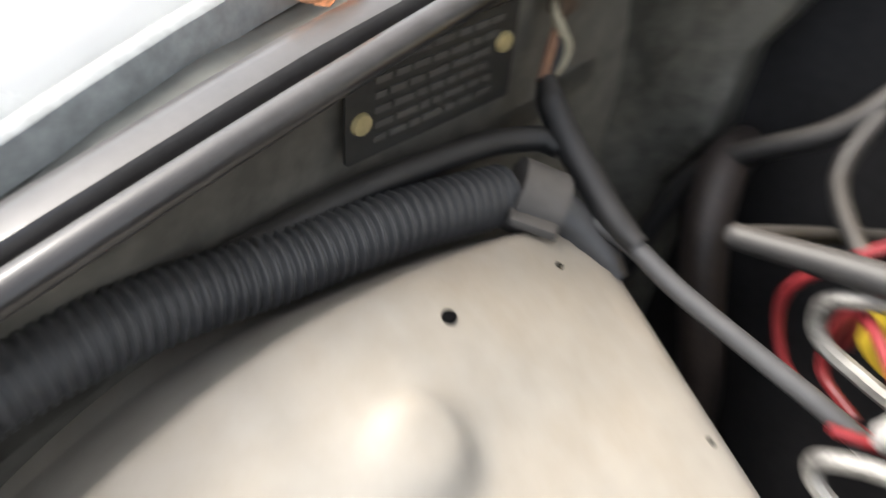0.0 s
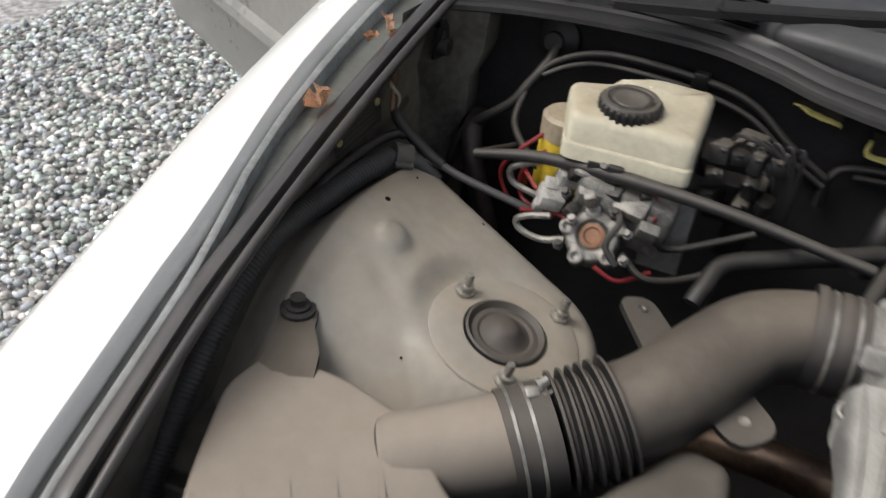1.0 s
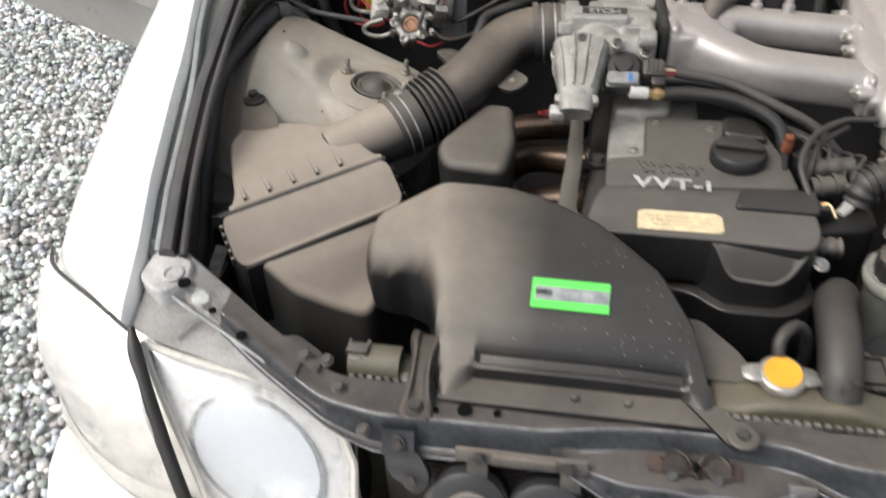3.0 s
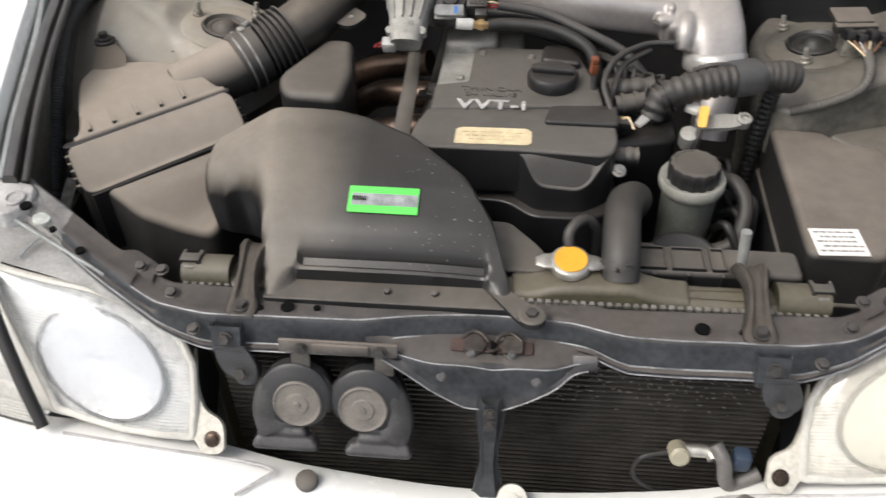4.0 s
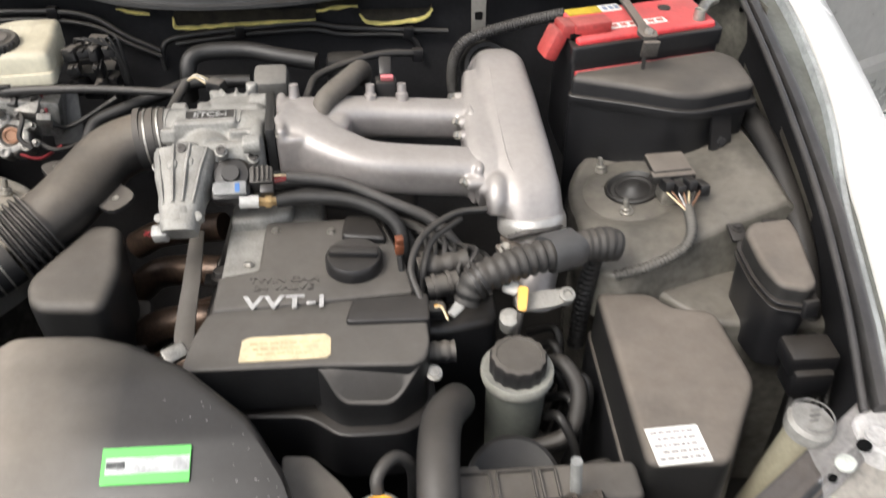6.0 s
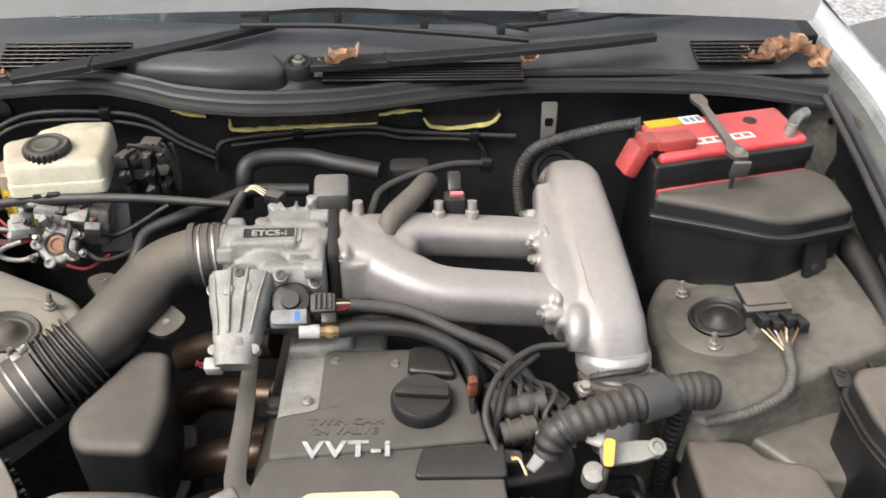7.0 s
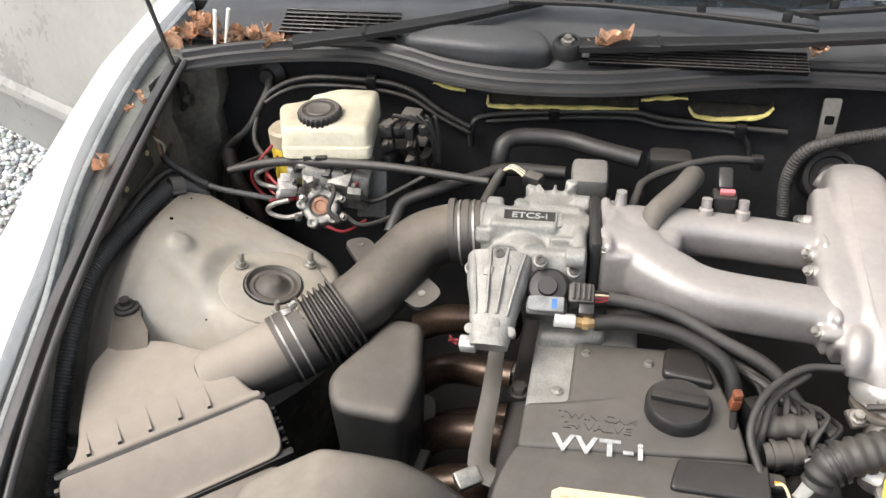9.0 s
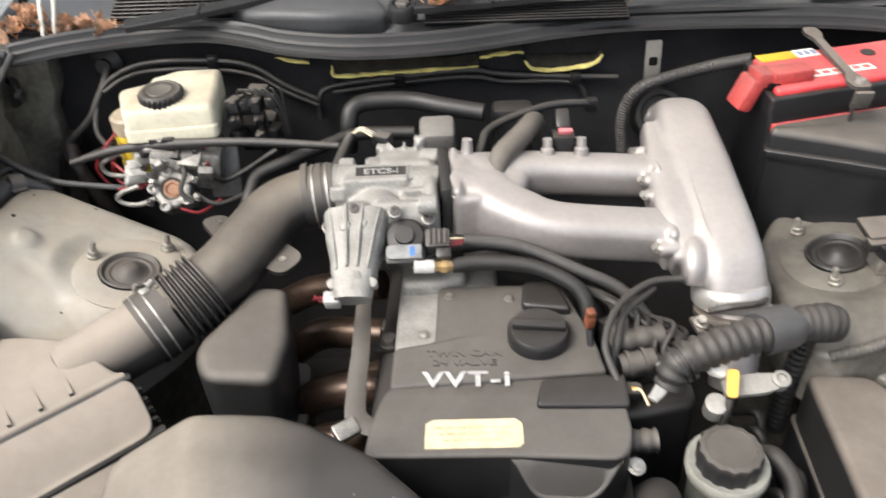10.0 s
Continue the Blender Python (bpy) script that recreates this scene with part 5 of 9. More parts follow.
for a, b in (((-0.4045, 0.457, 0.756), (-0.400, 0.4605, 0.7573)), ((-0.3935, 0.4655, 0.7592), (-0.389, 0.469, 0.7605)), ((-0.2145, 0.628, 0.8297), (-0.2095, 0.6285, 0.830)), ((-0.196, 0.629, 0.8312), (-0.191, 0.6295, 0.8316))):
    bm = B()
    m = (Vector(a) + Vector(b)) / 2
    q = (Vector(b) - Vector(a)).normalized() * 0.0013
    tube(bm, [m - q, m + q], 0.0466 if m.x < -0.3 else 0.0428, 30, 1)
    part("wire_clamp", bm, steel, ih)
for c, d, w in (((-0.248, 0.541, 0.789), (0.75, -0.65), 0.021), ((-0.361, 0.655, 0.768), (-0.6, 0.75), 0.018)):
    bm = B()
    m = frame_on(c, (d[0], d[1], 0), (-d[1], d[0], 0.15))
    plate(bm, [(-0.065, -w - 0.004), (w, -w, w * 0.95), (w, w, w * 0.95), (-0.065, w + 0.004)], 0.006, m, 0.004)
    tb_ = part("bracket_tab", bm, plastic, ih)
    bm = B()
    lathe(bm, [(0.0048, 0.0062), (0.0048, 0.0075), (0.003, 0.0075), (0.003, 0.0064), (0.0, 0.0064)], m @ Vector((0.0, 0, 0)), m.to_3x3() @ Vector((0, 0, 1)), 12)
    part("eyelet", bm, steel, tb_)

# ---- resonator ----
reson = thing("resonator_box", "dusty black plastic resonator chamber", "resonator", (-0.28, 0.43, 0.50))
bm = B()
lid(bm, [(-0.342, 0.423, .02), (-0.324, 0.376, .022), (-0.238, 0.368, .02), (-0.230, 0.44), (-0.243, 0.521, .014), (-0.284, 0.525, .016)], lambda x, y: 0.764 + 0.09 * (y - 0.45), 0.60, 0.014, rings=7, taper=-0.006, centre=(-0.28, 0.43))
part("case", bm, resonator_plastic, reson)
bm = B()
lid(bm, [(-0.344, 0.425, .02), (-0.326, 0.374, .022), (-0.232, 0.365, .02), (-0.222, 0.44), (-0.232, 0.527), (-0.274, 0.531), (-0.304, 0.477, .01)], 0.628, 0.615, 0.004, rings=2)
part("seam", bm, plastic, reson)
bm = B()
lid(bm, [(-0.338, 0.425, .02), (-0.320, 0.38, .022), (-0.238, 0.371, .02), (-0.228, 0.44), (-0.238, 0.52), (-0.27, 0.525), (-0.30, 0.477, .01)], 0.616, 0.50, 0.004, rings=2)
part("lower_case", bm, plastic_clean, reson)

# ---- engine ----
engine = thing("engine", "straight engine with black plastic cam cover", "engine", (0, 0.45, 0.30))
bm = B()
lid(bm, [(-0.14, 0.27), (0.14, 0.27), (0.16, 0.75), (-0.12, 0.80)], 0.70, 0.30, 0.02, 0.03)
part("block", bm, body_black, engine, "dark engine block")
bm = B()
lid(bm, [(-0.106, 0.40), (-0.104, 0.505), (-0.10, 0.60), (0.02, 0.60), (0.02, 0.40)], lambda x, y: 0.752 + 0.02 * (y - 0.4), 0.66, 0.008, 0.01)
part("valve_cover", bm, cast, engine, "bare alloy valve cover")
bm = B()
lid(bm, [(-0.055, 0.518), (0.098, 0.520), (0.128, 0.42), (0.135, 0.37), (-0.108, 0.352), (-0.106, 0.414), (-0.058, 0.424)], lambda x, y: 0.7575 + 0.04 * (y - 0.36), 0.71, 0.006, 0.008, rings=5, centre=(0.02, 0.44))
cover = part("cam_cover", bm, cover_mat, engine, "dusty black plastic cam cover")
bm = B()
lid(bm, [(-0.130, 0.258, .012), (-0.122, 0.318, .03), (-0.105, 0.365, .02), (0.03, 0.378), (0.145, 0.372, .02), (0.148, 0.280, .04), (0.134, 0.250, .02), (0.02, 0.257, .006)], lambda x, y: 0.757 - 0.004 * max(0.0, min(1.0, (y - 0.34) / 0.02)), lambda x, y: 0.690, 0.004, rings=8, centre=(0.01, 0.315))
part("front_cover", bm, cover_mat, engine, "dusty black front timing cover")
bm = B()
lid(bm, [(0.010, 0.266, .008), (0.044, 0.235, .012), (0.106, 0.233, .016), (0.144, 0.262, .014), (0.148, 0.31), (0.02, 0.31)], lambda x, y: 0.7562 - 2.0 * max(0.0, 0.2585 - y), 0.672, 0.004, rings=9, centre=(0.08, 0.285))
part("cover_nose", bm, cover_mat, engine, "sloping dusty black nose of the timing cover")
bm = B()
lid(bm, [(-0.140, 0.262, .03), (-0.11, 0.365, .02), (0.03, 0.38), (0.150, 0.372, .02), (0.156, 0.250, .03), (0.118, 0.221, .018), (0.040, 0.221, .016), (0.004, 0.252, .016)], 0.676, 0.60, 0.004, rings=3)
part("timing_cover", bm, plastic_clean, engine, "black lower timing cover")
bm = B()
lid(bm, [(0.050, 0.318, .008), (0.060, 0.356, .006), (0.150, 0.360, .004), (0.150, 0.316, .006)], lambda x, y: 0.7655 - 0.25 * max(0.0, 0.330 - y), 0.73, 0.004, 0.006, rings=5, centre=(0.10, 0.338))
part("coil_ledge", bm, plastic_clean, engine)
VM = frame_on((-0.022, 0.3615, 0.7582), (1, -0.005, 0), (0, 1, 0.04))
writing("lettering", "VVT-i", 0.030, VM, letter, cover, 0.0007, "raised white letters", 0.0008, 1.22, 1.14)
TM = frame_on((-0.024, 0.4015, 0.7595), (1, -0.01, 0), (0, 1, 0.04))
writing("lettering", "TWIN CAM", 0.0135, TM, cover_mat, cover, 0.0008, "embossed black letters", 0.0003, 1.25)
TM = frame_on((-0.024, 0.3875, 0.759), (1, -0.01, 0), (0, 1, 0.04))
writing("lettering", "24 VALVE", 0.0135, TM, cover_mat, cover, 0.0008, "embossed black letters", 0.0003, 1.3)
bm = B()
plate(bm, [(-0.0505, -0.0185, .001), (0.046, -0.0185, .001), (0.051, -0.013, .001), (0.051, 0.013, .001), (0.044, 0.0195, .001), (-0.042, 0.0195, .003), (-0.0495, 0.014, .001)], 0.0009, frame_on((-0.0165, 0.2852, 0.7573), (1, 0.004, 0), (0, 1, 0)), 0.001)
note_ = part("cream_label", bm, cream, cover, "faded cream paper label")
bm = B()
random.seed(33)
for i in range(3):
    x = -0.040 + 0.004 * i
    while x < 0.030:
        w = random.uniform(0.004, 0.011)
        box(bm, (-0.0165 + x + w / 2, 0.2935 - 0.0085 * i, 0.7584), (w, 0.0016, 0.0006), 0)
        x += w + 0.003
tagged(part("faded_print", bm, material("faded_ochre_print", (0.50, 0.39, 0.22), 0.6, vary=0.3), note_), kind="stuff")
for p in ((-0.041, 0.498), (0.032, 0.491)):
    bm = B()
    bolt(bm, (*p, 0.7625), 0.0045, 0.004)
    part("bolt", bm, steel, cover)
bm = B()
cc = (0.062, 0.424, 0.7595)
lathe(bm, [(0.036, 0), (0.036, 0.014), (0.033, 0.018), (0.0, 0.018)], cc, (0, 0, 1), 40)
box(bm, (0.062, 0.424, 0.781), (0.062, 0.014, 0.009), 0.003, (0, 0, -6))
part("oil_cap", bm, plastic_clean, engine, "round black oil filler cap")

# ---- intake manifold ----
mani = thing("intake_manifold", "silver painted cast intake manifold", "intake manifold", (0.15, 0.62, 0.75))
# twin runner casting: throttle flange, broad fork, two square-shouldered runners with bolted ends
bm = B()
tube(bm, [(-0.030, 0.628, 0.836), (0.0, 0.634, 0.841), (0.045, 0.650, 0.842), (0.10, 0.657, 0.838), (0.232, 0.655, 0.830)], [0.042, 0.036, 0.028, 0.0262, 0.0262], 28, square=0.66)
tube(bm, [(-0.030, 0.612, 0.836), (0.0, 0.600, 0.836), (0.045, 0.569, 0.83), (0.10, 0.551, 0.822), (0.236, 0.551, 0.808)], [0.045, 0.0385, 0.0325, 0.0300, 0.0300], 28, square=0.62)
lid(bm, [(-0.036, 0.568, .01), (-0.036, 0.672, .01), (0.020, 0.668, .02), (0.060, 0.645, .02), (0.064, 0.622, .006), (0.058, 0.598, .02), (0.020, 0.575, .02)], lambda x, y: 0.868 - 0.10 * max(0.0, x), 0.806, 0.014, rings=6, centre=(0.0, 0.62))
box(bm, (-0.030, 0.614, 0.832), (0.014, 0.110, 0.092), 0.012, (0, 0, 3))
box(bm, (-0.016, 0.569, 0.836), (0.036, 0.022, 0.060), 0.004, (0, 0, 3))
box(bm, (-0.018, 0.668, 0.842), (0.026, 0.022, 0.050), 0.006, (0, 0, 3))
lathe(bm, [(0.013, -0.02), (0.0125, 0.004), (0.010, 0.008), (0.0, 0.008)], (-0.013, 0.640, 0.866), (-0.1, 0.05, 1), 20)
for y, z, w in ((0.655, 0.830, 0.064), (0.551, 0.808, 0.072)):
    box(bm, (0.227, y, z), (0.012, w, 0.060), 0.010, (0, 6, 1))
for y, z in ((0.690, 0.845), (0.624, 0.842), (0.598, 0.836), (0.514, 0.815)):
    tube(bm, [(0.212, y, z), (0.240, y, z)], 0.0095, 14, 2)
cast_part("twin_runner", bm, silver, mani, "silver forked runner casting")
# plenum with its bolted flange face, turning down at the front
bm = B()
tube(bm, [(0.286, 0.794, 0.836), (0.286, 0.782, 0.843), (0.286, 0.745, 0.845), (0.287, 0.65, 0.828), (0.290, 0.56, 0.808), (0.294, 0.518, 0.794), (0.299, 0.496, 0.774), (0.302, 0.487, 0.752)], [0.022, 0.036, 0.041, 0.0445, 0.0455, 0.044, 0.041, 0.040], 36, flat=0.9, square=0.66)
strip_ = [(0.246, 0.745, 0.846), (0.243, 0.65, 0.830), (0.243, 0.56, 0.812), (0.247, 0.505, 0.796)]
tube(bm, strip_, [0.018, 0.027, 0.029, 0.020], 20, flat=1.15, square=0.6)
tube(bm, [(0.256, 0.528, 0.815), (0.252, 0.508, 0.816), (0.251, 0.494, 0.806), (0.250, 0.485, 0.785)], [0.012, 0.0155, 0.0155, 0.014], 18)
tube(bm, [(0.262, 0.792, 0.842), (0.250, 0.800, 0.846)], 0.014, 14, 2)
cast_part("plenum", bm, silver, mani, "silver plenum chamber", 0.003, 4)
bm = B()
for d in (0.006,):
    tube(bm, [(0.262 + d, 0.768, 0.8815 - 0.3 * d), (0.260 + d, 0.70, 0.8745), (0.259 + d, 0.62, 0.8600), (0.261 + d, 0.54, 0.8440), (0.266 + d, 0.512, 0.8345)], [0.0006, 0.0012, 0.0012, 0.0012, 0.0006], 8)
part("plenum_seam", bm, silver, mani)
bm = B()
box(bm, (-0.0435, 0.612, 0.832), (0.014, 0.106, 0.098), 0.012, (0, 0, 3))
part("gasket", bm, rubber_dark, mani, "black throttle spacer")

# ---- throttle body ----
tbd = thing("throttle_body", "cast aluminium electronic throttle body", "throttle body", (-0.12, 0.62, 0.78))
bm = B()
tube(bm, [(-0.192, 0.629, 0.832), (-0.050, 0.620, 0.832)], 0.0385, 28)
box(bm, (-0.112, 0.598, 0.812), (0.112, 0.092, 0.076), 0.012, (0, 0, 3))
box(bm, (-0.130, 0.612, 0.860), (0.082, 0.034, 0.022), 0.004, (-9, 0, 2))
box(bm, (-0.110, 0.572, 0.842), (0.100, 0.034, 0.026), 0.006, (-30, 0, 2))
tube(bm, [(-0.135, 0.60, 0.832), (-0.118, 0.568, 0.836)], [0.03, 0.028], 22)
box(bm, (-0.0615, 0.606, 0.827), (0.018, 0.116, 0.086), 0.008, (0, 0, 3))
for y, z in ((0.552, 0.864), (0.662, 0.864), (0.555, 0.80)):
    tube(bm, [(-0.075, y, z), (-0.052, y, z)], 0.0125, 16, 2)
box(bm, (-0.080, 0.585, 0.860), (0.034, 0.012, 0.014), 0.003, (-10, 0, 3))
box(bm, (-0.080, 0.642, 0.866), (0.036, 0.012, 0.012), 0.003, (0, 0, 3))
box(bm, (-0.172, 0.650, 0.858), (0.022, 0.030, 0.016), 0.004, (10, 0, 0))
box(bm, (-0.178, 0.600, 0.852), (0.022, 0.018, 0.020), 0.004, (-20, 0, 0))
lathe(bm, [(0.041, -0.03), (0.041, 0.010), (0.039, 0.014), (0.030, 0.015), (0.028, 0.018), (0, 0.019)], (-0.098, 0.660, 0.850), (0, 0.12, 1), 34)
for x, y, h in ((-0.077, 0.699, 0.024), (-0.139, 0.654, 0.018), (-0.060, 0.662, 0.018), (-0.128, 0.694, 0.016)):
    lathe(bm, [(0.0085, -0.03), (0.0085, h), (0, h)], (x, y, 0.850), (0, 0.1, 1), 14)
for k in range(3):
    box(bm, (-0.116 + 0.018 * k, 0.690, 0.866), (0.004, 0.02, 0.006), 0.001, (0, 0, 25 - 25 * k))
cast_part("body", bm, cast, tbd, "rough cast alloy body", 0.0022, 3)
bm = B()
tube(bm, [(-0.196, 0.629, 0.832), (-0.182, 0.6285, 0.832)], 0.0395, 28)
part("inlet_lip", bm, cast, tbd)
bm = B()
tube(bm, [(-0.153, 0.562, 0.831), (-0.153, 0.535, 0.824), (-0.153, 0.495, 0.811), (-0.153, 0.472, 0.802)], [0.040, 0.036, 0.0275, 0.0235], 32, flat=0.85, square=0.55)
tube(bm, [(-0.153, 0.482, 0.809), (-0.153, 0.463, 0.800)], [0.0215, 0.0205], 24)
part("motor_housing", bm, cast, tbd, "ribbed alloy motor housing")
bm = B()
PM = frame_on((-0.124, 0.6165, 0.8715), (1, 0.02, 0), (0, 1, 0.16))
plate(bm, [(-0.032, -0.0085), (0.032, -0.0085), (0.032, 0.0085), (-0.032, 0.0085)], 0.0015, PM, 0.001)
pl = part("name_plate", bm, plastic_clean, tbd, "black throttle name plate")
bm = B()
for x0, x1, y0, y1 in ((-0.0335, 0.0335, 0.0085, 0.0098), (-0.0335, 0.0335, -0.0098, -0.0085), (-0.0335, -0.0318, -0.0098, 0.0098), (0.0318, 0.0335, -0.0098, 0.0098)):
    plate(bm, [(x0, y0), (x1, y0), (x1, y1), (x0, y1)], 0.0024, PM, 0.0003)
part("plate_rim", bm, cast, pl)
bm = B()
plate(bm, [(-0.040, -0.014, .004), (0.040, -0.014, .004), (0.040, 0.014, .004), (-0.040, 0.014, .004)], 0.012, PM @ pose(0, 0, -0.0125), 0.004)
part("plate_pad", bm, cast, pl)
writing("lettering", "ETCS-i", 0.0135, PM @ pose(0, 0, 0.0018), material("dull_plate_letter", (0.34, 0.335, 0.32), 0.5), pl, 0.0003, "", 0.0002, 1.18)

# ---- power steering reservoir ----
psr = thing("power_steering_reservoir", "grey green power steering fluid bottle with black cap", "fluid reservoir", (0.252, 0.285, 0.52))
bm = B()
lathe(bm, [(0.033, 0.54), (0.035, 0.60), (0.037, 0.69)], (0.252, 0.285, 0), (0, 0, 1), 30)
part("bottle", bm, green_grey, psr)
bm = B()
lathe(bm, [(0.037, 0.684), (0.0425, 0.690), (0.0440, 0.696), (0.0440, 0.704), (0.0425, 0.7065), (0.0385, 0.7055), (0.034, 0.703)], (0.252, 0.285, 0), (0, 0, 1), 34)
part("collar", bm, material("pale_collar", (0.30, 0.295, 0.26), 0.45, vary=0.2, scale=30), psr)
bm = B()
lathe(bm, [(0.034, 0.702), (0.0345, 0.723), (0.0325, 0.7275), (0.0275, 0.7290), (0.0265, 0.7278), (0.0, 0.7282)], (0.252, 0.285, 0), (0, 0, 1), 56, 0.045)
part("cap", bm, plastic, psr)

# ---- fuse box ----
fuse = thing("fuse_box", "large dusty black plastic fuse box cover with a paper notice", "fuse box", (0.45, 0.27, 0.50))
bm = B()
lid(bm, [(0.376, 0.412), (0.45, 0.405), (0.466, 0.376), (0.522, 0.366, .02), (0.528, 0.24, .02), (0.458, 0.128, .015), (0.366, 0.130, .015)], lambda x, y: 0.712 - 0.02 * (y - 0.2), 0.60, 0.010, rings=6)
part("lid", bm, fuse_plastic, fuse)
bm = B()
lid(bm, [(0.372, 0.416), (0.454, 0.409), (0.47, 0.38), (0.527, 0.37, .02), (0.532, 0.238, .02), (0.461, 0.123, .015), (0.362, 0.125, .015)], 0.635, 0.45, 0.004, rings=3)
part("base", bm, plastic, fuse)
bm = B()
FM = frame_on((0.4055, 0.1525, 0.7134), (1, 0.04, 0), (0, 1, -0.02))
plate(bm, [(-0.030, -0.025), (0.030, -0.025), (0.030, 0.025), (-0.030, 0.025)], 0.0008, FM, 0.001)
note = part("notice", bm, pale, fuse, "white paper notice with small print")
bm = B()
for i in range(5):
    y = 0.018 - i * 0.0088
    x = -0.026 + 0.006 * (i % 2)
    random.seed(20 + i)
    while x < 0.022:
        w = random.uniform(0.003, 0.008)
        plate(bm, [(x, y - 0.0013), (x + w, y - 0.0013), (x + w, y + 0.0013), (x, y + 0.0013)], 0.0013, FM, 0.0002)
        x += w + 0.0018
part("printed_lines", bm, material("grey_print", (0.22, 0.2, 0.2), 0.6), note)

# ---- small relay box ----
rbox = thing("relay_box", "small dusty black plastic relay box on the inner wing", "relay box", (0.59, 0.39, 0.62))
bm = B()
lid(bm, [(0.556, 0.412, .012), (0.572, 0.430, .008), (0.626, 0.436, .010), (0.626, 0.405, .012), (0.610, 0.312, .010), (0.594, 0.300, .008), (0.562, 0.310, .012), (0.554, 0.35, .01)], lambda x, y: 0.797 + 0.03 * (y - 0.36), 0.755, 0.008, rings=6)
part("lid", bm, fuse_plastic, rbox)
for zt, zb in ((0.772, 0.7685), (0.762, 0.7585)):
    bm = B()
    lid(bm, [(0.551, 0.414, .012), (0.568, 0.436, .008), (0.631, 0.441, .010), (0.631, 0.405, .012), (0.614, 0.306, .010), (0.594, 0.294, .008), (0.558, 0.305, .012), (0.549, 0.35, .01)], zt, zb, 0.001, rings=2)
    part("rim", bm, plastic_clean, rbox)
bm = B()
box(bm, (0.600, 0.296, 0.768), (0.020, 0.008, 0.024), 0.002, (-10, 0, 12))
part("latch", bm, plastic_clean, rbox)
for p in ((0.562, 0.438, 0.774), (0.612, 0.444, 0.774)):
    bm = B()
    box(bm, p, (0.022, 0.03, 0.006), 0.002, (12, 0, 0))
    tab_ = part("mounting_tab", bm, plastic_clean, rbox)
    bm = B()
    bolt(bm, Vector(p) + Vector((0, 0.004, 0.004)), 0.0055, 0.006)
    part("bolt", bm, dark_steel, tab_)
bm = B()
lid(bm, [(0.556, 0.414, .012), (0.572, 0.43, .008), (0.626, 0.436, .010), (0.626, 0.405, .012), (0.610, 0.311, .010), (0.594, 0.300, .008), (0.562, 0.31, .012), (0.554, 0.35, .01)], 0.759, 0.66, 0.003, rings=2, taper=-0.004)
part("base", bm, plastic_clean, rbox)


# ---- battery ----
batt = thing("battery", "red topped car battery in a black case beside the wing", "battery", (0.5, 0.77, 0.74))
BQ = [(0.382, 0.690), (0.380, 0.806), (0.606, 0.860), (0.618, 0.748)]
bm = B()
lid(bm, BQ, 0.912, 0.74, 0.005, 0.008, rings=3)
part("case", bm, plastic_clean, batt, "black battery case")
bm = B()
lid(bm, [(0.388, 0.698), (0.386, 0.802), (0.600, 0.853), (0.611, 0.753)], 0.927, 0.90, 0.005, 0.008, rings=3)
top = part("top", bm, red, batt, "red plastic battery top")
bm = B()
bx = Vector((0.226, 0.054, 0)).normalized()
by = Vector((-0.054, 0.226, 0)).normalized()
box(bm, (0.50, 0.716, 0.872), (0.232, 0.006, 0.022), 0.001, (0, 0, 13.4))
part("red_band", bm, red, batt)
m = frame_on((0.432, 0.803, 0.9272), bx, by)
bm = B()
plate(bm, [(-0.042, -0.011), (0.012, -0.011), (0.012, 0.011), (-0.042, 0.011)], 0.001, m, 0.001)
part("yellow_label", bm, yellow, top)
bm = B()
plate(bm, [(0.013, -0.011), (0.046, -0.011), (0.046, 0.011), (0.013, 0.011)], 0.001, m, 0.001)
lab = part("white_label", bm, pale, top)
bm = B()
for i in range(3):
    plate(bm, [(0.017 + i * 0.010, -0.007), (0.024 + i * 0.010, -0.007), (0.024 + i * 0.010, 0.006), (0.017 + i * 0.010, 0.006)], 0.0016, m, 0.001)
part("printed_marks", bm, material("blue_grey_print", (0.2, 0.25, 0.35), 0.5), lab)
m = frame_on((0.486, 0.752, 0.9272), bx, by)
bm = B()
plate(bm, [(-0.046, -0.008), (0.050, -0.008), (0.050, 0.008), (-0.046, 0.008)], 0.001, m, 0.001)
lab = part("white_label", bm, pale, top)
bm = B()
for i in range(6):
    plate(bm, [(-0.040 + i * 0.015, -0.004), (-0.030 + i * 0.015, -0.004), (-0.030 + i * 0.015, 0.004), (-0.040 + i * 0.015, 0.004)], 0.0016, m, 0.001)
part("printed_marks", bm, material("red_print", (0.45, 0.12, 0.10), 0.5), lab)
bm = B()
lathe(bm, [(0.009, 0.0), (0.008, 0.018), (0.0, 0.018)], (0.585, 0.762, 0.925), (0, 0, 1), 16)
tube(bm, [(0.585, 0.762, 0.938), (0.600, 0.78, 0.945), (0.618, 0.795, 0.945)], 0.008, 10)
part("terminal", bm, steel, batt, "bare lead terminal clamp")
faded = material("faded_red_plastic", (0.36, 0.045, 0.042), 0.5, vary=0.3, dust=0.35, dust_color=(0.30, 0.20, 0.17))
bm = B()
box(bm, (0.412, 0.733, 0.934), (0.058, 0.030, 0.020), 0.004, (0, 0, 13))
box(bm, (0.378, 0.732, 0.932), (0.030, 0.036, 0.022), 0.006, (0, 8, 13))
box(bm, (0.358, 0.728, 0.912), (0.022, 0.036, 0.046), 0.006, (0, 24, 13))
cover_ = part("terminal_cover", bm, faded, batt, "faded red terminal cover")
# cover slot is a black block, its depth only in the colour
bm = B()
box(bm, (0.388, 0.7145, 0.926), (0.016, 0.006, 0.008), 0.001, (0, 0, 13))
part("cover_slot", bm, flat_black, cover_)
bm = B()
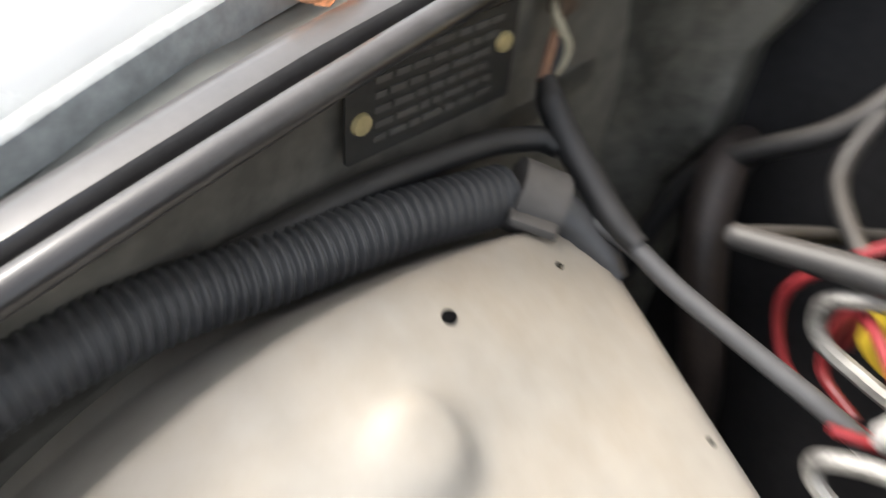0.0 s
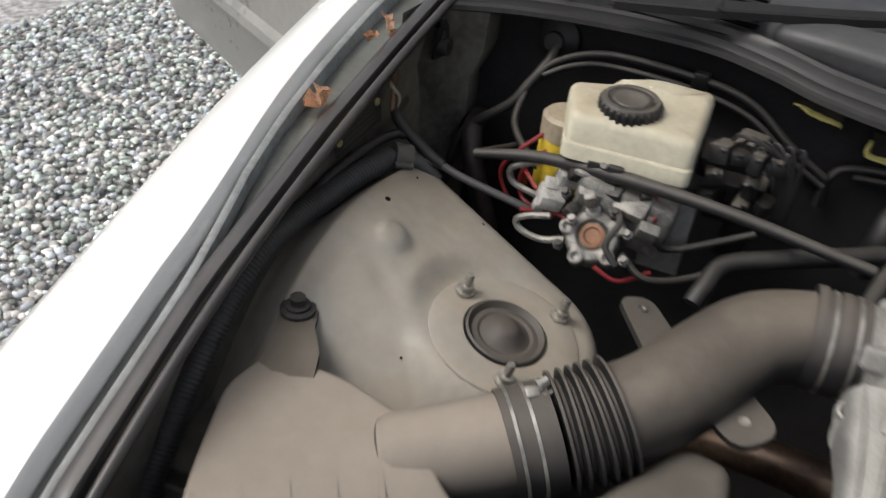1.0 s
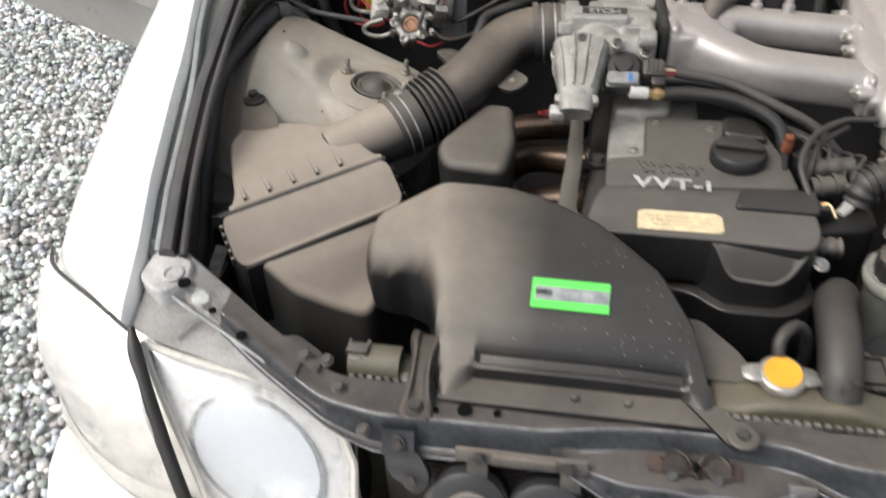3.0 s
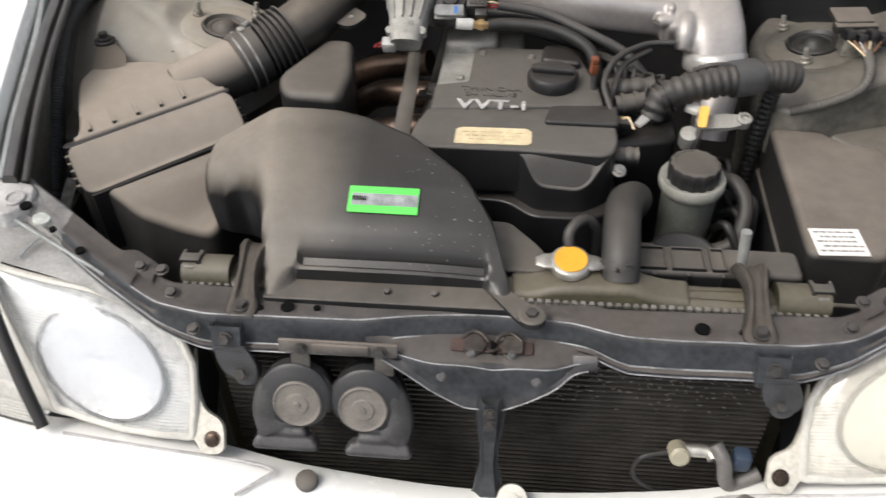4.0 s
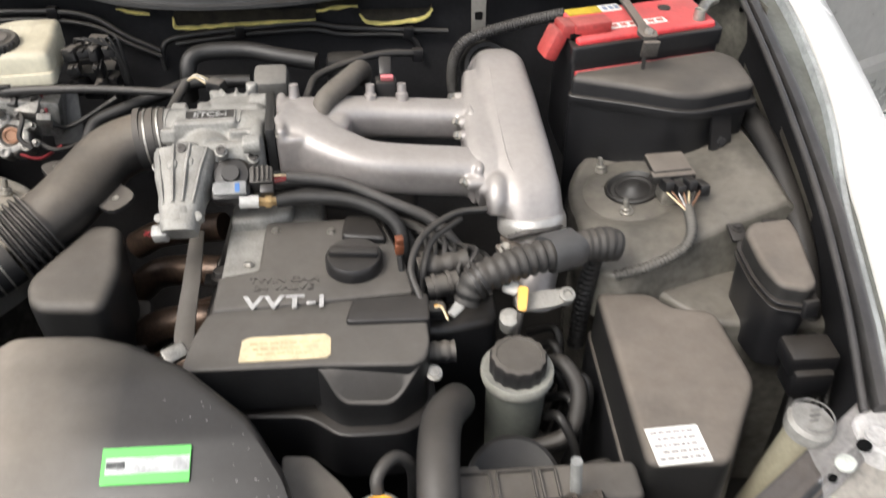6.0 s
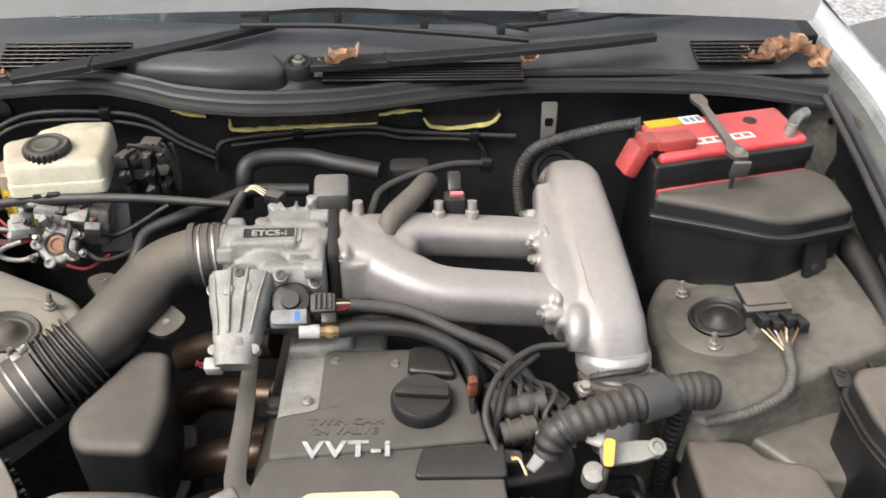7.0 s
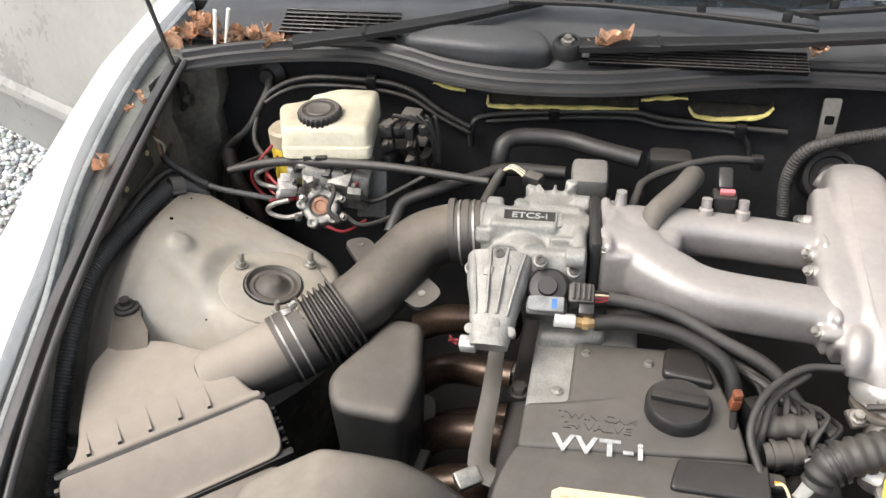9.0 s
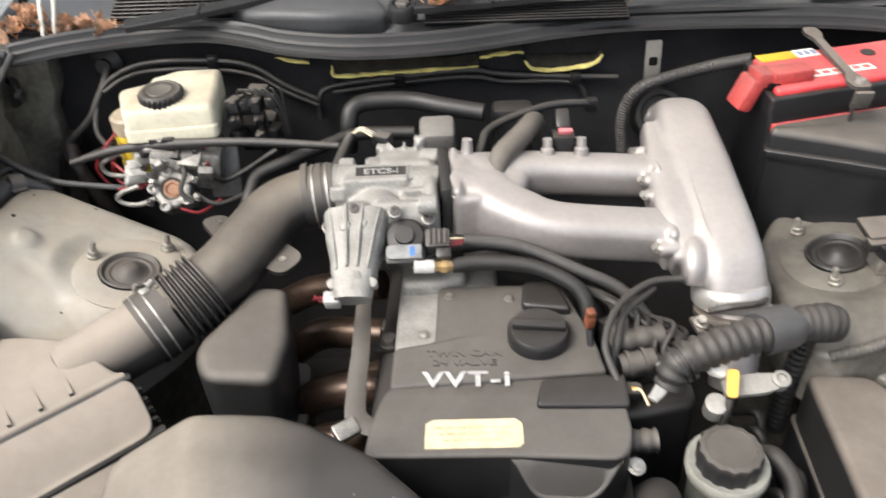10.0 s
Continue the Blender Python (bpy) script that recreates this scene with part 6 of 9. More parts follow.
lid(bm, [(0.379, 0.688), (0.377, 0.809), (0.609, 0.864), (0.621, 0.746)], 0.9195, 0.895, 0.003, 0.008, rings=2)
part("rim", bm, plastic_clean, batt, "black battery rim")
bm = B()
lathe(bm, [(0.010, 0.0), (0.010, 0.0016), (0, 0.0016)], (0.545, 0.806, 0.927), (0, 0, 1), 20)
part("vent_plug", bm, dark_steel, batt)
clampbar = thing("battery_clamp", "black steel battery hold-down bar", "clamp", (0.49, 0.78, 0.93))
bm = B()
m = frame_on((0.484, 0.775, 0.932), (0.02, -1, 0), (1, 0.02, 0))
plate(bm, [(-0.095, -0.009, .006), (-0.075, -0.012), (-0.055, -0.006), (0.055, -0.006), (0.078, -0.014), (0.098, -0.010, .006), (0.098, 0.010, .006), (0.078, 0.014), (0.055, 0.006), (-0.055, 0.006), (-0.075, 0.012), (-0.095, 0.009, .006)], 0.005, m, 0.003)
bmesh.ops.translate(bm, verts=bm.verts, vec=(0, 0, 0.003))
box(bm, m @ Vector((0.102, 0, -0.008)), (0.024, 0.006, 0.026), 0.002, (14, 0, 0))
part("bar", bm, bracket_mat, clampbar)
bm = B()
bolt(bm, m @ Vector((0.086, 0, 0.005)), 0.006, 0.009)
part("nut", bm, steel, clampbar)
bm = B()
tube(bm, [m @ Vector((0.086, 0, 0)), m @ Vector((0.088, 0, -0.16))], 0.003, 8)
part("rod", bm, dark_steel, clampbar)

# ---- control box beside the battery ----
ecu = thing("control_box", "black plastic control unit housing in front of the battery", "control box", (0.5, 0.66, 0.70))
EQ = [(0.378, 0.672, .01), (0.386, 0.690, .01), (0.612, 0.742, .012), (0.640, 0.715, .015), (0.640, 0.640, .012), (0.535, 0.610, .03), (0.462, 0.642, .03)]
bm = B()
lid(bm, EQ, lambda x, y: 0.885 + 0.06 * (y - 0.67), 0.84, 0.010, rings=6)
part("lid", bm, plastic, ecu)
bm = B()
lid(bm, [(0.372, 0.668, .01), (0.386, 0.693, .01), (0.615, 0.745, .012), (0.646, 0.717, .015), (0.646, 0.633, .012), (0.535, 0.603, .03), (0.458, 0.636, .03)], 0.858, 0.848, 0.003, rings=3)
part("rim", bm, plastic_clean, ecu)
bm = B()
lid(bm, [(0.376, 0.672, .01), (0.386, 0.69, .01), (0.61, 0.74, .012), (0.638, 0.715, .015), (0.638, 0.642, .012), (0.535, 0.614, .03), (0.462, 0.645, .03)], 0.85, 0.60, 0.003, rings=3, taper=-0.005)
part("case", bm, plastic_clean, ecu)
bm = B()
m = frame_on((0.593, 0.622, 0.812), (1, 0.2, 0), (0, 0.35, 1))
plate(bm, [(-0.017, -0.022), (0.017, -0.022), (0.015, 0.03), (-0.015, 0.03)], 0.006, m, 0.004)
bolt(bm, m @ Vector((0, -0.01, 0.006)), 0.006, 0.005, (0, -1, 0.35))
part("mounting_tab", bm, plastic_clean, ecu)

# ---- brake fluid reservoir with its actuator ----
brk = thing("brake_fluid_reservoir", "yellowed white brake fluid reservoir with ribbed black cap", "fluid reservoir", (-0.43, 0.79, 0.86))
bm = B()
lid(bm, [(-0.487, 0.738, .010), (-0.512, 0.806, .012), (-0.470, 0.828, .02), (-0.435, 0.856, .015), (-0.372, 0.858, .010), (-0.364, 0.752, .010)], lambda x, y: 0.906 - 0.05 * max(0, 0.78 - y) + (0.006 if y > 0.82 else 0), 0.872, 0.010, rings=6)
tk = part("tank", bm, reservoir_mat, brk)
bm = B()
lid(bm, [(-0.489, 0.735, .010), (-0.508, 0.80, .012), (-0.43, 0.85, .015), (-0.375, 0.85, .010), (-0.362, 0.749, .010)], 0.874, 0.856, 0.003, rings=3)
part("lower_tank", bm, reservoir_mat, tk)
bm = B()
lathe(bm, [(0.0315, 0.0), (0.0315, 0.0105), (0.0290, 0.0135)], (-0.440, 0.777, 0.903), (0, -0.05, 1), 104, 0.07)
lathe(bm, [(0.0295, 0.0125), (0.028, 0.0145), (0.024, 0.0145), (0.023, 0.0135), (0.018, 0.0135), (0.017, 0.0145), (0.012, 0.0145), (0.011, 0.0138), (0, 0.0138)], (-0.440, 0.777, 0.903), (0, -0.05, 1), 40)
part("cap", bm, plastic, brk, "ribbed black screw cap")

act = thing("brake_actuator", "cast alloy brake actuator with copper plug and wiring", "brake actuator", (-0.44, 0.75, 0.70))
bm = B()
ax = Vector((0.08, -0.75, 0.65)).normalized()
lathe(bm, [(0.028, -0.05), (0.028, -0.004), (0.025, 0.002), (0.016, 0.003), (0.0145, -0.002), (0.012, -0.002)], (-0.433, 0.711, 0.795), ax, 30)
for k in range(5):
    a = 2 * math.pi * k / 5 + 0.3
    u = ax.cross(Vector((1, 0, 0))).normalized()
    v = ax.cross(u)
    p = Vector((-0.433, 0.711, 0.795)) + 0.0265 * (u * math.cos(a) + v * math.sin(a))
    lathe(bm, [(0.0085, -0.03), (0.0085, 0.004), (0.004, 0.005), (0.004, 0.002)], p, ax, 12)
cast_part("pump_head", bm, aged_alloy, act, "", 0.0016, 2)
bm = B()
lathe(bm, [(0.0125, -0.004), (0.0125, 0.001), (0.009, 0.002), (0.007, 0.0), (0, 0.0)], (-0.433, 0.711, 0.795), ax, 20)
part("copper_plug", bm, copper, act, "worn copper plug")
bm = B()
box(bm, (-0.418, 0.765, 0.81), (0.10, 0.07, 0.06), 0.008, (0, 8, 5))
box(bm, (-0.452, 0.745, 0.825), (0.03, 0.04, 0.03), 0.006, (20, 0, 20))
box(bm, (-0.405, 0.738, 0.826), (0.035, 0.03, 0.02), 0.004, (30, 0, -10))
part("valve_block", bm, aged_alloy, act)
bm = B()
box(bm, (-0.372, 0.772, 0.79), (0.045, 0.006, 0.085), 0.003, (-25, 0, 5))
part("side_plate", bm, material("dull_steel_plate", (0.16, 0.155, 0.145), 0.55, metal=0.4, vary=0.3), act)
bm = B()
box(bm, (-0.489, 0.733, 0.808), (0.026, 0.024, 0.020), 0.003, (20, 10, 30))
box(bm, (-0.478, 0.752, 0.826), (0.026, 0.018, 0.022), 0.003, (15, 0, 35))
box(bm, (-0.497, 0.724, 0.800), (0.012, 0.010, 0.012), 0.002, (20, 10, 30))
box(bm, (-0.492, 0.738, 0.820), (0.012, 0.016, 0.006), 0.001, (20, 10, 30))
box(bm, (-0.486, 0.722, 0.812), (0.018, 0.004, 0.006), 0.001, (20, 10, 30))
part("plug", bm, material("aged_white_plastic", (0.40, 0.39, 0.37), 0.5, vary=0.45, scale=60, dust=0.3), act, "white plastic wiring plug")
for n in range(9):
    bm = B()
    x, y, z = [(-0.47, 0.725, 0.822), (-0.455, 0.708, 0.806), (-0.42, 0.726, 0.818), (-0.40, 0.72, 0.802), (-0.385, 0.735, 0.815), (-0.445, 0.745, 0.85), (-0.41, 0.755, 0.848), (-0.395, 0.70, 0.785), (-0.46, 0.69, 0.785)][n]
    lathe(bm, [(0.0055, 0), (0.0055, 0.006), (0.0035, 0.007), (0.0035, 0.014), (0, 0.014)], (x, y, z), (0.1 * (n % 3 - 1), -0.6, 0.7), 6)
    part("union_nut", bm, aged_alloy if n % 2 else dark_steel, act)
for pts in ([(-0.478, 0.708, 0.803), (-0.500, 0.706, 0.796), (-0.512, 0.705, 0.787), (-0.505, 0.705, 0.777), (-0.483, 0.705, 0.774), (-0.458, 0.705, 0.784)], [(-0.500, 0.760, 0.835), (-0.529, 0.752, 0.824), (-0.542, 0.750, 0.814), (-0.537, 0.750, 0.800), (-0.519, 0.750, 0.795), (-0.495, 0.742, 0.797)], [(-0.40, 0.705, 0.79), (-0.37, 0.70, 0.775), (-0.33, 0.73, 0.775), (-0.30, 0.76, 0.79)], [(-0.40, 0.74, 0.82), (-0.375, 0.73, 0.80), (-0.355, 0.745, 0.79), (-0.29, 0.77, 0.82)], [(-0.475, 0.75, 0.835), (-0.465, 0.735, 0.845), (-0.45, 0.74, 0.84), (-0.445, 0.755, 0.83)], [(-0.42, 0.73, 0.825), (-0.41, 0.71, 0.82), (-0.415, 0.695, 0.80), (-0.40, 0.69, 0.785)]):
    bm = B()
    tube(bm, pts, 0.0036, 8)
    part("brake_pipe", bm, aged_alloy if pts[0][0] < -0.45 else rubber, act)
for pts in ([(-0.520, 0.790, 0.850), (-0.545, 0.770, 0.824), (-0.560, 0.770, 0.795), (-0.547, 0.770, 0.767), (-0.528, 0.768, 0.763), (-0.505, 0.762, 0.765), (-0.485, 0.745, 0.78)], [(-0.512, 0.785, 0.835), (-0.535, 0.772, 0.805), (-0.533, 0.770, 0.775), (-0.512, 0.760, 0.770)], [(-0.515, 0.72, 0.79), (-0.48, 0.735, 0.79), (-0.455, 0.725, 0.785)], [(-0.42, 0.69, 0.775), (-0.395, 0.695, 0.765), (-0.37, 0.72, 0.77)], [(-0.39, 0.75, 0.838), (-0.382, 0.735, 0.825), (-0.385, 0.72, 0.812)], [(-0.530, 0.77, 0.79), (-0.528, 0.755, 0.815), (-0.505, 0.735, 0.81)]):
    bm = B()
    tube(bm, pts, 0.0024, 8)
    part("red_wire", bm, red_wire, act)
for n, (x, y, z, sx_, sy_, sz_, rz) in enumerate(((-0.445, 0.722, 0.828, 0.012, 0.010, 0.020, 20), (-0.425, 0.735, 0.835, 0.016, 0.014, 0.012, -15), (-0.398, 0.742, 0.838, 0.012, 0.012, 0.018, 30), (-0.384, 0.722, 0.812, 0.020, 0.012, 0.024, 10), (-0.470, 0.740, 0.838, 0.014, 0.012, 0.010, 40), (-0.462, 0.716, 0.812, 0.010, 0.012, 0.014, 5))):
    bm = B()
    box(bm, (x, y, z), (sx_, sy_, sz_), 0.002, (30, 10 * n - 20, rz))
    part("solenoid", bm, (aged_alloy, rubber_dark, dark_steel)[n % 3], act)
bm = B()
lathe(bm, [(0.027, 0.78), (0.027, 0.862), (0.024, 0.866), (0, 0.867)], (-0.506, 0.806, 0.0), (0, 0, 1), 26)
ac = part("accumulator", bm, yellow, act, "yellow painted accumulator can")
bm = B()
lathe(bm, [(0.0278, 0.842), (0.0278, 0.864), (0.024, 0.868), (0, 0.868)], (-0.506, 0.806, 0.0), (0, 0, 1), 26)
part("can_top", bm, material("tan_cap", (0.30, 0.25, 0.18), 0.5), ac)

plugs = thing("abs_connector", "black wiring connector cluster by the fluid reservoir", "connector", (-0.33, 0.85, 0.75))
for c, s, r in (((-0.345, 0.84, 0.850), (0.05, 0.04, 0.025), 10), ((-0.325, 0.855, 0.868), (0.03, 0.03, 0.02), -10), ((-0.335, 0.82, 0.825), (0.03, 0.035, 0.05), 5), ((-0.31, 0.83, 0.80), (0.03, 0.03, 0.10), 0), ((-0.352, 0.815, 0.815), (0.022, 0.02, 0.02), 20)):
    bm = B()
    box(bm, c, s, 0.004, (8, 0, r))
    part("plug", bm, plastic, plugs)
for k in range(5):
    bm = B()
    tube(bm, [(-0.325 + k * 0.006, 0.835, 0.86), (-0.305 + k * 0.003, 0.835, 0.862 - k * 0.006), (-0.292, 0.83, 0.84 - k * 0.006), (-0.30, 0.825, 0.80)], 0.0032, 7)
    part("lead", bm, [rubber_dark, rubber, rubber_dark, steel, rubber][k], plugs)

# ---- hoses, pipes and wiring ----
def run(name, label, category, pts, radius, mat=None, ribs=0.0, sides=10, clips=(), group=""):
    """A hose or cable of its own, with clips at places along it."""
    e = thing(name, label, category, pts[0], group)
    bm = B()
    tube(bm, pts, radius, sides, 8, ribs)
    part("run", bm, mat or rubber, e)
    for c in clips:
        bm = B()
        box(bm, c, (0.016, 0.012, 0.02), 0.002)
        part("clip", bm, plastic_clean, e)
    return e


run("wiring_conduit", "grey black wiring conduit over the brake actuator", "wiring", [(-0.583, 0.748, 0.820), (-0.515, 0.750, 0.838), (-0.441, 0.741, 0.850), (-0.322, 0.728, 0.858), (-0.188, 0.711, 0.857)], [0.0055, 0.0065, 0.0075, 0.0062, 0.0055], clips=[(-0.452, 0.743, 0.850), (-0.432, 0.741, 0.852)])
run("conduit_tail", "thin black conduit end bent back", "wiring", [(-0.583, 0.748, 0.820), (-0.573, 0.80, 0.805), (-0.547, 0.871, 0.790)], 0.0042)
run("firewall_harness", "black harness from a firewall grommet", "wiring", [(-0.566, 0.922, 0.901), (-0.564, 0.89, 0.882), (-0.579, 0.870, 0.852), (-0.594, 0.860, 0.828), (-0.644, 0.850, 0.778), (-0.66, 0.84, 0.70)], 0.0062)
run("branch_harness", "thin black harness branch", "wiring", [(-0.579, 0.868, 0.848), (-0.577, 0.840, 0.818), (-0.542, 0.800, 0.808), (-0.52, 0.79, 0.80)], 0.0045)
run("metal_pipe", "thin black metal pipe along the firewall", "pipe", [(-0.579, 0.870, 0.852), (-0.554, 0.885, 0.884), (-0.499, 0.900, 0.902), (-0.400, 0.902, 0.902), (-0.339, 0.902, 0.891), (-0.288, 0.895, 0.860), (-0.244, 0.895, 0.836)], 0.0042, clips=[(-0.397, 0.902, 0.900)], group="pipes along the firewall")
run("metal_pipe", "thin black metal pipe along the firewall", "pipe", [(-0.564, 0.875, 0.868), (-0.535, 0.885, 0.884), (-0.496, 0.900, 0.889), (-0.410, 0.902, 0.889), (-0.339, 0.902, 0.876), (-0.288, 0.895, 0.848), (-0.244, 0.895, 0.826)], 0.0035, group="pipes along the firewall")
run("metal_pipe", "thin black metal pipe along the firewall", "pipe", [(-0.243, 0.90, 0.80), (-0.241, 0.900, 0.834), (-0.219, 0.905, 0.852), (-0.116, 0.908, 0.863), (-0.008, 0.908, 0.871), (0.050, 0.908, 0.862), (0.164, 0.908, 0.855), (0.223, 0.908, 0.852)], 0.0045, clips=[(-0.115, 0.905, 0.861), (0.157, 0.905, 0.853)], group="pipes along the firewall")
run("metal_pipe", "thin black metal pipe along the firewall", "pipe", [(-0.219, 0.905, 0.842), (-0.116, 0.908, 0.853), (-0.007, 0.908, 0.860), (0.051, 0.908, 0.850), (0.157, 0.908, 0.844), (0.18, 0.905, 0.80)], 0.004, group="pipes along the firewall")
run("tower_cable", "grey cable crossing behind the strut tower", "wiring", [(-0.628, 0.722, 0.808), (-0.611, 0.724, 0.807), (-0.586, 0.724, 0.801), (-0.552, 0.726, 0.795), (-0.522, 0.728, 0.790), (-0.503, 0.730, 0.785)], 0.0044, loom_rubber)
run("cable_sleeve", "thick black sleeve on a cable by the inner wing", "wiring", [(-0.6785, 0.737, 0.845), (-0.670, 0.733, 0.838), (-0.656, 0.730, 0.829), (-0.641, 0.728, 0.821), (-0.624, 0.725, 0.813), (-0.608, 0.724, 0.808)], [0.0048, 0.0066, 0.0068, 0.0068, 0.0066, 0.0050], rubber_dark)
sleeve_ = thing("cable_plug", "brown plug with bare leads at the end of a cable", "connector", (-0.684, 0.742, 0.880))
for k in range(3):
    bm = B()
    tube(bm, [(-0.6785, 0.734 + 0.003 * k, 0.844), (-0.681 + 0.002 * k, 0.738 + 0.003 * k, 0.858), (-0.684, 0.744 - 0.003 * k, 0.876), (-0.690, 0.747 + 0.004 * k, 0.905)], 0.0023, 7)
    part("lead", bm, (copper, rubber_dark, tan_plastic)[k], sleeve_)
bm = B()
box(bm, (-0.684, 0.742, 0.880), (0.009, 0.012, 0.018), 0.002, (12, 0, 0))
part("shell", bm, material("brown_plug", (0.10, 0.07, 0.05), 0.5, vary=0.3), sleeve_)
run("brake_hose", "dull brown rubber hose going down behind the strut tower", "hose", [(-0.640, 0.89, 0.785), (-0.633, 0.855, 0.788), (-0.621, 0.832, 0.766), (-0.606, 0.824, 0.732), (-0.584, 0.822, 0.677), (-0.57, 0.82, 0.60)], 0.0125, material("brown_rubber", (0.028, 0.021, 0.018), 0.55, vary=0.5, scale=40), sides=14)
run("inner_wing_cable", "thin black cable clipped along the inner wing", "wiring", [(-0.658, 0.728, 0.826), (-0.668, 0.722, 0.826), (-0.677, 0.690, 0.825), (-0.683, 0.62, 0.818), (-0.680, 0.52, 0.80), (-0.672, 0.42, 0.765)], 0.0055, rubber_dark)
loom = run("corrugated_loom", "long corrugated black wiring loom along the inner wing", "wiring loom", [(-0.659, 0.697, 0.812), (-0.668, 0.647, 0.812), (-0.674, 0.60, 0.809), (-0.678, 0.56, 0.809), (-0.678, 0.524, 0.808), (-0.677, 0.485, 0.799), (-0.674, 0.44, 0.777), (-0.668, 0.38, 0.735), (-0.662, 0.32, 0.68), (-0.655, 0.25, 0.62)], 0.0128, loom_rubber, 0.0042, 16)
bm = B()
tube(bm, [(-0.612, 0.724, 0.789), (-0.622, 0.722, 0.797), (-0.640, 0.715, 0.8065), (-0.656, 0.701, 0.8125)], [0.0055, 0.0075, 0.0102, 0.011], 14)
part("loom_tail", bm, loom_rubber, loom)
bm = B()
tube(bm, [(-0.643, 0.713, 0.8085), (-0.657, 0.700, 0.8135)], 0.0155, 14, 2)
box(bm, (-0.640, 0.694, 0.812), (0.02, 0.012, 0.004), 0.001, (0, 10, 40))
part("loom_clamp", bm, material("grey_clamp_tape", (0.075, 0.07, 0.065), 0.6, dust=0.3), loom, "grey loom clamp")
run("heater_pipe", "dark rubber heater hose behind the throttle", "hose", [(-0.188, 0.80, 0.80), (-0.184, 0.795, 0.840), (-0.179, 0.806, 0.862), (-0.154, 0.818, 0.868), (-0.094, 0.819, 0.868), (-0.046, 0.802, 0.866), (0.012, 0.786, 0.862)], 0.0130, rubber_dark, sides=14)
run("breather_hose", "dark rubber breather hose", "hose", [(-0.320, 0.668, 0.79), (-0.315, 0.684, 0.802), (-0.306, 0.708, 0.815), (-0.267, 0.728, 0.825), (-0.207, 0.758, 0.835), (-0.169, 0.777, 0.838), (-0.089, 0.777, 0.838)], 0.0095, rubber_dark, sides=12, clips=())
run("vacuum_hose", "dusty grey rubber vacuum hose", "hose", [(0.022, 0.622, 0.862), (0.030, 0.642, 0.876), (0.060, 0.686, 0.882), (0.078, 0.735, 0.872), (0.080, 0.765, 0.845)], [0.012, 0.015, 0.015, 0.015, 0.014], material("dusty_rubber", (0.075, 0.068, 0.06), 0.7, dust=0.4), sides=14)
run("sensor_cable", "thin black sensor cable over the manifold", "wiring", [(0.0, 0.655, 0.865), (0.006, 0.681, 0.872), (0.015, 0.706, 0.878), (0.051, 0.738, 0.880), (0.11, 0.77, 0.88), (0.165, 0.791, 0.870)], 0.0055, clips=[(0.165, 0.79, 0.868)])
run("battery_cable", "finely ribbed grey black battery cable on the firewall", "wiring", [(0.232, 0.855, 0.745), (0.226, 0.86, 0.80), (0.236, 0.86, 0.842), (0.266, 0.862, 0.864), (0.345, 0.862, 0.886), (0.40, 0.845, 0.905)], 0.0098, material("grey_conduit", (0.034, 0.033, 0.033), 0.5, vary=0.3, dust=0.2), 0.0045)
run("coolant_pipe", "dark grey coolant hose below the intake runner", "hose", [(-0.075, 0.545, 0.80), (-0.045, 0.551, 0.802), (0.029, 0.549, 0.80), (0.095, 0.522, 0.79), (0.165, 0.499, 0.77), (0.20, 0.47, 0.74)], 0.0085)
run("fuel_hose", "thick black fuel hose below the intake runner", "hose", [(-0.02, 0.535, 0.788), (0.010, 0.537, 0.79), (0.064, 0.531, 0.78), (0.119, 0.526, 0.76), (0.141, 0.498, 0.73), (0.145, 0.47, 0.68)], 0.0115, rubber_dark)
run("sensor_lead", "grey wire looping down beside the cam cover", "wiring", [(0.141, 0.351, 0.762), (0.131, 0.385, 0.785), (0.150, 0.428, 0.80), (0.193, 0.470, 0.80), (0.235, 0.477, 0.80)], 0.0045, group="loose engine leads")
run("sensor_lead", "grey wire looping down beside the cam cover", "wiring", [(0.146, 0.39, 0.74), (0.148, 0.400, 0.77), (0.161, 0.435, 0.785), (0.201, 0.473, 0.79)], 0.0045, group="loose engine leads")
for k in range(4):
    run("sensor_lead", "dark wire in the engine gap", "wiring", [(0.105 + k * 0.012, 0.53 - k * 0.012, 0.76), (0.15 + k * 0.01, 0.49 - k * 0.014, 0.765), (0.185 + k * 0.006, 0.455 - k * 0.012, 0.755), (0.20 + k * 0.004, 0.42, 0.72)], 0.0045, [rubber, rubber_dark][k % 2], group="loose engine leads")
ch = run("convoluted_hose", "wide corrugated black wiring conduit", "hose", [(0.196, 0.350, 0.755), (0.206, 0.358, 0.778), (0.230, 0.366, 0.787), (0.271, 0.379, 0.792), (0.305, 0.388, 0.795)], [0.016, 0.020, 0.021, 0.021, 0.021], rubber, 0.0125, 18)
for p, r in (((0.2065, 0.3582, 0.7782), 0.0228), ((0.214, 0.361, 0.782), 0.0232)):
    bm = B()
    q = Vector((0.024, 0.008, 0.012)).normalized() * 0.0022
    tube(bm, [Vector(p) - q, Vector(p) + q], r, 20, 2)
    part("tie_band", bm, plastic_clean, ch)
ch2 = thing("conduit_elbow", "black rubber conduit elbow with ribbed end", "hose", (0.34, 0.398, 0.78))
bm = B()
tube(bm, [(0.299, 0.3865, 0.795), (0.302, 0.3875, 0.795), (0.331, 0.3965, 0.795), (0.334, 0.3975, 0.795)], [0.0225, 0.0238, 0.0238, 0.0225], 22, 3, square=0.8)
part("sleeve", bm, loom_rubber, ch2, "plain grey clip sleeve")
bm = B()
